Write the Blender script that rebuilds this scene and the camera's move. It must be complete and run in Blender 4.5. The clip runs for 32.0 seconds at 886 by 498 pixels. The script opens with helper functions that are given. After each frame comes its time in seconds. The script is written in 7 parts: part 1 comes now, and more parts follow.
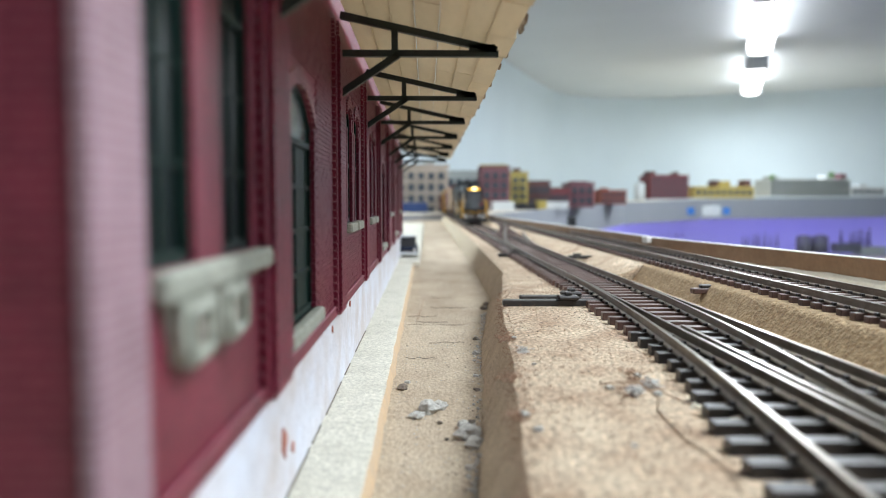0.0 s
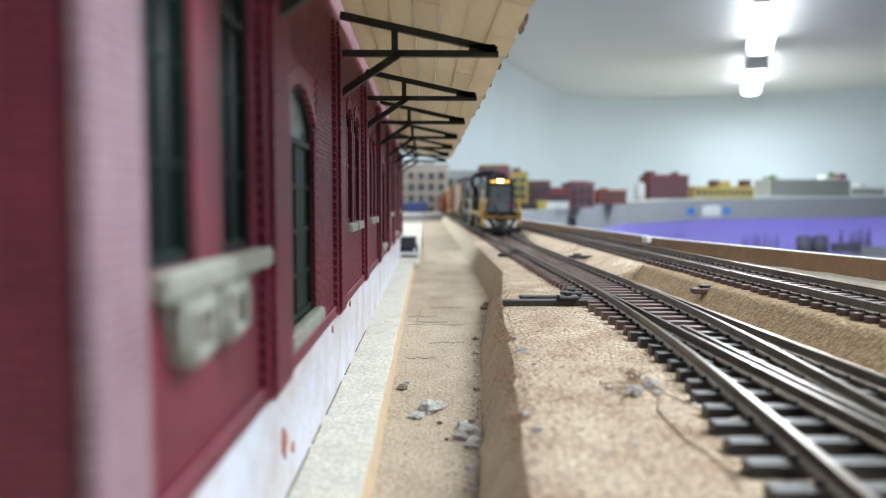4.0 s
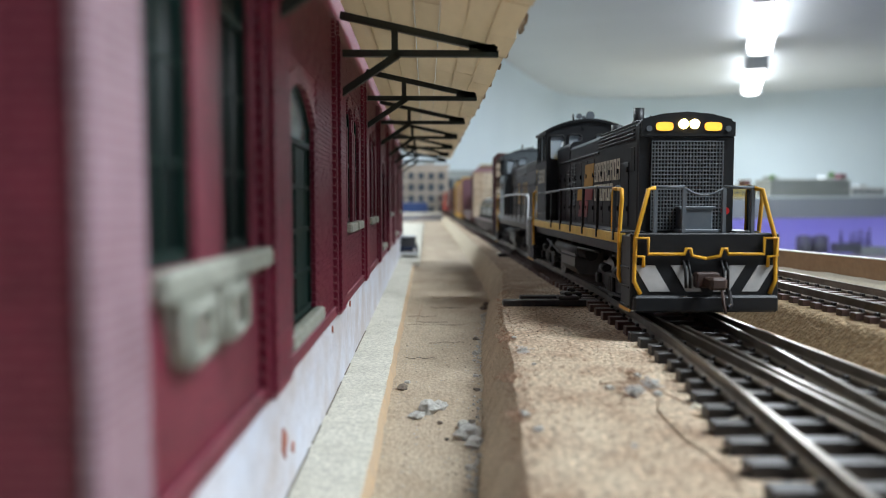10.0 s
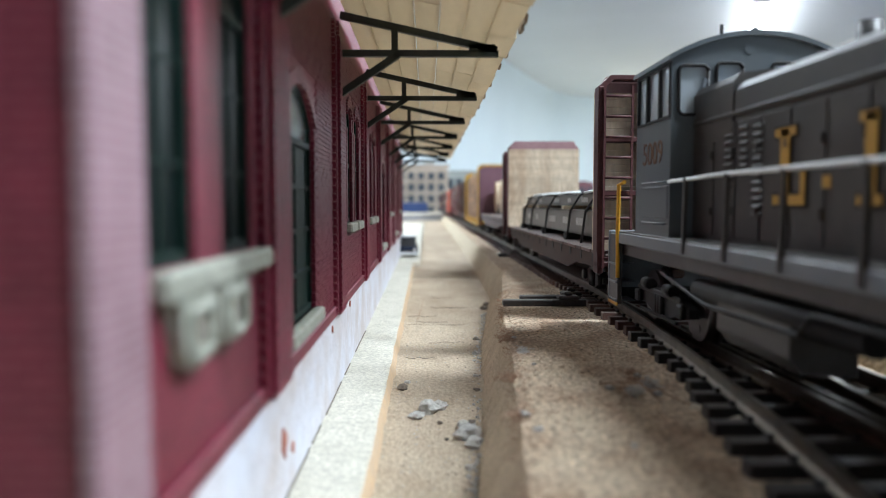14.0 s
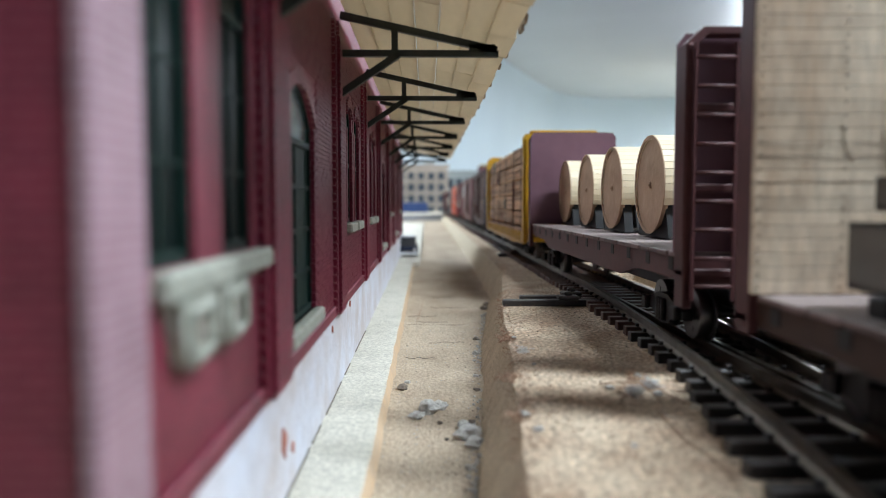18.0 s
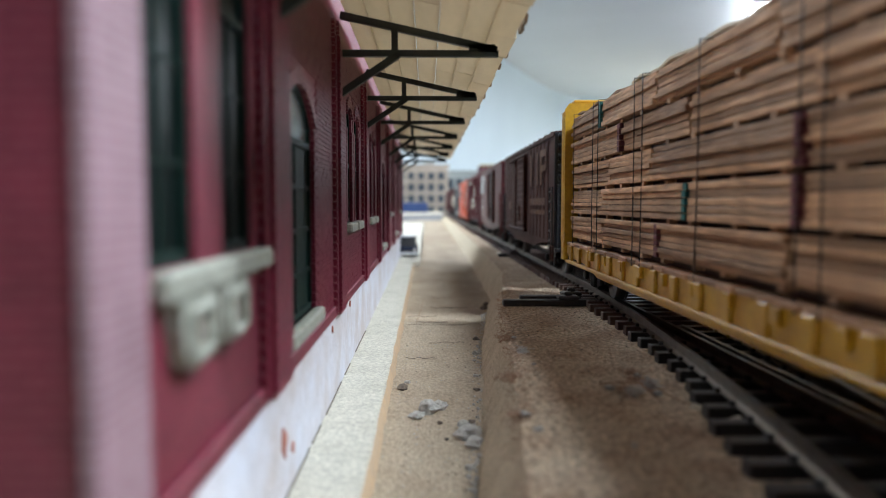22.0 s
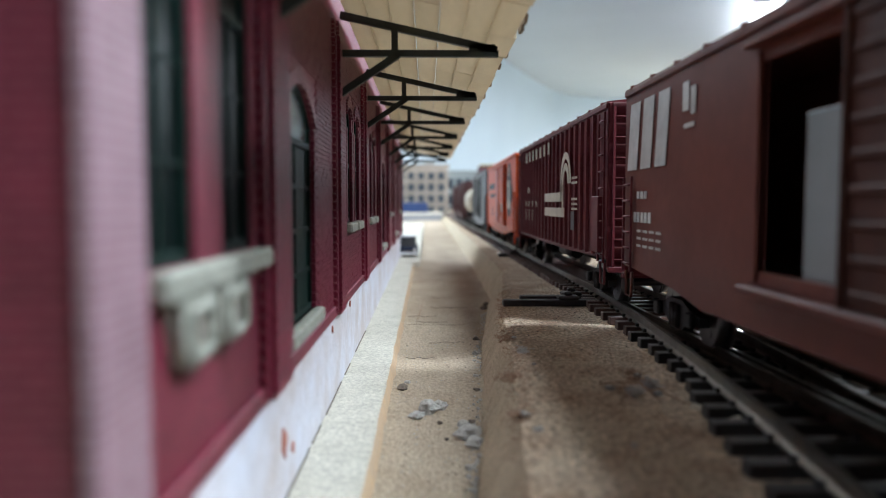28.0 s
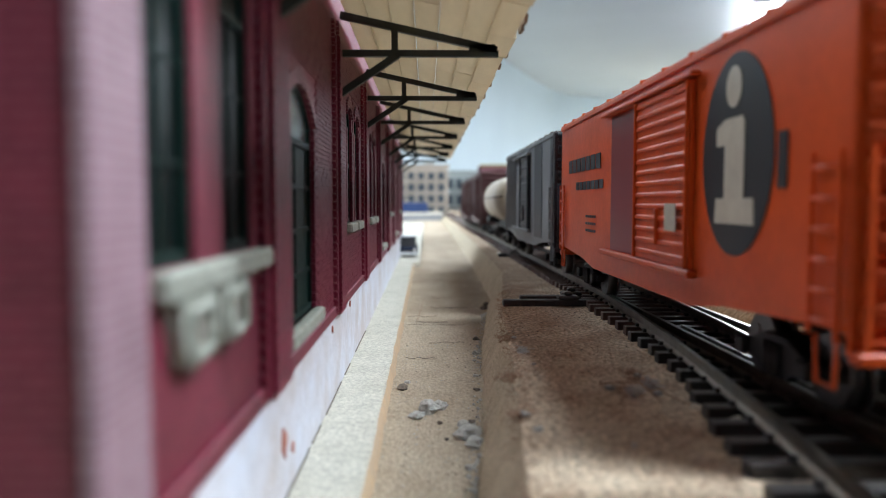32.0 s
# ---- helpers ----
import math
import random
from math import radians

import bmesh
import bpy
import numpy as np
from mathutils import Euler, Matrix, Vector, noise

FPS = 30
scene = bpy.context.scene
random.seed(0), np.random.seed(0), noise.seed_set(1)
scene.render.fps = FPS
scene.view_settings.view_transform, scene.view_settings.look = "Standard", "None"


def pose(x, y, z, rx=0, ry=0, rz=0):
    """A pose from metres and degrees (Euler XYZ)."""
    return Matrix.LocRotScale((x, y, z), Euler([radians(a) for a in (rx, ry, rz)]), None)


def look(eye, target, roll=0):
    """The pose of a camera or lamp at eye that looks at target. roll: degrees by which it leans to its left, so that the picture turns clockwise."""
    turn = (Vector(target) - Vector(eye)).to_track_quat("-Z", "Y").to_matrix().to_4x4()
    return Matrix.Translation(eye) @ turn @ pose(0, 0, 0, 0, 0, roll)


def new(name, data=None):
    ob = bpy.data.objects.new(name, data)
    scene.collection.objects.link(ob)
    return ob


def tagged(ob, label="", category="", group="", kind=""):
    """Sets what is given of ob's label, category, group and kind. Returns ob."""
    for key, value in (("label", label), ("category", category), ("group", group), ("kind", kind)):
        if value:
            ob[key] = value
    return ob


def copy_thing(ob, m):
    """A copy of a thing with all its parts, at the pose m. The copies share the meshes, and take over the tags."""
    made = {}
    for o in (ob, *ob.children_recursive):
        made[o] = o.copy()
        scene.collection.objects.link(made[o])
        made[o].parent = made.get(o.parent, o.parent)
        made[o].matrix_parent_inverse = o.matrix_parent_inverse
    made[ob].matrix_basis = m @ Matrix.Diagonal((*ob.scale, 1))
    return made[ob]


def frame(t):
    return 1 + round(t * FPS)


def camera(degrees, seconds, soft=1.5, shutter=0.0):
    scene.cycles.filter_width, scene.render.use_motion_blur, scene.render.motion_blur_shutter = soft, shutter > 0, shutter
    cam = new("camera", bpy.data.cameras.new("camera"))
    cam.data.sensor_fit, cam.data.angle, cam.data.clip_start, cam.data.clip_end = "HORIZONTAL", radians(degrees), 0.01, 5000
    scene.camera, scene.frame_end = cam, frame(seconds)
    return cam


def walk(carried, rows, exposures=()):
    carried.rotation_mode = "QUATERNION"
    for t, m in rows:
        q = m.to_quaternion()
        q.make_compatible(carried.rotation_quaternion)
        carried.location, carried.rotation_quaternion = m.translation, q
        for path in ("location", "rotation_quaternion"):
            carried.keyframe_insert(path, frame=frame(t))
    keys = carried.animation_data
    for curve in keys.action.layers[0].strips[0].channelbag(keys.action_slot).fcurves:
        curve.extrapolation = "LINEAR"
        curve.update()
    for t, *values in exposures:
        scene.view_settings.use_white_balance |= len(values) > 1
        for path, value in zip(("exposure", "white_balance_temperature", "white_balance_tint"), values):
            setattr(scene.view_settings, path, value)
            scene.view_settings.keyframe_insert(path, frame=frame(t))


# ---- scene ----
# A model railway at true model size (about 1:87). Board top is z = 0, rail head 4.5 mm.
EYE = (0.0, 0.0, 0.0315)
cam = camera(62.6, 32.0, soft=0.95)
cam.data.dof.use_dof = True
cam.data.dof.focus_distance = 0.195
cam.data.dof.aperture_fstop = 17.5


def aim(eye):
    return look(eye, (eye[0] + 0.0233, eye[1] + 1.0, eye[2] - 0.0628))


walk(cam, [(0.0, aim(EYE)), (32.0, aim(EYE))], exposures=[
    (0.0, -0.2, 6450, 12), (7.5, -0.2, 6450, 12), (9.1, 0.0, 6450, 12), (9.8, -0.32, 6400, 12), (11.0, -0.5, 6350, 12), (11.6, -0.35, 6350, 11),
    (12.2, -0.28, 6350, 11), (12.9, 0.02, 6250, 12), (14.5, 0.12, 6250, 12), (16.5, -0.1, 6200, 12), (20.5, -0.14, 6200, 12), (22.0, 0.06, 6250, 13),
    (24.0, 0.07, 6200, 13), (26.0, 0.05, 6150, 13), (32.0, 0.06, 6200, 12)])

# Room light: a row of tube fixtures on the ceiling, fill lamps added out of view, and the closed room around.
world = bpy.data.worlds.new("room_world")
scene.world = world
world.use_nodes = True
world.node_tree.nodes["Background"].inputs[0].default_value = (0.75, 0.85, 1.0, 1)
world.node_tree.nodes["Background"].inputs[1].default_value = 0.05
LAMP_POWER = 24.0


# ---- materials ----
def mat(name, col, rough=0.6, metal=0.0, col2=None, scale=200.0, bump=0.0, bscale=None, spec=0.5, fine=0.0, fscale=0.0, detail=6.0, emit=None, power=0.0, rnd=0.0, dust_sheen=0.0, stretch=(1, 1, 1), thin=0.0):
    """Base colour mixed with a second one by noise; bump, fine grain, dust and painted sheen on upward faces, variation
    per object.
    """
    m = bpy.data.materials.new(name)
    m.use_nodes = True
    nt = m.node_tree
    N, L = nt.nodes, nt.links
    b = N["Principled BSDF"]
    b.inputs["Roughness"].default_value = rough
    b.inputs["Metallic"].default_value = metal
    b.inputs["Specular IOR Level"].default_value = spec
    b.inputs["Base Color"].default_value = (*col, 1)
    if emit:
        b.inputs["Emission Color"].default_value = (*emit, 1)
        b.inputs["Emission Strength"].default_value = power
        return m
    tc = N.new("ShaderNodeTexCoord")
    mp = N.new("ShaderNodeMapping")
    mp.inputs["Scale"].default_value = stretch
    L.new(tc.outputs["Object"], mp.inputs["Vector"])
    out = None
    if col2:
        n = N.new("ShaderNodeTexNoise")
        n.inputs["Scale"].default_value = scale
        n.inputs["Detail"].default_value = detail
        n.inputs["Roughness"].default_value = 0.65
        L.new(mp.outputs[0], n.inputs["Vector"])
        r = N.new("ShaderNodeValToRGB")
        r.color_ramp.elements[0].position, r.color_ramp.elements[1].position = 0.34, 0.68
        r.color_ramp.elements[0].color, r.color_ramp.elements[1].color = (*col, 1), (*col2, 1)
        L.new(n.outputs["Fac"], r.inputs[0])
        out = r.outputs[0]
        rr = N.new("ShaderNodeMapRange")
        rr.inputs["To Min"].default_value, rr.inputs["To Max"].default_value = rough * 0.85, min(1.0, rough * 1.2)
        L.new(n.outputs["Fac"], rr.inputs["Value"])
        L.new(rr.outputs[0], b.inputs["Roughness"])
    if fine:
        n2 = N.new("ShaderNodeTexNoise")
        n2.inputs["Scale"].default_value = fscale or scale * 9
        n2.inputs["Detail"].default_value = 3
        L.new(mp.outputs[0], n2.inputs["Vector"])
        mr = N.new("ShaderNodeMapRange")
        mr.inputs["From Min"].default_value, mr.inputs["From Max"].default_value = 0.3, 0.7
        mr.inputs["To Min"].default_value, mr.inputs["To Max"].default_value = 1 - fine, 1 + fine
        L.new(n2.outputs["Fac"], mr.inputs["Value"])
        mx = N.new("ShaderNodeMix")
        mx.data_type, mx.blend_type = "RGBA", "MULTIPLY"
        mx.inputs["Factor"].default_value = 1.0
        if out:
            L.new(out, mx.inputs["A"])
        else:
            mx.inputs["A"].default_value = (*col, 1)
        L.new(mr.outputs[0], mx.inputs["B"])
        out = mx.outputs["Result"]
    if rnd:
        oi = N.new("ShaderNodeObjectInfo")
        mr = N.new("ShaderNodeMapRange")
        mr.inputs["To Min"].default_value, mr.inputs["To Max"].default_value = 1 - rnd, 1 + rnd
        L.new(oi.outputs["Random"], mr.inputs["Value"])
        mx = N.new("ShaderNodeMix")
        mx.data_type, mx.blend_type = "RGBA", "MULTIPLY"
        mx.inputs["Factor"].default_value = 1.0
        if out:
            L.new(out, mx.inputs["A"])
        else:
            mx.inputs["A"].default_value = (*col, 1)
        L.new(mr.outputs[0], mx.inputs["B"])
        out = mx.outputs["Result"]
    if dust_sheen:
        g = N.new("ShaderNodeNewGeometry")
        sx = N.new("ShaderNodeSeparateXYZ")
        L.new(g.outputs["Normal"], sx.inputs[0])
        mr = N.new("ShaderNodeMapRange")
        mr.inputs["From Min"].default_value, mr.inputs["From Max"].default_value = 0.2, 1.0
        mr.inputs["To Max"].default_value = dust_sheen
        L.new(sx.outputs["Z"], mr.inputs["Value"])
        mx = N.new("ShaderNodeMix")
        mx.data_type = "RGBA"
        L.new(mr.outputs[0], mx.inputs["Factor"])
        if out:
            L.new(out, mx.inputs["A"])
        else:
            mx.inputs["A"].default_value = (*col, 1)
        mx.inputs["B"].default_value = (0.42, 0.38, 0.34, 1)
        out = mx.outputs["Result"]
    if out:
        L.new(out, b.inputs["Base Color"])
    if thin:
        tr = N.new("ShaderNodeBsdfTranslucent")
        tr.inputs["Color"].default_value = (*col, 1)
        ms = N.new("ShaderNodeMixShader")
        ms.inputs[0].default_value = thin
        L.new(b.outputs[0], ms.inputs[1])
        L.new(tr.outputs[0], ms.inputs[2])
        L.new(ms.outputs[0], N["Material Output"].inputs["Surface"])
    if bump:
        n3 = N.new("ShaderNodeTexNoise")
        n3.inputs["Scale"].default_value = bscale or scale * 3
        n3.inputs["Detail"].default_value = 5
        L.new(mp.outputs[0], n3.inputs["Vector"])
        bp = N.new("ShaderNodeBump")
        bp.inputs["Strength"].default_value = bump
        bp.inputs["Distance"].default_value = 0.0006
        L.new(n3.outputs["Fac"], bp.inputs["Height"])
        L.new(bp.outputs[0], b.inputs["Normal"])
    return m


def brick_mat(name, col, col2, mortar, bw=2.6, bh=0.86, amount=0.6):
    """Moulded brick skin: brick pattern on the wall's own plane (y along, z up), with raised bricks."""
    m = bpy.data.materials.new(name)
    m.use_nodes = True
    nt = m.node_tree
    N, L = nt.nodes, nt.links
    b = N["Principled BSDF"]
    b.inputs["Roughness"].default_value = 0.5
    b.inputs["Specular IOR Level"].default_value = 0.45
    tc = N.new("ShaderNodeTexCoord")
    s = N.new("ShaderNodeSeparateXYZ")
    L.new(tc.outputs["Object"], s.inputs[0])
    ad = N.new("ShaderNodeMath")
    ad.operation = "ADD"
    L.new(s.outputs["X"], ad.inputs[0])
    L.new(s.outputs["Y"], ad.inputs[1])
    c = N.new("ShaderNodeCombineXYZ")
    L.new(ad.outputs[0], c.inputs["X"])
    L.new(s.outputs["Z"], c.inputs["Y"])
    br = N.new("ShaderNodeTexBrick")
    br.inputs["Scale"].default_value = 1000.0
    br.inputs["Brick Width"].default_value, br.inputs["Row Height"].default_value = bw, bh
    br.inputs["Mortar Size"].default_value = 0.11
    br.inputs["Mortar Smooth"].default_value = 0.4
    br.inputs["Color1"].default_value, br.inputs["Color2"].default_value = (*col, 1), (*col2, 1)
    br.inputs["Mortar"].default_value = (*mortar, 1)
    L.new(c.outputs[0], br.inputs["Vector"])
    n = N.new("ShaderNodeTexNoise")
    n.inputs["Scale"].default_value = 120
    n.inputs["Detail"].default_value = 8
    L.new(tc.outputs["Object"], n.inputs["Vector"])
    mr = N.new("ShaderNodeMapRange")
    mr.inputs["From Min"].default_value, mr.inputs["From Max"].default_value = 0.3, 0.7
    mr.inputs["To Min"].default_value, mr.inputs["To Max"].default_value = 0.8, 1.15
    L.new(n.outputs["Fac"], mr.inputs["Value"])
    mx = N.new("ShaderNodeMix")
    mx.data_type, mx.blend_type = "RGBA", "MULTIPLY"
    mx.inputs["Factor"].default_value = 1
    L.new(br.outputs["Color"], mx.inputs["A"])
    L.new(mr.outputs[0], mx.inputs["B"])
    L.new(mx.outputs["Result"], b.inputs["Base Color"])
    bp = N.new("ShaderNodeBump")
    bp.invert = True
    bp.inputs["Strength"].default_value = amount
    bp.inputs["Distance"].default_value = 0.0002
    L.new(br.outputs["Fac"], bp.inputs["Height"])
    L.new(bp.outputs[0], b.inputs["Normal"])
    return m


def glass_mat(name, col=(0.62, 0.68, 0.72), rough=0.12):
    m = bpy.data.materials.new(name)
    m.use_nodes = True
    b = m.node_tree.nodes["Principled BSDF"]
    b.inputs["Base Color"].default_value = (*col, 1)
    b.inputs["Transmission Weight"].default_value = 0.5
    b.inputs["Roughness"].default_value = rough
    b.inputs["IOR"].default_value = 1.2
    return m


M = {}
M["brick"] = brick_mat("moulded_red_brick", (0.170, 0.016, 0.036), (0.135, 0.012, 0.029), (0.21, 0.046, 0.062))
M["pilaster"] = brick_mat("moulded_red_pilaster", (0.165, 0.015, 0.034), (0.130, 0.011, 0.028), (0.34, 0.18, 0.185))
M["sill"] = mat("cream_stone_paint", (0.23, 0.235, 0.19), 0.7, col2=(0.36, 0.36, 0.30), scale=500, bump=0.9, bscale=900)
M["foundation"] = mat("painted_foundation", (0.64, 0.66, 0.73), 0.75, col2=(0.52, 0.46, 0.435), scale=60, bump=0.5, bscale=900, fine=0.06)
M["rust_stain"] = mat("chipped_red_stain", (0.45, 0.16, 0.10), 0.8, col2=(0.3, 0.1, 0.07), scale=500)
M["green_paint"] = mat("dark_green_paint", (0.006, 0.018, 0.014), 0.5, col2=(0.009, 0.024, 0.019), scale=300, spec=0.15)
M["bracket"] = mat("dark_green_bracket", (0.010, 0.016, 0.013), 0.45, col2=(0.016, 0.024, 0.018), scale=400)
M["dark_glass"] = mat("dark_window_glass", (0.003, 0.008, 0.007), 0.35, spec=0.08)
# paler copy of the brick; direct lamplight on the corner is in its colour
M["lit_brick"] = brick_mat("lit_pale_corner_brick", (0.31, 0.18, 0.215), (0.26, 0.14, 0.17), (0.39, 0.28, 0.31))
M["grey_glass"] = mat("dusty_window_glass", (0.12, 0.16, 0.16), 0.2, col2=(0.08, 0.1, 0.1), scale=200)
M["plank"] = mat("canopy_wood", (0.66, 0.57, 0.43), 0.42, col2=(0.48, 0.385, 0.26), scale=60, bump=0.25, bscale=400, rnd=0.13, fine=0.08, fscale=500, stretch=(1, 0.22, 1), thin=0.5)
M["plank_edge"] = mat("canopy_edge_wood", (0.33, 0.24, 0.15), 0.7, col2=(0.2, 0.14, 0.09), scale=200)
M["roofing"] = mat("roofing_paper", (0.06, 0.055, 0.055), 0.8, col2=(0.09, 0.08, 0.08), scale=150, bump=0.3)
M["platform"] = mat("white_plaster_card", (0.48, 0.455, 0.375), 0.85, col2=(0.58, 0.55, 0.465), scale=90, bump=0.9, bscale=1600, fine=0.26, fscale=1500)
M["card_edge"] = mat("torn_card_edge", (0.56, 0.38, 0.22), 0.9, col2=(0.46, 0.34, 0.23), scale=250, bump=0.6)
M["trench"] = mat("weathered_plywood", (0.47, 0.385, 0.28), 0.85, col2=(0.33, 0.25, 0.17), scale=45, bump=0.8, bscale=1500, fine=0.25, fscale=1500, stretch=(1, 0.5, 1))
M["board"] = mat("fibreboard", (0.60, 0.48, 0.34), 0.95, col2=(0.36, 0.235, 0.15), scale=75, bump=1.0, bscale=1300, fine=0.6, fscale=1100)
M["board_edge"] = mat("cut_fibreboard", (0.62, 0.53, 0.38), 0.95, col2=(0.48, 0.39, 0.27), scale=130, bump=1.0, bscale=1200, fine=0.22, fscale=1600)
M["cork"] = mat("cork_roadbed", (0.47, 0.34, 0.19), 0.95, col2=(0.23, 0.14, 0.07), scale=700, bump=1.0, bscale=1000, fine=0.4, fscale=1400)
M["plaster"] = mat("cream_plaster", (0.66, 0.60, 0.48), 0.9, col2=(0.58, 0.50, 0.38), scale=70, bump=0.4, fine=0.06)
# the ties' paler tops are dust plus the plastic's sheen put into the colour
M["tie"] = mat("brown_plastic_tie", (0.085, 0.044, 0.036), 0.42, col2=(0.12, 0.068, 0.055), scale=300, rnd=0.2, dust_sheen=0.12, bump=0.2, bscale=2500)
M["tie_black"] = mat("black_plastic_tie", (0.022, 0.018, 0.016), 0.42, col2=(0.035, 0.03, 0.028), scale=300, rnd=0.2, dust_sheen=0.1, bump=0.2, bscale=2500)
M["rail"] = mat("nickel_silver_rail", (0.30, 0.262, 0.22), 0.3, metal=0.9, col2=(0.17, 0.135, 0.10), scale=150)
M["hardboard"] = mat("brown_hardboard", (0.30, 0.19, 0.11), 0.7, col2=(0.22, 0.13, 0.075), scale=60, bump=0.3, fine=0.08)
M["paint_white"] = mat("white_edge_paint", (0.75, 0.73, 0.70), 0.5, col2=(0.65, 0.6, 0.55), scale=90)
M["debris"] = mat("plaster_crumb", (0.55, 0.54, 0.50), 0.95, col2=(0.34, 0.32, 0.28), scale=900, bump=0.8)
M["dark_debris_shade"] = mat("dark_crumb_and_shade", (0.10, 0.08, 0.07), 0.95, col2=(0.2, 0.16, 0.12), scale=900)
M["fibre"] = mat("hair_fibre", (0.42, 0.27, 0.17), 0.8, col2=(0.26, 0.14, 0.09), scale=900)
M["wall_blue"] = mat("pale_blue_wall_paint", (0.70, 0.79, 0.84), 0.85, col2=(0.67, 0.76, 0.81), scale=2)
M["ceiling"] = mat("white_ceiling_paint", (0.74, 0.77, 0.79), 0.9, col2=(0.71, 0.74, 0.76), scale=2)
M["carpet"] = mat("grey_carpet", (0.12, 0.12, 0.13), 0.95, col2=(0.16, 0.16, 0.16), scale=30)
M["fascia_grey"] = mat("grey_fascia_paint", (0.30, 0.31, 0.33), 0.6, col2=(0.27, 0.28, 0.30), scale=3)
M["lilac_wall"] = mat("blue_backdrop_paint", (0.50, 0.52, 0.78), 0.85, col2=(0.46, 0.48, 0.75), scale=2)
M["fixture"] = mat("white_fixture_metal", (0.7, 0.72, 0.74), 0.4)
M["tube_light"] = mat("lit_diffuser", (1, 1, 1), 0.5, emit=(0.93, 0.98, 1.0), power=9.0)
M["blue_led"] = mat("blue_led_strip", (0.2, 0.2, 1), 0.5, emit=(0.45, 0.42, 1.0), power=4.0)


# ---- mesh helpers; shapes are given in millimetres ----
def B():
    return bmesh.new()


def face(bm, vs):
    try:
        return bm.faces.new(vs)
    except ValueError:
        return None


def box(bm, x0, x1, y0, y1, z0, z1, b=0.0):
    """A box between two corners, its edges chamfered by b."""
    c = ((x0 + x1) / 2, (y0 + y1) / 2, (z0 + z1) / 2)
    h = (abs(x1 - x0) / 2, abs(y1 - y0) / 2, abs(z1 - z0) / 2)
    b = min(b, 0.45 * min(h) * 2)
    if b <= 0:
        v = {}
        for sx in (-1, 1):
            for sy in (-1, 1):
                for sz in (-1, 1):
                    v[sx, sy, sz] = bm.verts.new((c[0] + sx * h[0], c[1] + sy * h[1], c[2] + sz * h[2]))
        for ax in range(3):
            for s in (-1, 1):
                o = [i for i in range(3) if i != ax]
                ring = []
                for p, q in ((-1, -1), (1, -1), (1, 1), (-1, 1)):
                    k = [0, 0, 0]
                    k[ax], k[o[0]], k[o[1]] = s, p, q
                    ring.append(v[tuple(k)])
                face(bm, ring)
        return
    v = {}
    for sx in (-1, 1):
        for sy in (-1, 1):
            for sz in (-1, 1):
                for ax in range(3):
                    s = (sx, sy, sz)
                    v[s, ax] = bm.verts.new([c[i] + s[i] * (h[i] - (0 if i == ax else b)) for i in range(3)])
    for ax in range(3):
        o = [i for i in range(3) if i != ax]
        for s in (-1, 1):
            ring = []
            for p, q in ((-1, -1), (1, -1), (1, 1), (-1, 1)):
                k = [0, 0, 0]
                k[ax], k[o[0]], k[o[1]] = s, p, q
                ring.append(v[tuple(k), ax])
            face(bm, ring)
        for p in (-1, 1):
            for q in (-1, 1):
                k = [0, 0, 0]
                k[o[0]], k[o[1]] = p, q
                k[ax] = -1
                a = tuple(k)
                k[ax] = 1
                e = tuple(k)
                face(bm, [v[a, o[0]], v[e, o[0]], v[e, o[1]], v[a, o[1]]])
    for sx in (-1, 1):
        for sy in (-1, 1):
            for sz in (-1, 1):
                s = (sx, sy, sz)
                face(bm, [v[s, 0], v[s, 1], v[s, 2]])


def prism(bm, prof, axis, a, b):
    """A closed outline swept from a to b along an axis; the outline holds the other two coordinates in order."""
    o = [i for i in range(3) if i != axis]
    rings = []
    for t in (a, b):
        ring = []
        for p in prof:
            k = [0, 0, 0]
            k[axis], k[o[0]], k[o[1]] = t, p[0], p[1]
            ring.append(bm.verts.new(k))
        rings.append(ring)
    n = len(prof)
    for i in range(n):
        face(bm, [rings[0][i], rings[0][(i + 1) % n], rings[1][(i + 1) % n], rings[1][i]])
    face(bm, rings[0][::-1])
    face(bm, rings[1])


def cyl(bm, p, q, r, n=10, r2=None):
    """A round bar from p to q."""
    p, q = Vector(p), Vector(q)
    d = (q - p).normalized()
    u = d.orthogonal().normalized()
    w = d.cross(u)
    r2 = r if r2 is None else r2
    A = [bm.verts.new(p + r * (math.cos(2 * math.pi * i / n) * u + math.sin(2 * math.pi * i / n) * w)) for i in range(n)]
    C = [bm.verts.new(q + r2 * (math.cos(2 * math.pi * i / n) * u + math.sin(2 * math.pi * i / n) * w)) for i in range(n)]
    for i in range(n):
        f = face(bm, [A[i], A[(i + 1) % n], C[(i + 1) % n], C[i]])
        if f:
            f.smooth = True
    face(bm, A[::-1])
    face(bm, C)


def pipe(bm, pts, r, n=6):
    """A round bar bent through points, as one sweep."""
    pts = [Vector(p) for p in pts]
    prev, u = None, None
    for i, p in enumerate(pts):
        d = (pts[min(i + 1, len(pts) - 1)] - pts[max(i - 1, 0)]).normalized()
        u = d.orthogonal().normalized() if u is None else (u - d * u.dot(d)).normalized()
        w = d.cross(u)
        ring = [bm.verts.new(p + r * (math.cos(2 * math.pi * k / n) * u + math.sin(2 * math.pi * k / n) * w)) for k in range(n)]
        if prev:
            for k in range(n):
                face(bm, [prev[k], prev[(k + 1) % n], ring[(k + 1) % n], ring[k]]).smooth = True
        else:
            face(bm, ring[::-1])
        prev = ring
    face(bm, prev)


def weld(bm):
    bmesh.ops.remove_doubles(bm, verts=bm.verts, dist=0.002)
    return bm


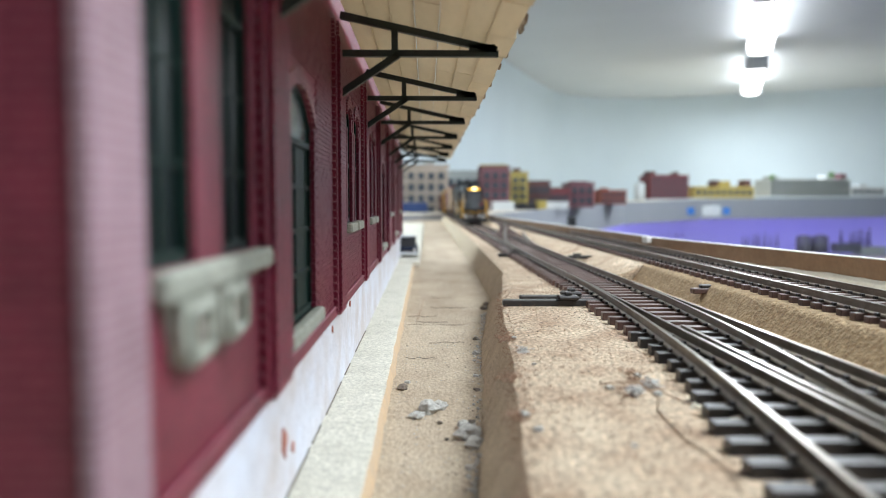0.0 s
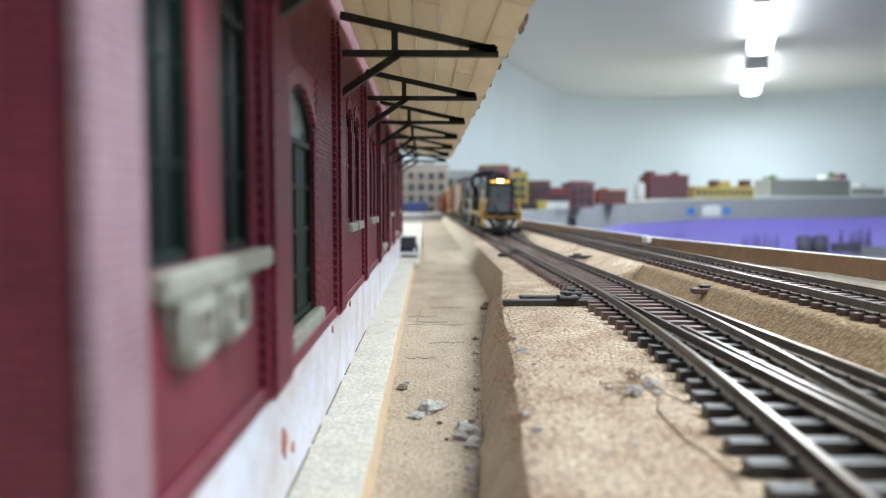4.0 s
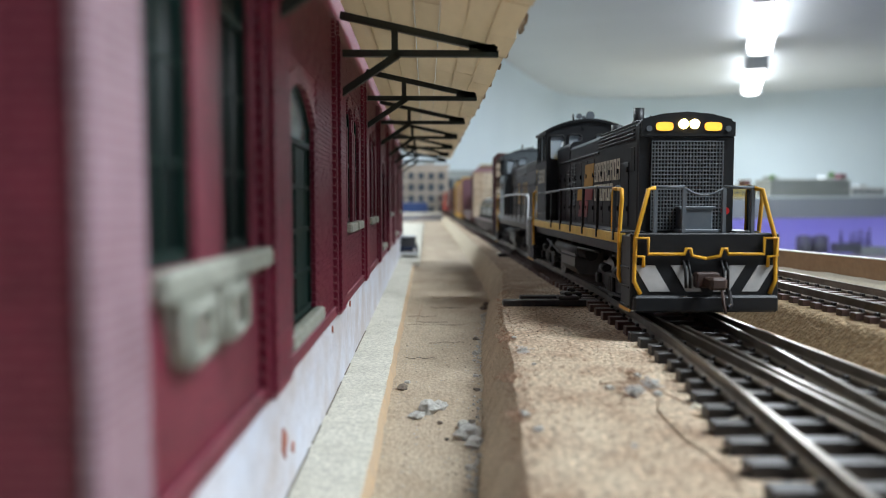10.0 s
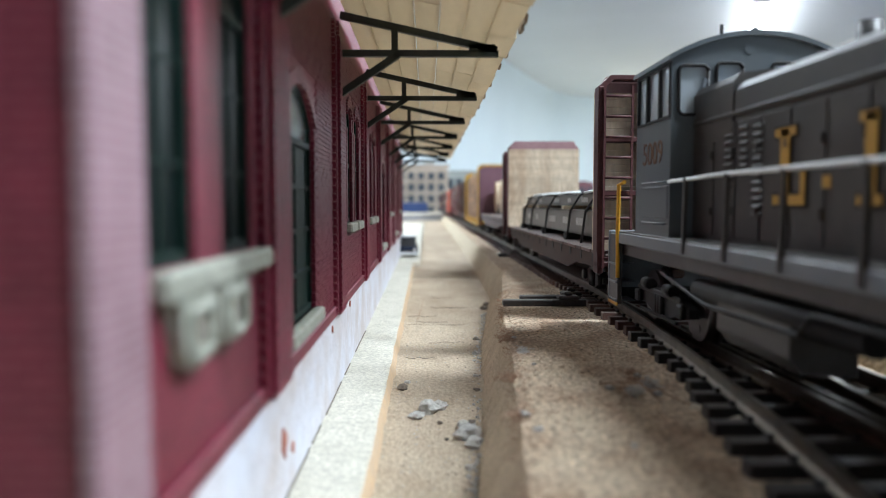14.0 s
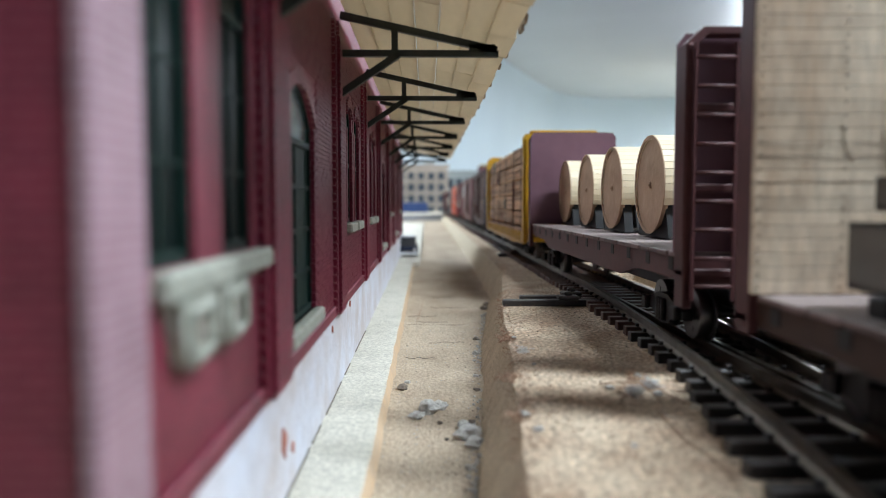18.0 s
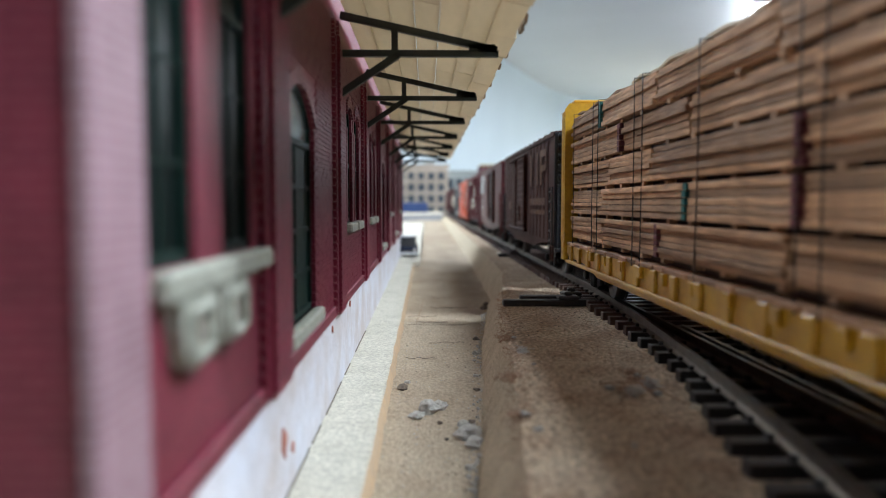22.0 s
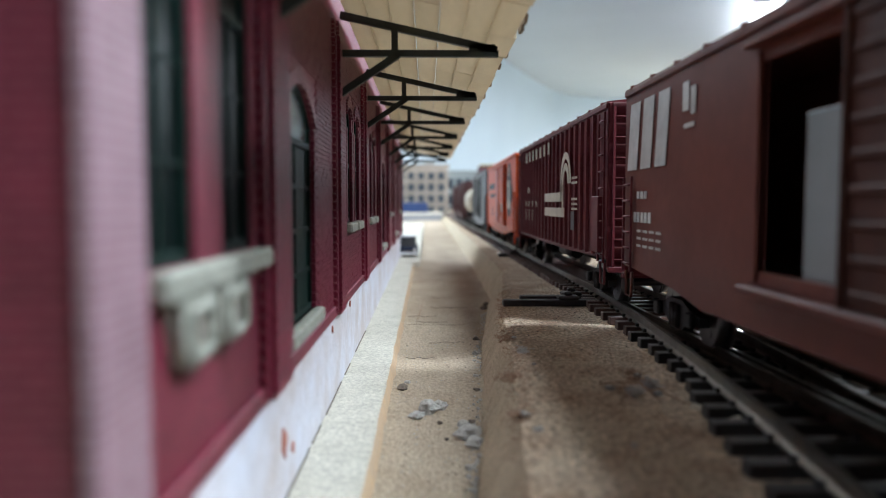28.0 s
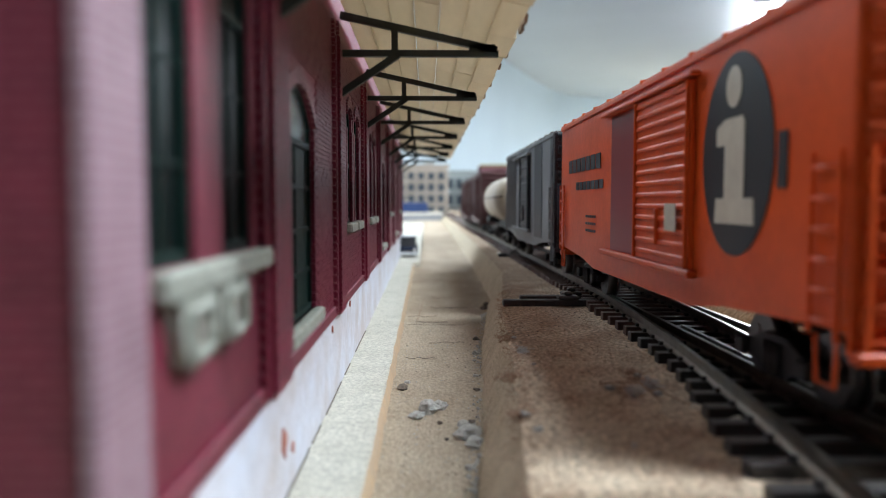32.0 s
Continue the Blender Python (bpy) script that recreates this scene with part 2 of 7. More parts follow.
def beam(bm, p, q, w, h):
    """A square bar from p to q, w wide sideways and h high."""
    p, q = Vector(p), Vector(q)
    d = (q - p).normalized()
    u = d.cross(Vector((0, 0, 1)))
    u = u.normalized() if u.length > 1e-4 else Vector((1, 0, 0))
    w2 = u.cross(d)
    rings = []
    for c in (p, q):
        rings.append([bm.verts.new(c + u * w / 2 * i + w2 * h / 2 * j) for i, j in ((-1, -1), (1, -1), (1, 1), (-1, 1))])
    for i in range(4):
        face(bm, [rings[0][i], rings[0][(i + 1) % 4], rings[1][(i + 1) % 4], rings[1][i]])
    face(bm, rings[0][::-1])
    face(bm, rings[1])


def ball(bm, c, r, n=8, sz=1.0):
    """A rough round lump."""
    rows = []
    m = max(4, n // 2)
    for j in range(1, m):
        a = math.pi * j / m
        rows.append([bm.verts.new((c[0] + r * math.sin(a) * math.cos(2 * math.pi * i / n), c[1] + r * math.sin(a) * math.sin(2 * math.pi * i / n), c[2] + r * sz * math.cos(a))) for i in range(n)])
    top, bot = bm.verts.new((c[0], c[1], c[2] + r * sz)), bm.verts.new((c[0], c[1], c[2] - r * sz))
    for i in range(n):
        face(bm, [top, rows[0][i], rows[0][(i + 1) % n]]).smooth = True
        face(bm, [bot, rows[-1][(i + 1) % n], rows[-1][i]]).smooth = True
    for a, b in zip(rows, rows[1:]):
        for i in range(n):
            face(bm, [a[i], b[i], b[(i + 1) % n], a[(i + 1) % n]]).smooth = True


def mesh_of(name, bm, material, scale=0.001):
    bmesh.ops.recalc_face_normals(bm, faces=bm.faces)
    if scale != 1:
        bmesh.ops.scale(bm, vec=(scale,) * 3, verts=bm.verts)
    me = bpy.data.meshes.new(name)
    bm.to_mesh(me)
    bm.free()
    me.materials.append(material if not isinstance(material, str) else M[material])
    return me


def part(name, bm, material, parent=None, label="", scale=0.001):
    ob = new(name, mesh_of(name, bm, material, scale))
    if parent:
        ob.parent = parent
    if label:
        ob["label"] = label
    return ob


def share(name, me, parent, m):
    """Another object on the same mesh."""
    ob = new(name, me)
    ob.parent = parent
    ob.matrix_basis = m
    return ob


def thing(name, label, category, at=(0, 0, 0), group="", kind="", rz=0):
    e = new(name)
    e.empty_display_size = 0.01
    e.matrix_basis = pose(*at, rz=rz)
    return tagged(e, label, category, group, kind)


def structure(name, bm, material, label="", category="", scale=0.001):
    return tagged(part(name, bm, material, None, "", scale), label, category, "", "structure")


# ---- the room ----
ROOM = pose(1.43, 7.28, 0, rz=-22.6)  # local x along the back wall, y towards it
CEIL = 1.03


def room_piece(name, x0, x1, y0, y1, z0, z1, material, label, category, kind="structure"):
    bm = B()
    box(bm, x0, x1, y0, y1, z0, z1)
    ob = part(name, bm, material, scale=1)
    ob.matrix_basis = ROOM
    return tagged(ob, label, category, "", kind)


room_piece("wall_west", -0.12, 0.0, -11.5, 0.0, -1.2, CEIL, "wall_blue", "pale blue painted room wall", "wall")
room_piece("wall_north", -0.12, 5.6, 0.0, 0.12, -1.2, CEIL, "wall_blue", "pale blue painted room wall behind the layout", "wall")
room_piece("wall_east", 5.6, 5.72, -11.5, 0.12, -1.2, CEIL, "wall_blue", "pale blue painted room wall", "wall")
room_piece("wall_south", -0.12, 5.72, -11.62, -11.5, -1.2, CEIL, "wall_blue", "pale blue painted room wall", "wall")
bm = B()
RC = 0.9
arc = [(RC - RC * math.cos(math.pi / 2 * i / 24), -RC + RC * math.sin(math.pi / 2 * i / 24)) for i in range(25)]
for (xa, ya), (xb, yb) in zip(arc, arc[1:]):
    face(bm, [bm.verts.new(p) for p in ((xa, ya, -1.2), (xb, yb, -1.2), (xb, yb, CEIL), (xa, ya, CEIL))]).smooth = True
bmesh.ops.remove_doubles(bm, verts=bm.verts, dist=1e-5)
ob = tagged(part("coved_corner", bm, "wall_blue", scale=1), "pale blue backdrop curved round the room corner", "wall", "", "structure")
ob.matrix_basis = ROOM
room_piece("ceiling", -0.12, 5.72, -11.62, 0.12, CEIL, CEIL + 0.1, "ceiling", "plain white painted ceiling", "ceiling")
room_piece("floor", -0.12, 5.72, -11.62, 0.12, -1.3, -1.2, "carpet", "grey carpeted floor", "floor")


def ceiling_lamp(x, y, label, turn=0, gain=1.0, half=0.62):
    """A tube fixture: housing on a hanger, end caps and a lit diffuser, with its light."""
    e = thing("ceiling_light", label, "ceiling light", group="row of ceiling lights")
    e.matrix_basis = ROOM @ pose(x, y, 0, rz=turn)
    zb = 0.925
    bm = B()
    box(bm, -0.055, 0.055, -half, half, zb + 0.055, CEIL + 0.0, 0.008)
    part("housing", bm, "fixture", e, scale=1)
    for s in (-1, 1):
        bm = B()
        box(bm, -0.075, 0.075, s * half - 0.012, s * half + 0.012, zb - 0.002, CEIL - 0.004, 0.006)
        part("end_cap", bm, "fixture", e, scale=1)
    bm = B()
    prism(bm, [(-0.07, zb + 0.053), (-0.06, zb + 0.012), (-0.03, zb), (0.03, zb), (0.06, zb + 0.012), (0.07, zb + 0.053)], 1, -half + 0.014, half - 0.014)
    part("diffuser", bm, "tube_light", e, "bright lit white diffuser", scale=1)
    ld = bpy.data.lights.new("tube", "AREA")
    ld.shape, ld.size, ld.size_y, ld.energy, ld.color = "RECTANGLE", 0.14, 2 * half - 0.04, LAMP_POWER * gain, (0.82, 0.93, 1.0)
    lo = new("tube", ld)
    lo.matrix_basis = ROOM @ pose(x, y, zb - 0.006, rz=turn)
    return e


for k in (0, 1, 2):
    ceiling_lamp(1.64, -3.04 + 1.76 * (k - 1), "long white ceiling tube light, switched on")
ceiling_lamp(2.17, -7.10, "short white ceiling tube light over the aisle, switched on", 112, 1.3, 0.32)
# added unseen lamps that fill car ends and sides, each with its own gain
for x, y, turn, gain in ((3.8, -5.2, 0, 0.8), (5.0, -7.7, 0, 2.4), (0.65, -6.2, 0, 0.65)):
    ceiling_lamp(x, y, "added long white ceiling tube light out of view, switched on", turn, gain)


# ---- the far layout along the walls, on two levels ----
def shelf_edge():
    return [(-0.6, 1.55, -0.004), (0.176, 1.95, 0.0), (0.40, 2.6, 0.004), (0.69, 3.5, 0.009), (1.24, 4.55, 0.035), (1.98, 5.0, 0.058), (3.30, 4.95, 0.074), (4.9, 4.2, 0.085)]


EDGE = shelf_edge()
bm = B()
front, back, low = [], [], []
corner = bm.verts.new((1.44, 7.24, 0.05))
for x, y, z in EDGE:
    front.append(bm.verts.new((x, y, z)))
    back.append(bm.verts.new((0.63 - 0.445 * (5.44 - y), y, z) if x < 1.5 else (x, 7.25 - 0.417 * (x - 1.43), z)))
for i in range(len(EDGE) - 1):
    ring = [front[i], front[i + 1], back[i + 1], back[i]]
    face(bm, ring if i != 4 else ring[:3] + [corner, back[i]])
structure("far_layout_deck", bm, "plaster", "cream plaster deck of the far layout", "layout deck", scale=1)
bm = B()
for (x0, y0, z0), (x1, y1, z1) in zip(EDGE, EDGE[1:]):
    a = [bm.verts.new(p) for p in ((x0, y0, z0 + 0.004), (x1, y1, z1 + 0.004), (x1, y1, z1 - 0.135), (x0, y0, z0 - 0.135))]
    c = [bm.verts.new(p) for p in ((x0, y0 + 0.012, z0 + 0.004), (x1, y1 + 0.012, z1 + 0.004), (x1, y1 + 0.012, z1 - 0.135), (x0, y0 + 0.012, z0 - 0.135))]
    face(bm, a)
    face(bm, c)
    for i in range(4):
        face(bm, [a[i], a[(i + 1) % 4], c[(i + 1) % 4], c[i]])
structure("far_layout_fascia", bm, "fascia_grey", "grey painted fascia of the far layout", "fascia", scale=1)
# lower level: lit blue backdrop and deck
bm = B()
for (x0, y0, z0), (x1, y1, z1) in zip(EDGE, EDGE[1:]):
    face(bm, [bm.verts.new(p) for p in ((x0, y0 + 0.55, z0 - 0.02), (x1, y1 + 0.55, z1 - 0.02), (x1, y1 + 0.55, -0.52), (x0, y0 + 0.55, -0.52))])
structure("lower_backdrop", bm, "lilac_wall", "blue backdrop of the lower level under blue lights", "backdrop", scale=1)
bm = B()
for (x0, y0, z0), (x1, y1, z1) in zip(EDGE, EDGE[1:]):
    face(bm, [bm.verts.new(p) for p in ((x0, y0 - 0.02, -0.36), (x1, y1 - 0.02, -0.36), (x1, y1 + 0.56, -0.36), (x0, y0 + 0.56, -0.36))])
structure("lower_deck", bm, "plaster", "pale deck of the lower level", "layout deck", scale=1)
for (x0, y0, z0), (x1, y1, z1) in zip(EDGE[1:], EDGE[2:]):
    mid = Vector(((x0 + x1) / 2, (y0 + y1) / 2 + 0.10, (z0 + z1) / 2 - 0.13))
    ln = math.hypot(x1 - x0, y1 - y0)
    ang = math.degrees(math.atan2(y1 - y0, x1 - x0))
    bm = B()
    box(bm, -ln * 0.46, ln * 0.46, -0.006, 0.006, 0, 0.01)
    ob = tagged(part("led_strip", bm, "blue_led", scale=1), "glowing blue strip light under the upper deck", "strip light", "blue strip lights")
    ob.matrix_basis = pose(*mid, rz=ang)
    ld = bpy.data.lights.new("blue_strip", "AREA")
    ld.shape, ld.size, ld.size_y, ld.energy, ld.color = "RECTANGLE", ln * 0.9, 0.03, 2.0 * ln, (0.42, 0.37, 1.0)
    lo = new("blue_strip", ld)
    lo.matrix_basis = pose(mid.x, mid.y, mid.z - 0.006, rz=ang) @ pose(0, 0, 0, rx=55)


# ---- the near board: trench, fibreboard, roadbed, fascia ----
def board_edge(y):
    """x of the cut edge of the fibreboard, in mm, against y in mm."""
    pts = [(-60, 6), (40, 8.5), (78, 11.3), (169, 19.5), (220, 23), (335, 35.5), (660, 40), (1200, 43), (3950, 52)]
    for (a, xa), (b, xb) in zip(pts, pts[1:]):
        if y <= b:
            return xa + (xb - xa) * (y - a) / (b - a)
    return pts[-1][1]


def fascia_x(y):
    pts = [(-60, 235), (120, 190), (225, 147), (370, 121), (563, 112), (900, 99), (1300, 95), (3950, 140)]
    for (a, xa), (b, xb) in zip(pts, pts[1:]):
        if y <= b:
            return xa + (xb - xa) * (y - a) / (b - a)
    return pts[-1][1]


STEPS = [-60 + 4 * i for i in range(110)] + [380 + 20 * i for i in range(40)] + [1180 + 120 * i for i in range(24)]


def wob(x, y, a, s=0.05):
    return a * noise.noise(Vector((x * s, y * s, 3.7)))


bm = B()
prev = None
for y in STEPS:
    e = board_edge(y)
    f = fascia_x(y)
    xs = [e + wob(0, y, 0.5, 0.2) + wob(5, y, 0.35, 0.8)] + [e + 2 + (f - e - 2) * i / 10 for i in range(11)]
    row = [bm.verts.new((x, y, wob(x, y, 0.12, 0.09) if i else -0.5)) for i, x in enumerate(xs)]
    if prev:
        for i in range(len(row) - 1):
            face(bm, [prev[i], prev[i + 1], row[i + 1], row[i]]).smooth = True
    prev = row
structure("fibreboard", bm, "board", "tan fibreboard sub-roadbed with a fuzzy surface", "board")
bm = B()
prev = None
for y in STEPS:
    e = board_edge(y) + wob(0, y, 0.5, 0.2) + wob(5, y, 0.35, 0.8)
    row = [bm.verts.new((e - 6.2 * t + wob(40 * t, y, 0.7, 0.15), y, -0.5 - 12.2 * t)) for t in (0, 0.2, 0.4, 0.6, 0.8, 1.0)]
    if prev:
        for i in range(len(row) - 1):
            face(bm, [prev[i], prev[i + 1], row[i + 1], row[i]]).smooth = True
    prev = row
structure("fibreboard_edge", bm, "board_edge", "rough cut edge of the fibreboard", "board edge")
bm = B()
prev = None
for y in STEPS:
    row = [bm.verts.new((x, y, -12.5 + wob(x, y, 0.35, 0.06) + wob(x, y, 0.15, 0.3))) for x in [-30 + 8 * i for i in range(11)]]
    if prev:
        for i in range(len(row) - 1):
            face(bm, [prev[i], prev[i + 1], row[i + 1], row[i]]).smooth = True
    prev = row
structure("trench_floor", bm, "trench", "weathered plywood in the gap beside the platform", "plywood")
# plain ply all round below, so that no gap is open
bm = B()
box(bm, -350, 95, -400, 3050, -30, -14)
box(bm, -30, 95, 3050, 3980, -30, -14)
structure("layout_base", bm, "trench", "plywood base of the layout", "plywood")
# the platform card beside the freight house
bm = B()
prev = None
for y in [-60 + 5 * i for i in range(140)]:
    ex = -9.0 + wob(1, y, 0.3, 0.08) + wob(9, y, 0.2, 0.6)
    row = [bm.verts.new(p) for p in ((-34, y, -9.0), (-20, y, -9.0), (-14, y, -9.0 + wob(3, y, 0.2)), (ex - 0.6, y, -9.05), (ex, y, -9.4), (ex + 0.9 + wob(4, y, 0.4, 0.3), y, -12.4))]
    if prev:
        for i in range(5):
            f = face(bm, [prev[i], prev[i + 1], row[i + 1], row[i]])
            f.smooth = True
            f.material_index = int(i >= 4)
    prev = row
ob = structure("platform", bm, "platform", "white plaster card platform with a torn tan edge", "platform")
ob.data.materials.append(M["card_edge"])
bm = B()
box(bm, -70, -4.5, 500, 1500, -12, -8.75, 0.4)
structure("white_sheet", bm, "platform", "pale card sheet beyond the freight house", "card sheet")

# cork roadbed and plaster under the second track
bm = B()
prev = None
for y in [-60 + 3 * i for i in range(120)]:
    e = 88.5 + wob(2, y, 0.5, 0.1) + wob(7, y, 0.35, 0.6)
    row = [bm.verts.new((e + dx, y, z + wob(z * 9, y, 0.35, 0.5))) for dx, z in ((-4.2, -0.4), (-2.8, 1.5), (-1.4, 3.2), (-0.2, 5.0), (1.0, 6.3), (12, 6.3), (28, 6.3), (32, 5.3), (38, -0.4))]
    if prev:
        for i in range(8):
            face(bm, [prev[i], prev[i + 1], row[i + 1], row[i]]).smooth = True
    else:
        face(bm, row)
    prev = row
face(bm, prev)
structure("cork_roadbed", bm, "cork", "brown cork roadbed with a crumbly cut edge", "roadbed")
bm = B()
prev = None
for y in [296 + 15 * i for i in range(60)] + [1196 + 150 * i for i in range(19)]:
    row = [bm.verts.new((x, y, z + wob(x, y, 0.2, 0.05))) for x, z in ((72, -0.3), (75, 1.2), (82, 3.0), (89, 6.1), (120, 6.2), (126, -0.4))]
    if prev:
        for i in range(5):
            face(bm, [prev[i], prev[i + 1], row[i + 1], row[i]]).smooth = True
    else:
        face(bm, row)
    prev = row
structure("plaster_roadbed", bm, "board", "pale tan fibreboard roadbed beyond the cork", "roadbed")
# pale plaster ledge between the second track and the fascia
bm = B()
prev = None
for y in STEPS[:130]:
    f = fascia_x(y)
    row = [bm.verts.new((x, y, z + wob(x, y, 0.5, 0.2))) for x, z in ((f - 4.0, 3.0), (f - 2.6, 5.6), (f - 1.4, 6.2), (f - 0.3, 6.8))]
    if prev:
        for i in range(3):
            face(bm, [prev[i], prev[i + 1], row[i + 1], row[i]]).smooth = True
    prev = row
structure("plaster_ledge", bm, "plaster", "ragged cream plaster ledge along the fascia", "plaster")
# aisle fascia: a hardboard strip with a pale top edge
bm = B()
bt = B()
prev = prevt = None
for y in STEPS:
    f = fascia_x(y)
    row = [bm.verts.new((f + dx, y, z)) for dx, z in ((0, -40), (0, 13.2), (3, 13.2), (3, -40))]
    rt = [bt.verts.new((f + dx, y, z)) for dx, z in ((-0.15, 13.2), (-0.15, 13.55), (3.15, 13.55), (3.15, 13.2))]
    if prev:
        for i in range(4):
            face(bm, [prev[i], prev[(i + 1) % 4], row[(i + 1) % 4], row[i]])
            face(bt, [prevt[i], prevt[(i + 1) % 4], rt[(i + 1) % 4], rt[i]])
    prev, prevt = row, rt
fa = structure("fascia", bm, "hardboard", "brown hardboard fascia along the aisle, with a pale top edge", "fascia")
part("edge_cap", bt, "paint_white", fa)


# ---- track ----
XC = 63.3      # centre of the train's track, mm
X2 = 104.0     # centre of the second track
G = 8.25       # half gauge
RAIL = [(-1.05, 0), (1.05, 0), (1.0, 0.35), (0.3, 0.6), (0.3, 1.6), (0.42, 1.75), (0.42, 2.35), (-0.42, 2.35), (-0.42, 1.75), (-0.3, 1.6), (-0.3, 0.6), (-1.0, 0.35)]


def rail(pts, z, parent, name="rail"):
    """A rail with foot, web and head along points (x, y) in mm; z is the top of the ties."""
    bm = B()
    prev = None
    for x, y in pts:
        row = [bm.verts.new((x + a, y, z + b)) for a, b in RAIL]
        n = len(row)
        if prev:
            for i in range(n):
                face(bm, [prev[i], prev[(i + 1) % n], row[(i + 1) % n], row[i]])
        else:
            face(bm, row)
        prev = row
    face(bm, prev)
    return part(name, bm, "rail", parent)


def r1(y):
    """x of the diverging route's left rail near the camera."""
    return XC - G - 0.33e-3 * max(0.0, 270.0 - y) ** 2


def cross_x(y):
    """Offset of the crossover route to the second track."""
    t = min(1.0, max(0.0, (y - 430.0) / 520.0))
    return XC + (X2 - XC) * (3 * t * t - 2 * t ** 3)


def tie_mesh(length, w=2.6, h=2.1):
    bm = B()
    box(bm, -length / 2, length / 2, -w / 2, w / 2, -h, 0, 0.12)
    return mesh_of("tie", bm, "tie_black" if length > 31 else "tie")


track = thing("train_track", "model railway track with brown ties and silvery rails on fibreboard", "railway track")
far = [(XC - G, y) for y in (270, 400, 700, 1200, 2400, 3960)]
rail([(r1(y), y) for y in range(-60, 270, 10)] + far, 2.1, track)
rail([(XC + G, y) for y in (-60, 0, 100, 270, 700, 1200, 2400, 3960)], 2.1, track)
rail([(XC - G, y) for y in (-60, 60, 150, 215)] + [(XC - G + 0.2, 245)], 2.1, track, "point_rail")
rail([(r1(y) + 2 * G, y) for y in range(-60, 225, 10)] + [(XC + G - 0.9, 245)], 2.1, track, "point_rail")
rail([(XC - G + 2.2, y) for y in (60, 100, 160)], 2.1, track, "guard_rail")
spots, spots2 = [], []
near_tie, far_tie = tie_mesh(30), None
turn = {}
y, i = -56.0, 0
while y < 1000:
    if y < 268:
        left, right = r1(y) - 7.5 + float(np.interp(y, (60, 93, 128, 164, 210, 268), (0, 1.0, 4.0, 3.1, 1.6, 0.6))), XC + G + 7.0
        ln = round(right - left)
        if ln not in turn:
            turn[ln] = tie_mesh(ln)
        share("tie", turn[ln], track, pose((right - ln / 2) / 1000, y / 1000, 0.0021))
        spots += [(XC, y), (r1(y) + G, y)]
    else:
        share("tie", near_tie, track, pose((XC + random.uniform(-0.3, 0.3)) / 1000, y / 1000, 0.0021, rz=random.uniform(-0.6, 0.6)))
        spots.append((XC, y))
    y += 7.6 if y < 268 else 6.9
# head-block ties and ground throws of the turnouts
for yy, x0, x1 in ((222, 23.5, 60), (232, 30, 60), (428, 42.5, 60)):
    bm = B()
    box(bm, x0, x1, yy - 1.7, yy + 1.7, 0, 2.0, 0.3)
    part("head_block", bm, "tie_black", track)
    bm = B()
    xm = x0 + (x1 - x0) * 0.55
    box(bm, xm - 3.2, xm + 3.2, yy - 2.6, yy + 2.6, 2.0, 3.2, 0.4)
    box(bm, xm - 1.2, xm + 1.4, yy - 1.2, yy + 1.2, 3.2, 4.4, 0.4)
    part("switch_stand", bm, "tie_black", track)
bm = B()
while y < 3960:
    box(bm, XC - 15, XC + 15, y - 1.3, y + 1.3, 0, 2.1)
    y += 6.9
tagged(part("far_tie_run", bm, "tie", track), kind="stuff")

track2 = thing("second_track", "model railway track with brown ties on cork roadbed", "railway track")
for s in (-1, 1):
    rail([(X2 + s * G, yy) for yy in (-60, 100, 300, 700, 1300, 3960)], 7.9, track2)
low_tie = tie_mesh(23.6, 2.2, 1.6)
y = -56.0
while y < 1000:
    share("tie", low_tie, track2, pose((X2 + random.uniform(-0.2, 0.2)) / 1000, y / 1000, 0.0079, rz=random.uniform(-0.6, 0.6)))
    if y < 700:
        spots2.append((X2, y))
    y += 5.4
bm = B()
while y < 3960:
    box(bm, X2 - 11.8, X2 + 11.8, y - 1.1, y + 1.1, 6.2, 7.9)
    y += 5.4
tagged(part("far_tie_run", bm, "tie", track2), kind="stuff")

for par, lst, z in ((track, spots, 2.1), (track2, spots2, 7.9)):
    bm = B()
    for c, yy in lst:
        for s in (-1, 1):
            for d in (-1.35, 1.35):
                box(bm, c + s * G + d - 0.4, c + s * G + d + 0.4, yy - 0.6, yy + 0.6, z - 0.2, z + 0.75, 0.12)
    tagged(part("spike_moulding", bm, "tie_black", par), kind="stuff")

crossover = thing("crossover_track", "crossover rails running from one track to the other", "railway track")
for s in (-1, 1):
    pts = [(cross_x(yy) + s * G, yy) for yy in range(445, 960, 15)]
    bm = B()
    prev = None
    for x, yy in pts:
        zt = 2.15 + 5.5 * (3 * ((yy - 445) / 510) ** 2 - 2 * ((yy - 445) / 510) ** 3)
        row = [bm.verts.new((x + a, yy, zt + b)) for a, b in RAIL]
        n = len(row)
        if prev:
            for i in range(n):
                face(bm, [prev[i], prev[(i + 1) % n], row[(i + 1) % n], row[i]])
        else:
            face(bm, row)
        prev = row
    face(bm, prev)
    part("rail", bm, "rail", crossover)
for yy in range(452, 950, 7):
    zt = 2.1 + 5.5 * (3 * ((yy - 445) / 510) ** 2 - 2 * ((yy - 445) / 510) ** 3)
    share("tie", near_tie, crossover, pose(cross_x(yy) / 1000, yy / 1000, zt / 1000))

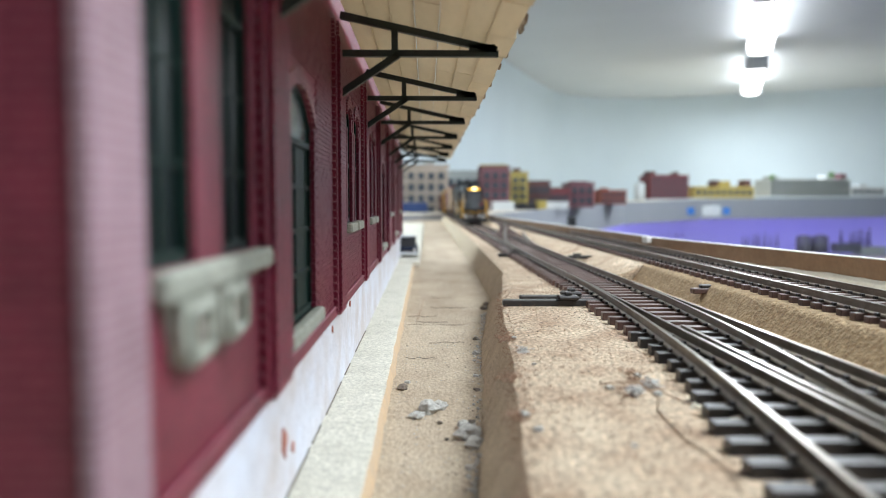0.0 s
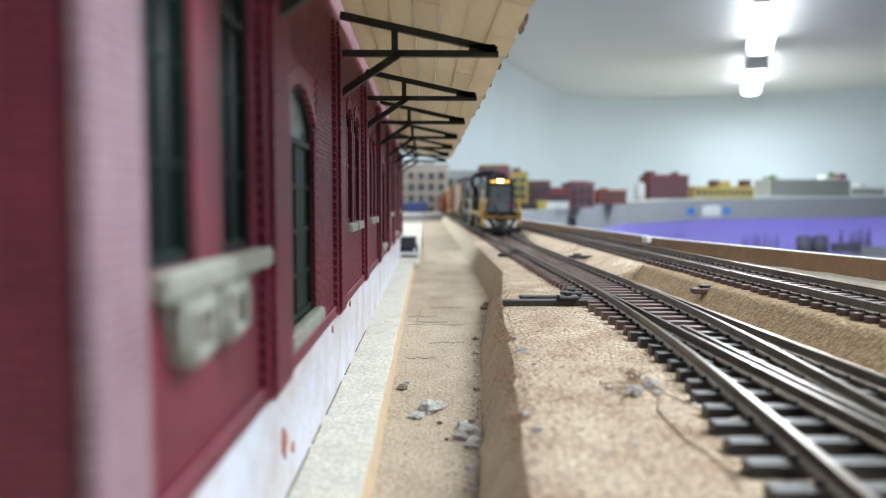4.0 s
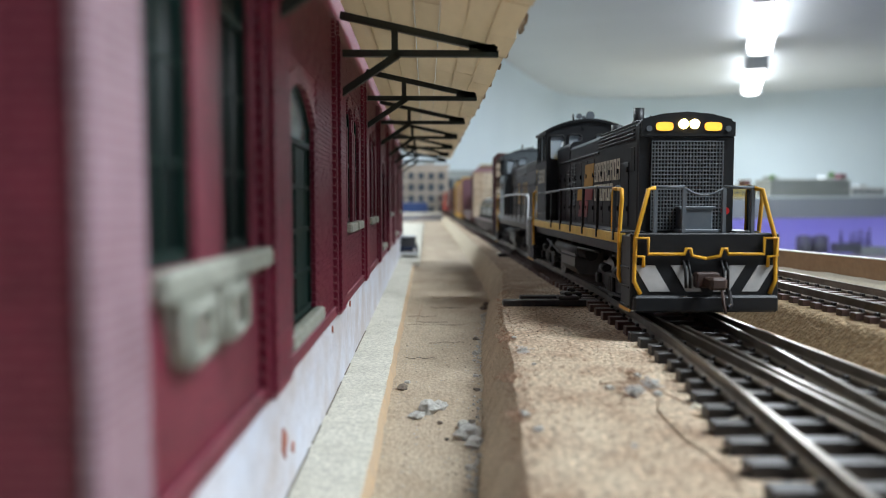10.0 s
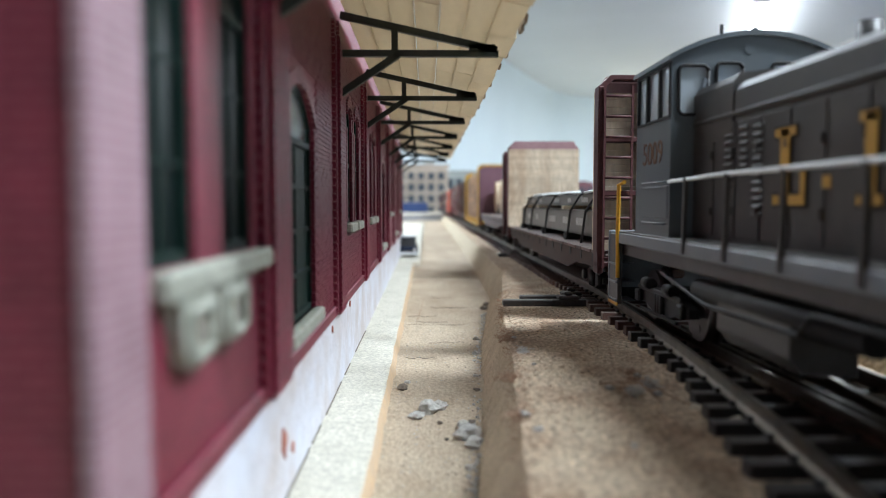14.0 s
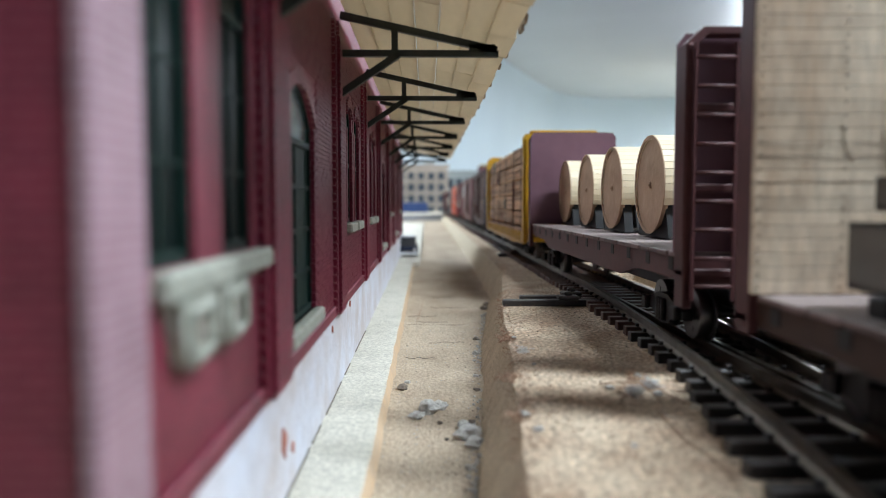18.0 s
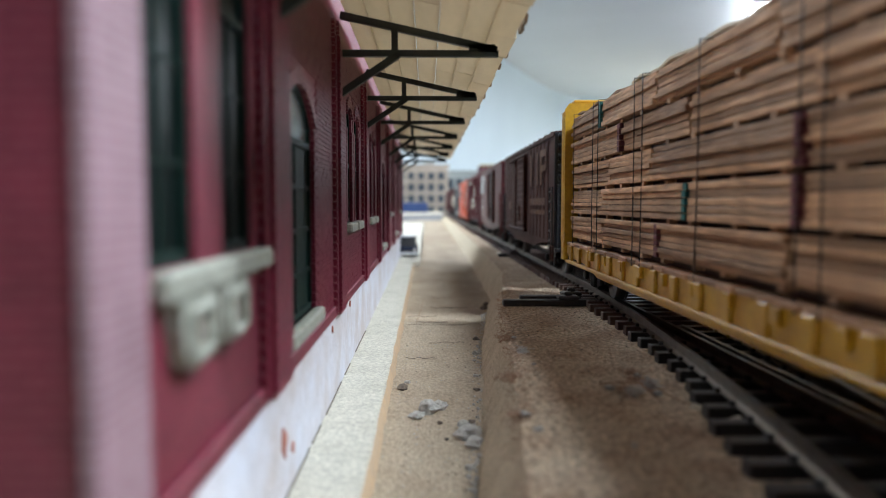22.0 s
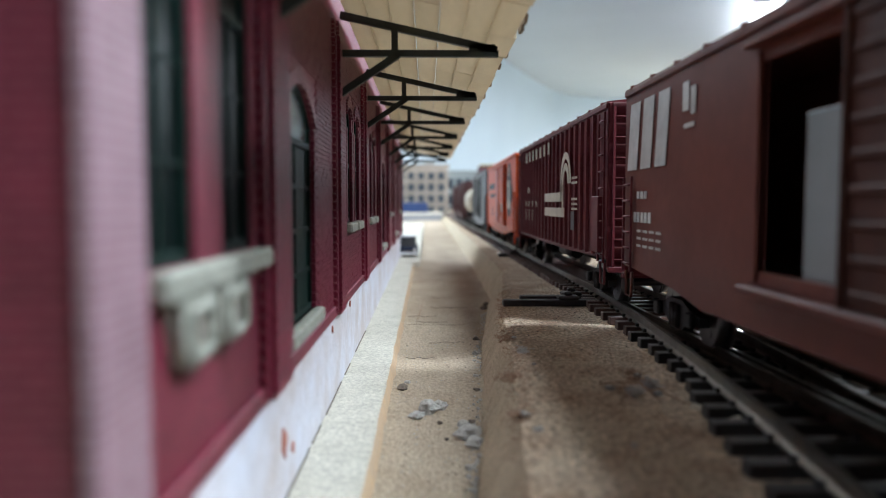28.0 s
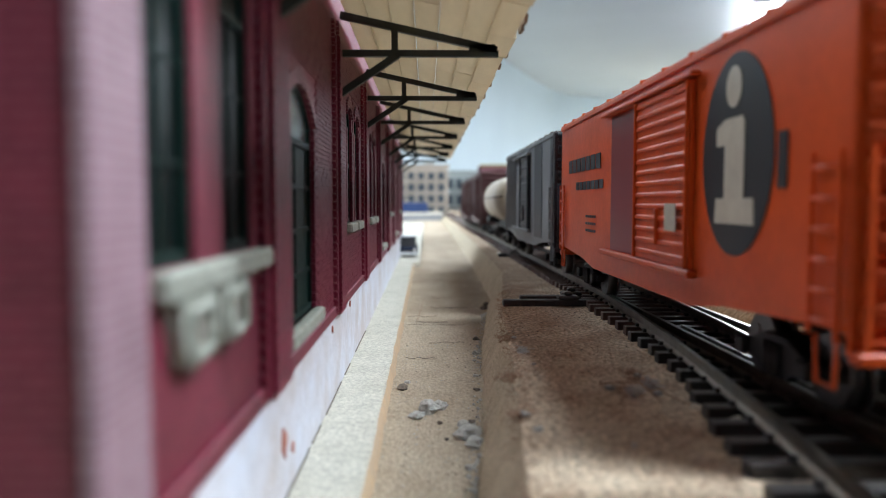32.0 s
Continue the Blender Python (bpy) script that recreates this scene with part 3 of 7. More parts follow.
# a loose throw rod on the far board and a cut tie lying on the cork
for yy, x0, x1, z0, lab in ((372, 73.0, 92.0, 3.0, "long black throw rod block beside the turnout"), (226, 83.5, 91.0, 3.2, "short brown tie piece on the cork slope")):
    e = thing("tie_piece", lab, "tie piece")
    bm = B()
    box(bm, x0, x1, yy - 1.6, yy + 1.6, z0, z0 + 1.7, 0.25)
    part("base", bm, "tie_black" if yy > 300 else "tie", e)
    bm = B()
    box(bm, x0 + 2.5, x0 + 6.5, yy - 1.2, yy + 1.2, z0 + 1.7, z0 + 2.8, 0.25)
    part("latch", bm, "tie_black", e)


# ---- the freight house ----
WX = -19.8     # wall face, mm
Y0, BAY, NB = 42.4, 68.2, 8
ZB, ZT = 8.0, 84.0     # brick from the foundation up


def bay_start(k):
    return 94.0 + BAY * (k - 1)   # pilaster k stands here


house = thing("freight_house", "long dark red moulded-brick freight house with green windows", "building")
YEND = bay_start(8) + 8
bm = B()
prism(bm, [(WX - 60, -9.0), (WX + 0.5, -9.0), (WX + 0.25, ZB), (WX - 60, ZB)], 1, Y0 + 0.5, YEND)
part("foundation", bm, "foundation", house, "off-white painted foundation with red stains")
bm = B()
box(bm, WX - 59.5, WX - 1.7, Y0 + 1.2, YEND, ZB, ZT)
part("core_wall", bm, "brick", house)
bm = B()
box(bm, WX - 60, WX, Y0, Y0 + 3.0, ZB - 0.5, ZT, 0.3)
part("end_wall", bm, "brick", house)


def opening_wall(y0, y1, holes, parent):
    """A brick skin from y0 to y1 with arched holes (ya, yb, za, zb), 3.4 mm deep."""
    xo, xi = WX, WX - 1.6
    bm = B()
    cuts = [y0]
    for ya, yb, za, zb in holes:
        box(bm, xi, xo, cuts[-1], ya, ZB, ZT)
        box(bm, xi, xo, ya, yb, ZB, za)
        rise = (yb - ya) * 0.2
        n = 8
        prof = [(ya, ZT)] + [(ya + (yb - ya) * i / n, zb - rise + rise * (1 - (2 * i / n - 1) ** 2)) for i in range(n + 1)] + [(yb, ZT)]
        for p, q in zip(prof[1:-1], prof[2:-1]):
            prism(bm, [(p[0], ZT), (q[0], ZT), q, p], 0, xi, xo)
        cuts.append(yb)
    box(bm, xi, xo, cuts[-1], y1, ZB, ZT)
    return part("wall_bay", weld(bm), "brick", parent)


def window_set(ya, yb, za, zb, parent, door=False, sill=True):
    w = part("door" if door else "window", frame_mesh(ya, yb, za, zb, door), "green_paint", parent)
    bm = B()
    box(bm, WX - 1.6, WX - 1.1, ya, yb, za, zb - (yb - ya) * (0.32 if door else 0.0))
    part("door_leaf" if door else "pane", bm, "green_paint" if door else "dark_glass", w)
    if door:
        bm = B()
        box(bm, WX - 1.6, WX - 1.05, ya, yb, zb - (yb - ya) * 0.32, zb)
        part("pane", bm, "grey_glass", w, "dusty arched fanlight")
    # arch ring of brick
    bm = B()
    rise, n = (yb - ya) * 0.2, 10
    for i in range(n):
        a, b = i / n, (i + 1) / n
        pa = (ya - 0.6 + (yb - ya + 1.2) * a, zb - rise + rise * (1 - (2 * a - 1) ** 2))
        pb = (ya - 0.6 + (yb - ya + 1.2) * b, zb - rise + rise * (1 - (2 * b - 1) ** 2))
        prism(bm, [pa, pb, (pb[0], pb[1] + 2.6), (pa[0], pa[1] + 2.6)], 0, WX, WX + 0.45)
    part("arch", weld(bm), "pilaster", w)
    if not sill:
        return w
    bm = B()
    box(bm, WX - 1.5, WX + 1.6, ya - 1.6, yb + 1.6, za - 2.4, za, 0.35)
    part("sill", bm, "sill", w, "weathered cream stone sill")
    return w


def frame_mesh(ya, yb, za, zb, door):
    bm = B()
    xo, xi = WX - 0.55, WX - 1.2
    t = 0.9
    rise = (yb - ya) * 0.2
    box(bm, xi, xo, ya, ya + t, za, zb - rise)
    box(bm, xi, xo, yb - t, yb, za, zb - rise)
    box(bm, xi, xo, ya, yb, za, za + t * 1.2)
    zm = zb - (yb - ya) * 0.32 if door else (za + zb) / 2
    box(bm, xi, xo, ya, yb, zm - 0.5, zm + 0.5)
    n = 8
    for i in range(n):
        a, b = i / n, (i + 1) / n
        pa = (ya + (yb - ya) * a, zb - rise + rise * (1 - (2 * a - 1) ** 2))
        pb = (ya + (yb - ya) * b, zb - rise + rise * (1 - (2 * b - 1) ** 2))
        prism(bm, [pa, pb, (pb[0], pb[1] - t), (pa[0], pa[1] - t)], 0, xi, xo)
    m = (ya + yb) / 2
    box(bm, xi, xo - 0.2, m - 0.3, m + 0.3, za, zm)
    if door:
        for f in (0.25, 0.5, 0.75):
            box(bm, xi - 0.1, xo - 0.2, ya, yb, za + (zm - za) * f - 0.4, za + (zm - za) * f + 0.4)
    else:
        for f in (0.17, 0.34, 0.67, 0.84):
            box(bm, xi, xo - 0.2, ya, yb, za + (zb - za) * f - 0.2, za + (zb - za) * f + 0.2)
    return bm


# first bay: a pair of windows on one bracketed sill
opening_wall(Y0 + 3.0, 94.0, [(50.5, 63.0, 26.5, 75.0), (71.5, 83.5, 26.5, 75.0)], house)
window_set(50.5, 63.0, 26.5, 75.0, house, sill=False)
window_set(71.5, 83.5, 26.5, 75.0, house, sill=False)
bm = B()
box(bm, WX - 1.0, WX + 1.5, 52.5, 88.0, 24.0, 26.4, 0.4)
part("sill", bm, "sill", house, "weathered cream stone sill under the paired windows")
# corner pilaster, its lamplit look painted in with paler brick
bm = B()
box(bm, WX - 0.5, WX + 0.9, Y0 - 0.3, 50.0, ZB - 0.5, 84, 0.3)
part("corner_pilaster", bm, "lit_brick", house, "corner pilaster painted pale pink as if lamplit")
for yc in (59.6, 70.8):
    bm = B()
    prism(bm, [(yc - 5.0, 24), (yc - 4.6, 21.2), (yc - 3.9, 19.4), (yc - 2.4, 18.4), (yc + 2.4, 18.4), (yc + 3.9, 19.4), (yc + 4.6, 21.2), (yc + 4.8, 24)], 0, WX, WX + 1.4)
    c = part("corbel", bm, "sill", house, "cream carved corbel under the sill")
    for ya, yb, za, zb in ((-3.2, 3.2, 22.6, 23.4), (-2.6, 2.6, 19.0, 19.7), (-3.3, -2.4, 19.4, 23.2), (2.4, 3.3, 19.4, 23.2)):
        bm = B()
        box(bm, WX + 1.35, WX + 2.0, yc + ya, yc + yb, za, zb, 0.2)
        part("moulding", bm, "sill", c)
    # flat dark plate that paints the shade of the corbel's square dimple
    bm = B()
    box(bm, WX + 1.3, WX + 1.46, yc - 1.5, yc + 1.5, 20.0, 22.2)
    part("dark_recess", bm, "dark_debris_shade", c)
for k in range(1, 8):
    a, b = bay_start(k), bay_start(k + 1)
    if k == 1:
        hole = (102.0, 129.5, 13.0, 50.0)
        opening_wall(a, b, [hole], house)
        window_set(*hole, house, True)
    elif k in (4, 6):
        hole = (a + 20, a + 48, 13.0, 50.0)
        opening_wall(a, b, [hole], house)
        window_set(*hole, house, True)
    else:
        h1, h2 = (a + 21, a + 33, 26.5, 56.0), (a + 40, a + 52, 26.5, 56.0)
        opening_wall(a, b, [h1, h2], house)
        window_set(*h1, house)
        window_set(*h2, house)
for k in range(1, 9):
    a = bay_start(k)
    w = 10 if k > 1 else 11
    bm = B()
    box(bm, WX - 0.5, WX + 1.5, a - w / 2, a + w / 2, ZB - 0.6, 70, 0.15)
    box(bm, WX - 0.5, WX + 0.8, a - w / 2 - 2.2, a + w / 2 + 2.2, ZB - 0.3, 70, 0.1)
    part("pilaster", bm, "pilaster", house)
bm = B()
box(bm, WX - 0.2, WX + 0.7, Y0, YEND, ZB - 0.8, ZB + 1.6, 0.25)
part("base_course", bm, "brick", house)
bm = B()
box(bm, WX - 62, WX + 1.5, Y0 - 1, YEND + 1, ZT, ZT + 3, 0.3)
part("roof", bm, "roofing", house)
for yy, zz, r in ((98, -1.0, 2.1), (104, -3.8, 1.1), (150, 5.5, 0.7), (185, 6.0, 0.8)):
    bm = B()
    prism(bm, [(yy + r * (0.5 + 0.5 * random.random()) * math.cos(t), zz + 1.3 * r * (0.4 + 0.6 * random.random()) * math.sin(t)) for t in [2 * math.pi * i / 9 for i in range(9)]], 0, WX + 0.2, WX + 0.58)
    part("chipped_paint", bm, "rust_stain", house)

for ya, yb in ((96, 118), (121, 131), (138, 163), (170, 182), (196, 230)):
    bm = B()
    pipe(bm, [(WX + 0.62, ya + (yb - ya) * i / 8, -8.85 + random.uniform(-0.12, 0.15)) for i in range(9)], 0.16, 4)
    part("joint_line", bm, "dark_debris_shade", house)
# the canopy: planks across, a torn edge strip, and a bracket at every pilaster
CY0, CY1 = 62.0, YEND - 6
rp = random.Random(21)
STRIPS = 7
for i in range(STRIPS):
    xa = WX + 1.9 + (18.4 - WX - 1.9) * i / STRIPS
    xb = WX + 1.9 + (18.4 - WX - 1.9) * (i + 1) / STRIPS
    za, zb = (73.6 - 7.6 * i / STRIPS, 73.6 - 7.6 * (i + 1) / STRIPS)
    y = CY0
    while y < CY1 - 1:
        ln = rp.uniform(16, 30) if i == STRIPS - 1 else rp.uniform(70, 150)
        ye = min(CY1, y + ln)
        out = rp.uniform(-0.25, 0.65) if i == STRIPS - 1 else -0.1
        lift = rp.uniform(-0.07, 0.07)
        bm = B()
        prism(bm, [(xa + 0.1, za + lift), (xb + out, zb + lift), (xb + out, zb + 1.2 + lift), (xa + 0.1, za + 1.2 + lift)], 1, y + 0.06, ye - 0.06)
        part("plank", bm, "plank", house)
        y = ye
for i in range(22):
    y = CY0 + 23 * i + random.uniform(-11, 11)
    if y < CY1 - 6:
        bm = B()
        d = random.uniform(0.1, 1.3)
        prism(bm, [(y, 67.4), (y + 1.2, 66.9 - d), (y + 3 + random.random() * 3, 66.6 - d * 0.6), (y + 6.5, 67.4)], 0, 18.9, 19.5)
        part("torn_edge", bm, "plank_edge", house)
for k in range(1, 9):
    a = bay_start(k) - (0 if k < 8 else 2)
    bm = B()
    beam(bm, (WX + 1.2, a, 72.4), (15.6, a, 65.0), 1.5, 1.5)
    beam(bm, (WX + 1.2, a, 64.2), (15.9, a, 64.2), 1.5, 1.4)
    beam(bm, (-6.8, a, 64.2), (-6.8, a, 69.6), 1.4, 1.4)
    beam(bm, (WX + 1.2, a, 55.5), (-6.0, a, 64.0), 1.5, 1.5)
    box(bm, 9.5, 15.2, a - 0.75, a + 0.75, 64.5, 66.2)
    part("bracket", bm, "bracket", house, "dark green timber bracket")


# ---- the train: cars are built with their front end at y = 0, rail head at z = 0, in mm ----
M["loco_black"] = mat("black_loco_paint", (0.009, 0.009, 0.0105), 0.45, col2=(0.014, 0.0135, 0.014), scale=80, dust_sheen=0.03, fine=0.1, spec=0.3)
M["loco_grey"] = mat("faded_grey_loco_paint", (0.036, 0.032, 0.029), 0.45, col2=(0.055, 0.047, 0.041), scale=60, dust_sheen=0.05, fine=0.12)
M["cab_grey"] = mat("blue_grey_cab_paint", (0.075, 0.088, 0.096), 0.4, col2=(0.10, 0.11, 0.115), scale=60, dust_sheen=0.1)
M["loco_yellow"] = mat("loco_yellow_paint", (0.62, 0.38, 0.02), 0.4, col2=(0.5, 0.29, 0.015), scale=120, fine=0.08)
M["rail_yellow"] = mat("yellow_handrail", (0.72, 0.36, 0.02), 0.4)
M["rail_white"] = mat("white_handrail", (0.70, 0.72, 0.72), 0.4)
M["steel_grey"] = mat("grey_plastic", (0.10, 0.115, 0.13), 0.4, col2=(0.13, 0.14, 0.15), scale=300)
M["grille_grey"] = mat("pale_grey_grille", (0.17, 0.18, 0.19), 0.4)
M["white_mark"] = mat("white_lettering", (0.52, 0.50, 0.48), 0.5, col2=(0.40, 0.38, 0.36), scale=200)
M["cream_mark"] = mat("cream_lettering", (0.56, 0.50, 0.40), 0.55, col2=(0.46, 0.40, 0.32), scale=200)
M["gold_mark"] = mat("gold_lettering", (0.45, 0.24, 0.03), 0.5, col2=(0.35, 0.18, 0.03), scale=200)
M["worn_gold"] = mat("worn_gold_lettering", (0.15, 0.062, 0.012), 0.6, col2=(0.07, 0.022, 0.012), scale=160, stretch=(1, 1, 0.35))
M["red_mark"] = mat("dark_red_stripe", (0.20, 0.01, 0.015), 0.4)
M["under"] = mat("underframe_black", (0.008, 0.0075, 0.0075), 0.55, col2=(0.016, 0.013, 0.012), scale=200, spec=0.3)
M["coupler_rust"] = mat("rusty_coupler", (0.07, 0.035, 0.022), 0.6, col2=(0.04, 0.02, 0.015), scale=400)
M["wheel"] = mat("wheel_metal", (0.10, 0.09, 0.085), 0.35, metal=0.8)
M["lit_white"] = mat("lit_headlight", (1, 1, 1), 0.4, emit=(1.0, 0.70, 0.20), power=20.0)
M["lit_amber"] = mat("lit_number_board", (1, 0.6, 0.1), 0.4, emit=(1.0, 0.45, 0.02), power=1.5)
M["red_lens"] = mat("red_lens", (0.5, 0.01, 0.01), 0.3)
M["window_clear"] = glass_mat("cab_glass")
M["bulk_brown"] = mat("oxide_brown_paint", (0.066, 0.024, 0.024), 0.5, col2=(0.10, 0.038, 0.038), scale=60, dust_sheen=0.14, fine=0.1, spec=0.22)
M["bulk_rust"] = mat("rusty_brown_paint", (0.036, 0.018, 0.013), 0.6, col2=(0.060, 0.031, 0.022), scale=60, dust_sheen=0.2, fine=0.1, spec=0.22)
M["flat_deck"] = mat("worn_flat_deck", (0.11, 0.062, 0.055), 0.6, col2=(0.22, 0.145, 0.135), scale=160, dust_sheen=0.3, rnd=0.4, fine=0.1)
M["tan_board"] = mat("weathered_tan_board", (0.60, 0.50, 0.37), 0.65, col2=(0.40, 0.275, 0.175), scale=75, dust_sheen=0.1, rnd=0.10, fine=0.16, fscale=700, stretch=(1, 1, 0.3))
M["bulk_plum"] = mat("plum_washed_board", (0.24, 0.12, 0.13), 0.6, col2=(0.32, 0.19, 0.19), scale=75, fine=0.12, fscale=700)
M["crayon"] = mat("faint_dark_crayon", (0.30, 0.26, 0.21), 0.8, col2=(0.42, 0.34, 0.25), scale=300)
M["purple_board"] = mat("plum_brown_panel", (0.15, 0.075, 0.095), 0.5, col2=(0.17, 0.09, 0.11), scale=25, fine=0.05, spec=0.22)
M["steel_beam"] = mat("painted_steel_beam", (0.10, 0.088, 0.070), 0.38, col2=(0.135, 0.12, 0.098), scale=60, dust_sheen=0.22)
M["strap"] = mat("black_strap", (0.012, 0.012, 0.012), 0.4)
M["wood_cream"] = mat("pale_wood_stave", (0.78, 0.66, 0.46), 0.5, col2=(0.68, 0.55, 0.36), scale=90, rnd=0.08, stretch=(0.15, 1, 1))
M["wood_end"] = mat("tan_wood_disc", (0.46, 0.29, 0.18), 0.6, col2=(0.36, 0.22, 0.13), scale=120, bump=0.4)
M["lumber"] = mat("sawn_lumber", (0.54, 0.31, 0.16), 0.7, col2=(0.28, 0.145, 0.07), scale=260, rnd=0.35, bump=0.9, bscale=900, fine=0.3, fscale=1800, stretch=(1, 0.1, 1))
M["lumber_gap_shade"] = mat("shaded_lumber_core", (0.05, 0.027, 0.015), 0.8)
M["teal"] = mat("teal_end_paint", (0.015, 0.10, 0.085), 0.6, col2=(0.02, 0.13, 0.11), scale=300)
M["maroon_end"] = mat("maroon_end_paint", (0.12, 0.02, 0.025), 0.6)
M["car_yellow"] = mat("yellow_car_paint", (0.60, 0.33, 0.01), 0.45, col2=(0.48, 0.24, 0.008), scale=90, fine=0.1)
M["np_brown"] = mat("dark_brown_car_paint", (0.072, 0.021, 0.012), 0.62, col2=(0.042, 0.013, 0.009), scale=50, fine=0.12, dust_sheen=0.1, spec=0.22)
M["np_black"] = mat("black_end_paint", (0.020, 0.023, 0.028), 0.38, col2=(0.03, 0.032, 0.036), scale=90, spec=0.22)
M["scl_brown"] = mat("red_brown_car_paint", (0.135, 0.034, 0.022), 0.5, col2=(0.11, 0.028, 0.02), scale=50, fine=0.08, dust_sheen=0.1, spec=0.22)
M["cr_brown"] = mat("oxide_maroon_car_paint", (0.14, 0.025, 0.031), 0.5, col2=(0.115, 0.02, 0.026), scale=50, fine=0.06, dust_sheen=0.12, spec=0.22)
M["ic_orange"] = mat("orange_car_paint", (0.66, 0.085, 0.012), 0.42, col2=(0.55, 0.07, 0.012), scale=60, fine=0.06, dust_sheen=0.06, spec=0.22)
M["ic_black"] = mat("black_emblem", (0.016, 0.017, 0.020), 0.5)
M["car_grey"] = mat("grey_car_paint", (0.24, 0.25, 0.26), 0.5, col2=(0.19, 0.195, 0.20), scale=40, spec=0.22)
M["car_black"] = mat("black_car_paint", (0.012, 0.013, 0.018), 0.45)
M["tank_tan"] = mat("cream_tank_paint", (0.42, 0.35, 0.26), 0.5, col2=(0.34, 0.28, 0.2), scale=40)
M["roof_grey"] = mat("dull_car_roof", (0.09, 0.075, 0.07), 0.6, col2=(0.13, 0.11, 0.10), scale=80)


def wheelset(parent, y, r):
    """An axle with two flanged, holed wheels; turns about its axle."""
    bm = B()
    cyl(bm, (-11, 0, 0), (11, 0, 0), 1.0, 8)
    for s in (-1, 1):
        cyl(bm, (s * 7.6, 0, 0), (s * 10.2, 0, 0), r, 20)
        cyl(bm, (s * 7.0, 0, 0), (s * 7.6, 0, 0), r + 0.7, 20)
        for i in range(4):
            a = math.pi * i / 2
            cyl(bm, (s * 10.2, 0.55 * r * math.cos(a), 0.55 * r * math.sin(a)), (s * 10.35, 0.55 * r * math.cos(a), 0.55 * r * math.sin(a)), 0.16 * r, 6)
    w = part("wheelset", bm, "wheel", parent)
    w.matrix_basis = pose(0, y / 1000, r / 1000)
    w["r"] = r
    return w


def truck(car, y, half=9.5, r=5.0, loco=False):
    """A truck: side frames with journals and springs, a bolster, and its turning wheelsets."""
    bm = B()
    for s in (-1, 1):
        x0, x1 = s * 11.0, s * 13.0
        prism(bm, [(-half - 3, r + 0.8), (-half + 2, r + 1.6), (-3.2, r + 3.0), (3.2, r + 3.0), (half - 2, r + 1.6), (half + 3, r + 0.8), (half + 3, r - 1.0), (half - 3, r - 1.2), (3.2, r - 3.0), (-3.2, r - 3.0), (-half + 3, r - 1.2), (-half - 3, r - 1.0)], 0, min(x0, x1), max(x0, x1))
        for e in (-1, 1):
            box(bm, s * 13.0, s * 14.2, e * half - 1.5, e * half + 1.5, r - 1.4, r + 1.4, 0.3)
        for d in (-1.6, 0, 1.6):
            cyl(bm, (s * 13.2, d, r - 2.6), (s * 13.2, d, r + 2.0), 0.7, 6)
        if loco:
            box(bm, s * 13.0, s * 13.8, -half, half, r + 1.6, r + 2.6, 0.2)
            cyl(bm, (s * 13.4, -half + 4.5, r + 3.4), (s * 13.4, -half + 9, r + 3.4), 1.3, 8)
            cyl(bm, (s * 13.4, half - 9, r + 3.4), (s * 13.4, half - 4.5, r + 3.4), 1.3, 8)
            beam(bm, (s * 13.6, -half + 2, r - 2.6), (s * 13.6, half - 2, r - 2.6), 0.6, 0.6)
    box(bm, -11, 11, -3, 3, r - 0.5, r + 3.2, 0.3)
    t = part("truck", bm, "under", car, "black truck with side frames and springs")
    t.matrix_basis = pose(0, y / 1000, 0)
    wheelset(t, -half, r)
    wheelset(t, half, r)
    return t


def coupler(car, y, s):
    bm = B()
    box(bm, -2.6, 2.6, min(y, y + s * 3), max(y, y + s * 3), 8.0, 11.5, 0.3)
    box(bm, -1.1, 1.1, min(y, y + s * 8), max(y, y + s * 8), 8.6, 10.6, 0.3)
    box(bm, -1.9, 1.8, min(y + s * 6.5, y + s * 9.5), max(y + s * 6.5, y + s * 9.5), 8.2, 11.0, 0.6)
    pipe(bm, [(1.5, y + s * 7, 8.2), (1.8, y + s * 7.5, 5.0), (1.6, y + s * 9, 3.2)], 0.35, 5)
    part("coupler", bm, "coupler_rust", car)
    bm = B()
    pipe(bm, [(4.5, y, 9), (4.8, y + s * 3, 7), (4.0, y + s * 6, 4.6), (2.5, y + s * 7.5, 4.2)], 0.5, 5)
    part("air_hose", bm, "under", car)


def ladder_side(car, x, y0, y1, z0, z1, n, material, r=0.28):
    """A ladder on a car side at x: two stiles and rungs."""
    rungs = []
    bm = B()
    for y in (y0, y1):
        beam(bm, (x, y, z0), (x, y, z1), 0.5, 0.5)
    for i in range(n):
        z = z0 + (z1 - z0) * (i + 0.5) / n
        rg = B()
        cyl(rg, (x, y0, z), (x, y1, z), r, 5)
        rungs.append(rg)
    ld = part("ladder", bm, material, car)
    for rg in rungs:
        part("rung", rg, material, ld)


def ladder_end(car, y, x0, x1, z0, z1, n, material, r=0.3):
    rungs = []
    bm = B()
    for x in (x0, x1):
        beam(bm, (x, y, z0), (x, y, z1), 0.6, 0.6)
    for i in range(n):
        z = z0 + (z1 - z0) * (i + 0.5) / n
        rg = B()
        cyl(rg, (x0, y, z), (x1, y, z), r, 5)
        rungs.append(rg)
    ld = part("ladder", bm, material, car)
    for rg in rungs:
        part("rung", rg, material, ld)


def marks(car, x, rows, material, name="lettering", slant=0.0):
    """Blocks of lettering on the car side that faces the platform: (y0, y1, z0, z1) each."""
    for y0, y1, z0, z1 in rows:
        bm = B()
        s = slant * (z1 - z0)
        prism(bm, [(y0, z0), (y1, z0), (y1 - s, z1), (y0 - s, z1)], 0, x - 0.12, x)
        part(name, bm, material, car)


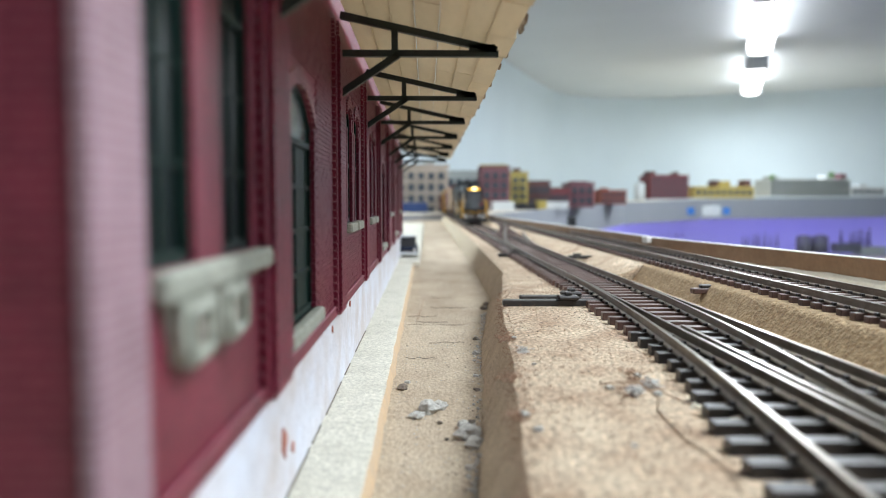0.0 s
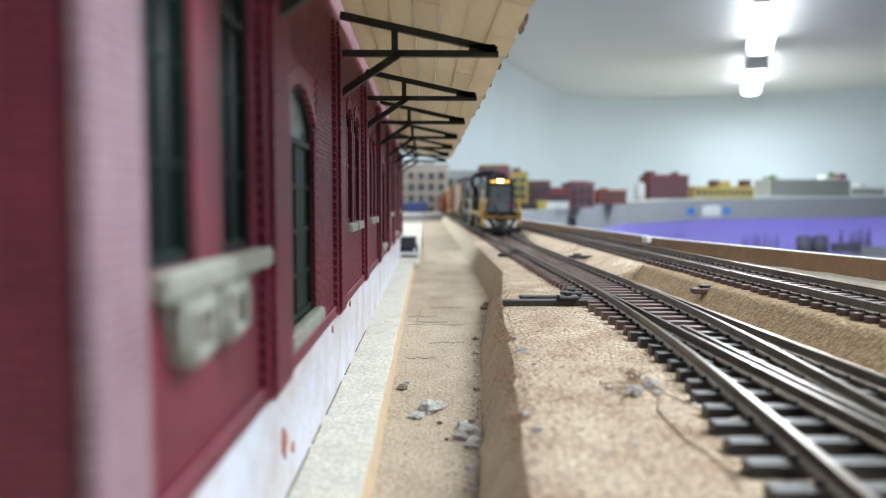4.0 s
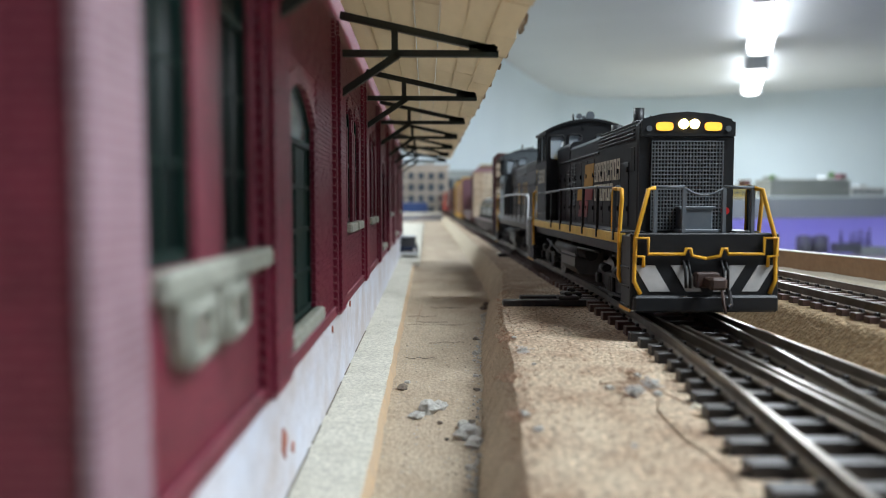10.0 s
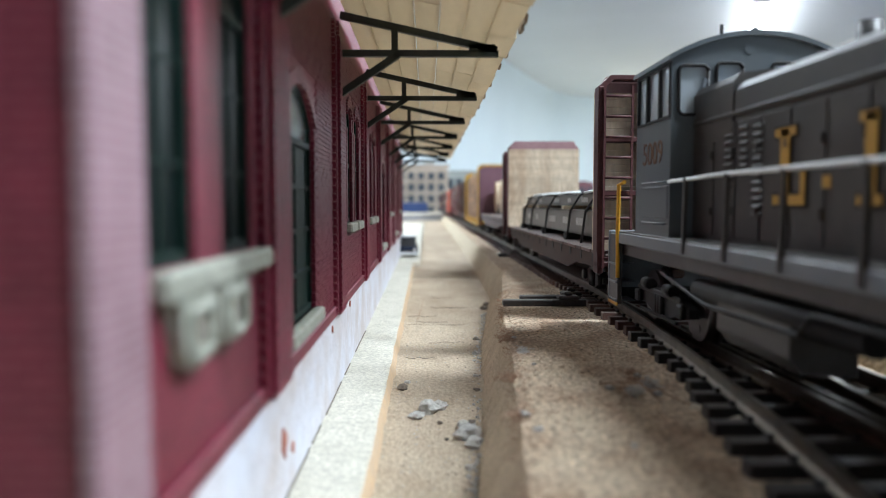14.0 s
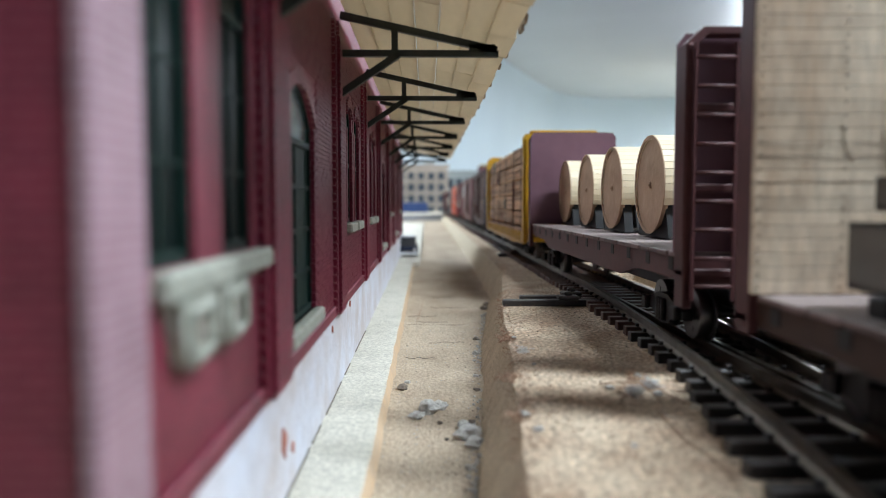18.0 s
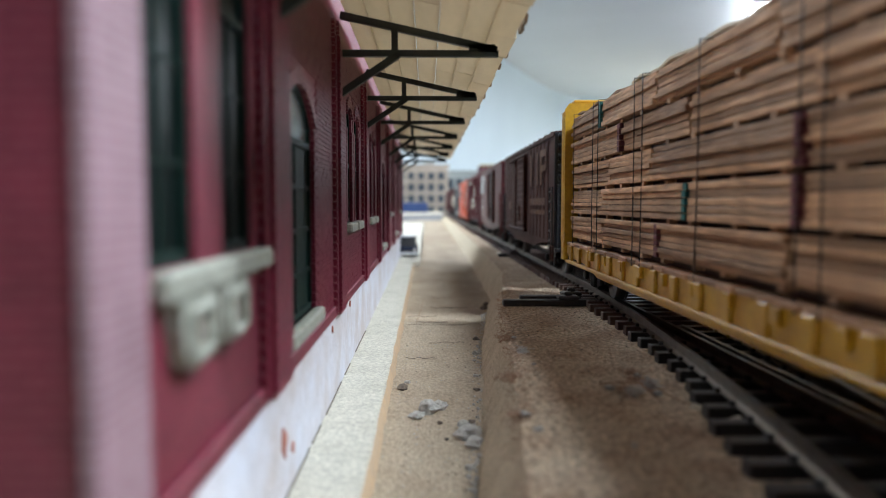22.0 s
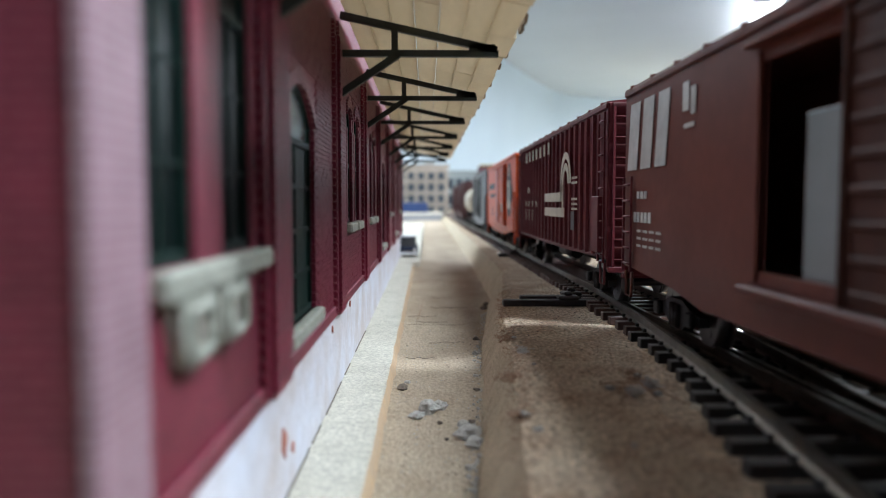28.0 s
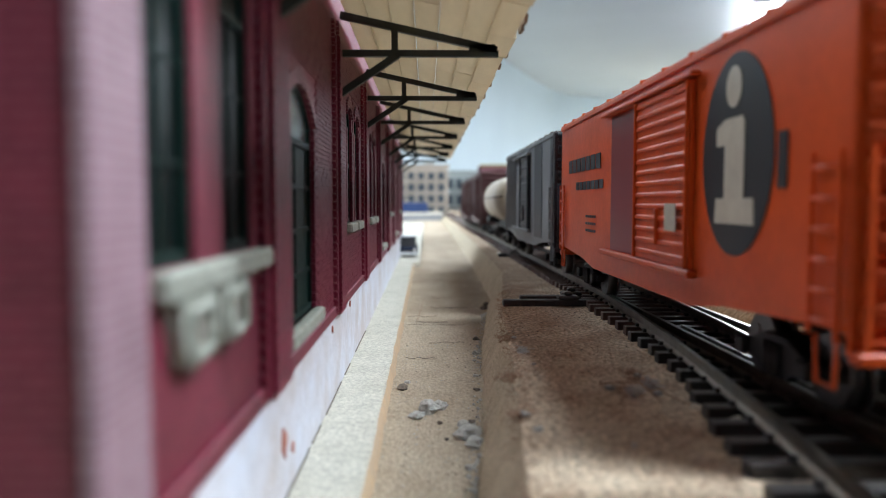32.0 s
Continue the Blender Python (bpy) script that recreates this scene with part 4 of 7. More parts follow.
def number(car, txt, size, material, m):
    cu = bpy.data.curves.new("number", "FONT")
    cu.body, cu.size, cu.extrude, cu.align_x = txt, size / 1000, 0.00005, "CENTER"
    tmp = bpy.data.objects.new("number_tmp", cu)
    me = bpy.data.meshes.new_from_object(tmp)
    bpy.data.objects.remove(tmp)
    me.materials.append(M[material])
    ob = new("number", me)
    ob.parent, ob.matrix_basis = car, m
    return ob


SIDE = pose(0, 0, 0, 90, 0, -90)   # text upright on the side that faces -x


def holed_x(bm, x0, x1, y0, y1, z0, z1, holes):
    """A wall across x0..x1 (thickness), running y0..y1, with window holes (ya, yb, za, zb)."""
    c = y0
    for ya, yb, za, zb in sorted(holes):
        box(bm, x0, x1, c, ya, z0, z1)
        box(bm, x0, x1, ya, yb, z0, za)
        box(bm, x0, x1, ya, yb, zb, z1)
        c = yb
    box(bm, x0, x1, c, y1, z0, z1)


def holed_y(bm, y0, y1, x0, x1, z0, z1, holes):
    c = x0
    for xa, xb, za, zb in sorted(holes):
        box(bm, c, xa, y0, y1, z0, z1)
        box(bm, xa, xb, y0, y1, z0, za)
        box(bm, xa, xb, y0, y1, zb, z1)
        c = xb
    box(bm, c, x1, y0, y1, z0, z1)


# ---- switcher locomotives ----
def locomotive(label, body, cab, frontm, stripe, railm, railm2, lit, stripes, C0=104.5):
    """An end-cab switcher; y = 0 is the front face of the hood."""
    e = thing("locomotive", label, "locomotive", group="locomotives")
    P = lambda n, bm, m, lab="": part(n, bm, m, e, lab)
    F, R = -13.0, 145.0
    HW = 11.6
    # frame, deck and end plates
    bm = B()
    box(bm, -15.5, 15.5, F + 1, R, 14.5, 19.6, 0.3)
    P("frame", bm, "loco_black" if body == "loco_black" else "loco_grey")
    for s in (-1, 1):
        bm = B()
        box(bm, s * 15.5, s * 16.9, F + 9, R - 9, 17.4, 20.0, 0.2)
        P("walkway_edge", bm, stripe, "coloured walkway edge stripe")
        bm = B()
        box(bm, s * 11, s * 16.8, F + 9, R - 9, 20.0, 20.4, 0.1)
        P("walkway", bm, body)
    for yy, s in ((F, -1), (R, 1)):
        bm = B()
        box(bm, -17, 17, yy - 0.7, yy + 0.7, 3.4, 20.3, 0.3)
        P("end_plate", bm, "steel_grey" if stripes else "loco_black")
        bm = B()
        box(bm, -16.5, 16.5, yy + s * 0.7 - 1.6, yy + s * 0.7 + 1.6, 2.4, 6.2, 0.5)
        P("footboard", bm, "loco_black")
        coupler(e, yy, s)
    # diagonal end stripes
    for x0 in (-14.5, -7.8, 5.6, 12.2):
        bm = B()
        d = -1 if x0 > 0 else 1
        xa, xb = x0, x0 + 3.6
        if x0 < -10:
            xa, xb = -16.2, -11.5
        prism(bm, [(xa, 13.0), (xb, 13.0), (xb + d * 3.6, 7.0), (xa + d * 3.6, 7.0)], 1, F - 0.85, F - 0.68)
        P("stripe", bm, "white_mark" if not stripes else "loco_yellow")
    for x in (-4.9, -3.9, 3.6, 4.6):
        bm = B()
        pipe(bm, [(x, F - 0.7, 14), (x * 1.02, F - 2.4, 11.8), (x * 1.0, F - 2.6, 8.0)], 0.35, 5)
        P("air_hose", bm, "under")
    # corner steps
    for yy, s in ((F + 4, 1), (R - 4, -1)):
        for sx in (-1, 1):
            bm = B()
            box(bm, sx * 15.6, sx * 16.8, yy - 4, yy + 4, 2.6, 19.6, 0.2)
            w = P("step_well", bm, "loco_black" if not stripes else "loco_grey")
            for z in (3.2, 7.6, 12.0):
                bm = B()
                box(bm, sx * 12.5, sx * 17.2, yy - 3.6, yy + 3.6, z, z + 0.5, 0.1)
                part("step", bm, "under" if not stripes else "steel_grey", w)
            bm = B()
            box(bm, sx * 16.7, sx * 17.0, yy - 4.2, yy + 4.2, 2.2, 2.9)
            part("step_edge", bm, "rail_yellow", w)
    # hood with arched roof
    bm = B()
    prof = [(-HW, 20.0), (-HW, 45.9), (-HW + 0.7, 47.0), (-6, 48.2), (0, 48.7), (6, 48.2), (HW - 0.7, 47.0), (HW, 45.9), (HW, 20.0)]
    prism(bm, prof, 1, 0.6, C0 + 0.5)
    P("hood", bm, body)
    bm = B()
    prism(bm, [(-HW - 0.25, 38.0), (-HW - 0.25, 47.4), (-HW + 1.0, 48.9), (0, 50.2), (HW - 1.0, 48.9), (HW + 0.25, 47.4), (HW + 0.25, 38.0)], 1, 84, C0 + 0.4)
    P("hood_rear", bm, body)
    # front face: panel, lamp bar, grille
    bm = B()
    prism(bm, [(-HW, 20.0), (-HW, 46.2), (-HW + 0.8, 47.5), (-6, 48.7), (0, 49.2), (6, 48.7), (HW - 0.8, 47.5), (HW, 46.2), (HW, 20.0)], 1, -0.6, 0.6)
    P("hood_front", bm, frontm)
    bm = B()
    prism(bm, [(-HW + 0.2, 43.2), (-HW + 0.2, 46.6), (-6, 48.3), (0, 48.8), (6, 48.3), (HW - 0.2, 46.6), (HW - 0.2, 43.2)], 1, -1.7, -0.5)
    P("lamp_panel", bm, frontm)
    for s in (-1, 1):
        bm = B()
        prism(bm, [(s * (HW - 0.1), -0.5), (s * (HW + 0.12), 0.6), (s * (HW + 0.12), 4.2), (s * (HW - 0.1), 4.2)], 2, 20.2, 42.5)
        P("hood_corner", bm, frontm)
    for x in (-1.35, 1.35):
        bm = B()
        cyl(bm, (x, -2.1, 46.1), (x, -1.6, 46.1), 1.15, 16)
        P("headlight", bm, "lit_white" if lit else "steel_grey", "lit twin headlight" if lit else "unlit headlight")
    for x in (-5.9, 5.9):
        bm = B()
        prism(bm, [(x + 2.1 * math.copysign(abs(math.cos(a)) ** 0.6, math.cos(a)), 45.5 + 1.05 * math.copysign(abs(math.sin(a)) ** 0.6, math.sin(a))) for a in [2 * math.pi * i / 16 for i in range(16)]], 1, -1.95, -1.6)
        P("number_board", bm, "lit_amber" if lit else "white_mark", "glowing amber number board" if lit else "white number board")
    for x in (-9.6, 9.6):
        bm = B()
        cyl(bm, (x, -2.0, 45.0), (x, -1.6, 45.0), 0.7, 10)
        P("class_lamp", bm, "steel_grey")
    bm = B()
    box(bm, -8.6, 8.6, -0.95, -0.55, 20.5, 42.0)
    P("grille_back", bm, "under")
    bm = B()
    for i in range(23):
        box(bm, -8.7 + 17.4 * i / 22 - 0.09, -8.7 + 17.4 * i / 22 + 0.09, -1.35, -0.9, 20.6, 42.0)
    for i in range(25):
        z = 20.6 + 21.4 * i / 24
        box(bm, -8.8, 8.8, -1.5, -1.2, z - 0.12, z + 0.12)
    P("grille", bm, "grille_grey", "grey wire grille over the radiator")
    bm = B()
    box(bm, -2.4, 5.4, -4.2, -0.7, 20.3, 26.2, 0.4)
    box(bm, -2.9, 5.9, -4.5, -0.9, 25.6, 26.4, 0.2)
    P("sand_box", bm, "steel_grey")
    bm = B()
    box(bm, -3.0, 6.0, -6.2, -0.9, 20.0, 20.9, 0.2)
    P("step_box", bm, "steel_grey")
    bm = B()
    cyl(bm, (9.2, -2.4, 25.2), (9.2, -0.6, 25.2), 0.9, 10)
    P("marker_lamp", bm, "red_lens", "small red marker lamp")
    # radiator shutters along the top front, doors, louvres and latches down the side
    for s in (-1, 1):
        for k in range(5):
            bm = B()
            zz = 43.0 + 0.95 * k
            xo = HW + 0.45 - 0.35 * max(0, k - 2)
            box(bm, s * (HW - 0.6), s * xo, 3, 40, zz, zz + 0.5, 0.1)
            P("radiator_louvre", bm, body)
        for y in [46 + 9.2 * i for i in range(7)] + [8, 17, 26, 35]:
            bm = B()
            box(bm, s * HW - 0.05, s * HW + 0.2 * s, y, y + 8.4, 21.2, 40.6 if y > 44 else 37.5, 0.1)
            d = P("hood_door", bm, body)
            bm = B()
            for z in (25, 35):
                box(bm, s * (HW + 0.15), s * (HW + 0.6), y + 0.4, y + 1.2, z, z + 1.3)
            part("latch", bm, body, d)
        for ya, yb, za, count in ((83.8, 86.8, 29.5, 8), (78.0, 80.6, 32.8, 6), (72.8, 75.8, 25.0, 12)):
            for k in range(count):
                bm = B()
                z = za + 1.25 * k
                prism(bm, [(s * HW, z), (s * (HW + 0.55), z + 0.1), (s * (HW + 0.55), z + 0.3), (s * HW, z + 0.75)], 1, ya, yb)
                P("louvre", bm, body)
        bm = B()
        box(bm, s * (HW - 0.1), s * (HW + 0.25), 2.5, 5.8, 35, 41, 0.1)
        P("sand_hatch", bm, "under")
        bm = B()
        box(bm, s * (HW - 0.3), s * (HW + 0.5), 40, 105, 41.6, 42.4, 0.2)
        P("drip_rail", bm, body)
    # stacks, fan, bell
    for y, zt in ((40.0, 55.2), (66.0, 53.0)):
        bm = B()
        prism(bm, [(1.6 * math.cos(2 * math.pi * i / 14), y + 1.6 * math.sin(2 * math.pi * i / 14)) for i in range(14)], 2, 47, zt)
        for f in bm.faces:
            f.smooth = len(f.verts) == 4
        P("exhaust_pipe", bm, body)
    bm = B()
    pipe(bm, [(3.0, 40, 47.5), (3.0, 40, 51.5), (3.8, 40, 52.8)], 0.5, 6)
    P("vent_pipe", bm, "under")
    bm = B()
    cyl(bm, (0, 18, 47.8), (0, 18, 48.9), 8, 20)
    P("fan_housing", bm, body)
    # cab: hollow with windows all round
    C1, CW, E0 = C0 + 22.5, 16.4, 55.2
    sides = ((C0 + 0.9, C0 + 6.4), (C0 + 7.4, C0 + 14.6), (C0 + 15.6, C0 + 21.2))
    fronts = ((-CW + 1.4, -CW + 7.0, 44.0, 53.3), (CW - 7.0, CW - 1.4, 44.0, 53.3))
    bm = B()
    for s in (-1, 1):
        x0, x1 = (s * CW, s * (CW - 0.9)) if s < 0 else (s * (CW - 0.9), s * CW)
        holed_x(bm, x0, x1, C0, C1, 17.2, E0, [(a, b, 44.0, 53.6) for a, b in sides])
    holed_y(bm, C0, C0 + 0.9, -CW + 0.9, CW - 0.9, 17.2, E0, [fronts[0], (-CW + 8.6, -2.8, 47.8, 53.8), (2.8, CW - 8.6, 47.8, 53.8), fronts[1]])
    holed_y(bm, C1 - 0.9, C1, -CW + 0.9, CW - 0.9, 17.2, E0, [(-CW + 3, -CW + 12, 42.5, 52), (CW - 12, CW - 3, 42.5, 52)])
    P("cab", weld(bm), cab, "cab with windows all round")
    bm = B()
    n = 12
    arch = [(-CW - 0.7 + 2 * (CW + 0.7) * i / n, E0 + 4.7 * (1 - (2 * i / n - 1) ** 2)) for i in range(n + 1)]
    prism(bm, arch + [(x, z - 0.9) for x, z in arch[::-1]], 1, C0 - 0.8, C1 + 0.8)
    prism(bm, [(-CW, E0 - 1)] + [(x * 0.955, z - 0.5) for x, z in arch] + [(CW, E0 - 1)], 1, C0 + 0.05, C0 + 0.85)
    prism(bm, [(-CW, E0 - 1)] + [(x * 0.955, z - 0.5) for x, z in arch] + [(CW, E0 - 1)], 1, C1 - 0.85, C1 - 0.05)
    P("cab_roof", bm, cab)
    for s in (-1, 1):
        for ya, yb in sides:
            bm = B()
            for a, b, c, d in ((ya - 0.4, ya, 43.6, 54.0), (yb, yb + 0.4, 43.6, 54.0), (ya, yb, 43.6, 44.0), (ya, yb, 53.6, 54.0)):
                box(bm, s * (CW - 0.2), s * (CW + 0.25), a, b, c, d)
            P("window_frame", bm, "under")
            bm = B()
            box(bm, s * (CW - 0.55), s * (CW - 0.4), ya, yb, 44.0, 53.6)
            P("pane", bm, "window_clear")
    # rubber gaskets with rounded corners round the front windows
    for xa, xb, za, zb in fronts + ((-CW + 8.6, -2.8, 47.8, 53.8), (2.8, CW - 8.6, 47.8, 53.8)):
        bm = B()
        q = 1.1
        ring = [(xb - q + q * math.cos(a), zb - q + q * math.sin(a)) for a in (0, 0.52, 1.05, 1.57)] + [(xa + q - q * math.sin(a), zb - q + q * math.cos(a)) for a in (0, 0.52, 1.05, 1.57)]
        ring += [(xa + q - q * math.cos(a), za + q - q * math.sin(a)) for a in (0, 0.52, 1.05, 1.57)] + [(xb - q + q * math.sin(a), za + q - q * math.cos(a)) for a in (0, 0.52, 1.05, 1.57)]
        pipe(bm, [(x, C0 - 0.15, z) for x, z in ring + ring[:1]], 0.34, 6)
        P("window_gasket", bm, "under", "black rubber window gasket")
        for cx, cz, ax, az in ((xa, za, 1, 1), (xb, za, -1, 1), (xa, zb, 1, -1), (xb, zb, -1, -1)):
            bm = B()
            prism(bm, [(cx, cz), (cx + ax * q, cz)] + [(cx + ax * (q - q * math.sin(a)), cz + az * (q - q * math.cos(a))) for a in (0.4, 0.8, 1.2)] + [(cx, cz + az * q)], 1, C0 + 0.05, C0 + 0.8)
            P("window_corner", bm, cab)
        bm = B()
        box(bm, xa, xb, C0 + 0.35, C0 + 0.5, za, zb)
        P("pane", bm, "window_clear")
    for s in (-1, 1):
        for z in (31.2, 23.0):
            bm = B()
            pipe(bm, [(s * CW, C0 + 1.5, z), (s * (CW + 0.7), C0 + 1.6, z), (s * (CW + 0.7), C0 + 15.5, z), (s * CW, C0 + 15.6, z)], 0.22, 5)
            P("grab_iron", bm, "steel_grey")
        bm = B()
        box(bm, s * CW - 0.12, s * CW + 0.12, C0 + 1, C0 + 17, 24.0, 30.4, 0.1)
        P("battery_box_lid", bm, cab)
    bm = B()
    cyl(bm, (-1.5, C0 - 0.15, 56.6), (-1.5, C0 + 0.1, 56.6), 1.1, 16)
    P("roof_vent_cap", bm, cab)
    bm = B()
    box(bm, -6, 6, C0 + 5, C0 + 13, 17.5, 40, 0.5)
    P("control_stand", bm, "steel_grey")
    bm = B()
    prism(bm, [(-CW + 4.4, 43.0), (-CW + 5.0, 43.0), (-CW + 6.7, 50.6), (-CW + 5.9, 50.8)], 1, C0 - 0.8, C0 - 0.45)
    P("wiper", bm, "rail_white" if lit else "steel_grey", "long windscreen wiper")
    # horns on the cab roof
    bm = B()
    hs = 1.0 if lit else 0.45
    box(bm, -0.6 * hs, 0.6 * hs, C0 + 6.6, C0 + 7.6, 58.8, 59.6 + 1.8 * hs, 0.2)
    for x, ln, w in ((-2.6, 3.6, 1.1), (1.2, 6.2, 1.7)):
        cyl(bm, (x * hs, C0 + 8.5, 59.6 + 1.8 * hs), (x * hs, C0 + 8.5 - ln, 59.6 + 1.8 * hs), 0.35 * hs, 12, w * hs)
    cyl(bm, (-3.2 * hs, C0 + 7.5, 59.6 + 1.8 * hs), (2.0 * hs, C0 + 7.5, 59.6 + 1.8 * hs), 0.45 * hs, 8)
    P("horn", bm, "steel_grey")
    bm = B()
    cyl(bm, (-5, C0 + 5, 58.6), (-5, C0 + 5, 62.2), 0.35, 6)
    P("antenna", bm, "under")
    # handrails
    for s in (-1, 1):
        bm = B()
        pipe(bm, [(s * 16.6, F + 11, 31), (s * 16.6, 40, 31.6), (s * 16.6, 75, 31.6), (s * 16.6, C0, 31.2)], 0.36, 6)
        P("handrail", bm, "steel_grey" if not stripes else "rail_white")
        for y in (2, 20, 38, 56, 74, 92):
            bm = B()
            beam(bm, (s * 16.9, y, 18.0), (s * 16.7, y, 31.6), 0.9, 0.7)
            P("stanchion", bm, "loco_black" if not stripes else "loco_grey")
        bm = B()
        pipe(bm, [(s * 16.8, F + 11, 30.5), (s * 16.8, F + 8.4, 30.3), (s * 16.8, F + 8.0, 28), (s * 16.9, F + 9.6, 20), (s * 16.9, F + 9.6, 9.4), (s * 16.9, F + 7.6, 8.6)], 0.5, 7)
        P("grab_rail", bm, railm, "bent tubular grab rail")
        bm = B()
        pipe(bm, [(s * 16.8, F + 11, 30.5), (s * 16.8, F + 15.5, 30.7), (s * 16.8, F + 16.2, 29.6), (s * 16.8, F + 16.2, 20.2)], 0.5, 7)
        P("grab_rail", bm, railm if not stripes else "rail_white", "upright of the bent grab rail")
        bm = B()
        pipe(bm, [(s * 11.4, F + 0.4, 30.5), (s * 13.0, F - 0.2, 30.2), (s * 16.0, F - 0.8, 19.0), (s * 16.2, F - 0.8, 9.5), (s * 14.8, F - 1.2, 6.5)], 0.5, 7)
        P("grab_rail", bm, railm2, "bent tubular grab rail")
        bm = B()
        pipe(bm, [(s * 14.2, F - 1.2, 12.6), (s * 14.2, F - 1.3, 15.0), (s * 16.2, F - 1.4, 15.2), (s * 16.2, F - 1.4, 19.2), (s * 13.2, F - 1.4, 19.2), (s * 13.2, F - 1.4, 15.6), (s * 5.0, F - 1.4, 15.6), (s * 4.6, F - 1.4, 16.8), (s * 3.6, F - 1.4, 16.8), (s * 3.2, F - 1.4, 15.2), (0, F - 1.6, 14.6)], 0.42, 6)
        P("coupling_rod", bm, railm)
        for x in (11.2, 4.6):
            bm = B()
            beam(bm, (s * x, F + 0.6, 17), (s * x, F + 0.6, 30.6), 0.8, 0.7)
            P("stanchion", bm, "steel_grey")
        bm = B()
        pipe(bm, [(s * 11.4, F + 0.6, 30.6), (s * 4.6, F + 0.6, 30.8)], 0.36, 6)
        P("handrail", bm, "steel_grey")
        bm = B()
        pipe(bm, [(s * 16.6, R - 12, 32), (s * 16.8, R - 8, 31.5), (s * 16.8, R - 7.5, 19), (s * 16.8, R - 8, 9)], 0.5, 7)
        P("grab_rail", bm, "rail_yellow")
    bm = B()
    pipe(bm, [(-4.6 + 9.2 * i / 8, F + 0.6, 30.6 - 1.7 * (1 - (i / 4 - 1) ** 2)) for i in range(9)], 0.3, 6)
    P("chain", bm, "steel_grey")
    # tanks and gear between the trucks
    for s in (-1, 1):
        bm = B()
        prism(bm, [(s * 6, 12.8), (s * 14.5, 12.8), (s * 15.3, 11), (s * 15.3, 6.5), (s * 13.5, 4.2), (s * 6, 3.8)], 1, 56, 80)
        P("fuel_tank", bm, "loco_grey", "rounded fuel tank")
        bm = B()
        cyl(bm, (s * 13.6, 40, 11.6), (s * 13.6, 92, 11.6), 1.9, 12)
        P("air_tank", bm, "under")
        bm = B()
        pipe(bm, [(s * 15.4, 22, 13.5), (s * 15.6, 50, 13.2), (s * 15.2, 54, 10), (s * 15.2, 86, 9.5), (s * 15.6, 108, 13)], 0.4, 5)
        P("brake_pipe", bm, "under")
    truck(e, 17.0, 14.0, 5.8, True)
    truck(e, 116.0, 14.0, 5.8, True)
    return e


loco_a = locomotive("black end-cab switcher locomotive with lit headlights and yellow grab rails", "loco_black", "loco_black", "loco_black", "loco_yellow", "rail_yellow", "rail_yellow", True, False, 107.5)
XS = -11.85
# two-colour emblem and rows of blocks where the road's name stands on the hood
for y0, z0, z1, w, m in ((45.5, 32.4, 39.3, 12.0, "gold_mark"), (57.6, 28.0, 32.3, 10.5, "gold_mark"), (46.5, 28.0, 32.2, 11.0, "red_mark"), (53, 22.6, 27.8, 13.0, "red_mark")):
    bm = B()
    prism(bm, [(y0, z1), (y0 + w, z1), (y0 + w + 1.6, z0), (y0 + 1.6, z0)], 0, XS - 0.15, XS)
    part("emblem", bm, m, loco_a)
for n_, z0, z1, y0 in ((8, 33.4, 39.0, 44.6), (6, 27.8, 32.6, 44.6)):
    for i in range(n_):
        ya, yb = y0 - 3.7 * (i + 1) + 0.9, y0 - 3.7 * i
        zm = z0 + (z1 - z0) * (0.5 if i % 2 else 0.0)
        marks(loco_a, XS, [(ya, ya + 0.75, z0, z1), (yb - 0.75, yb, z0, z1), (ya + 0.75, yb - 0.75, z1 - 0.8, z1), (ya + 0.75, yb - 0.75, zm, zm + 0.8)], "cream_mark")
number(loco_a, "5030", 7.8, "cream_mark", pose(-0.01645, 0.1185, 0.0351) @ SIDE)
loco_b = locomotive("weathered grey end-cab switcher locomotive with a yellow nose", "loco_grey", "cab_grey", "loco_yellow", "steel_grey", "rail_white", "rail_white", False, True, 101.5)
# two initials as plain gold bars with serifs, edged in black
for grow, m, d in ((0.35, "under", 0.0), (0.0, "gold_mark", 0.14)):
    for y0, y1, z0, z1 in ((64.0, 66.6, 27.0, 37.6), (62.4, 68.2, 36.6, 37.8), (59.6, 68.6, 26.8, 28.2), (59.6, 60.8, 28.0, 31.4), (44.0, 46.2, 27.0, 37.6), (42.8, 47.6, 26.8, 28.0), (34.4, 36.4, 27.4, 37.6), (33.0, 38.0, 36.6, 37.8), (43.8, 47.4, 36.6, 37.8)):
        marks(loco_b, XS - d, [(y0 - grow, y1 + grow, z0 - grow, z1 + grow)], m)
marks(loco_b, XS, [(53.6, 55.4, 29.0, 30.6)], "gold_mark")
number(loco_b, "5009", 6.6, "worn_gold", pose(-0.01645, 0.1125, 0.0351) @ SIDE)


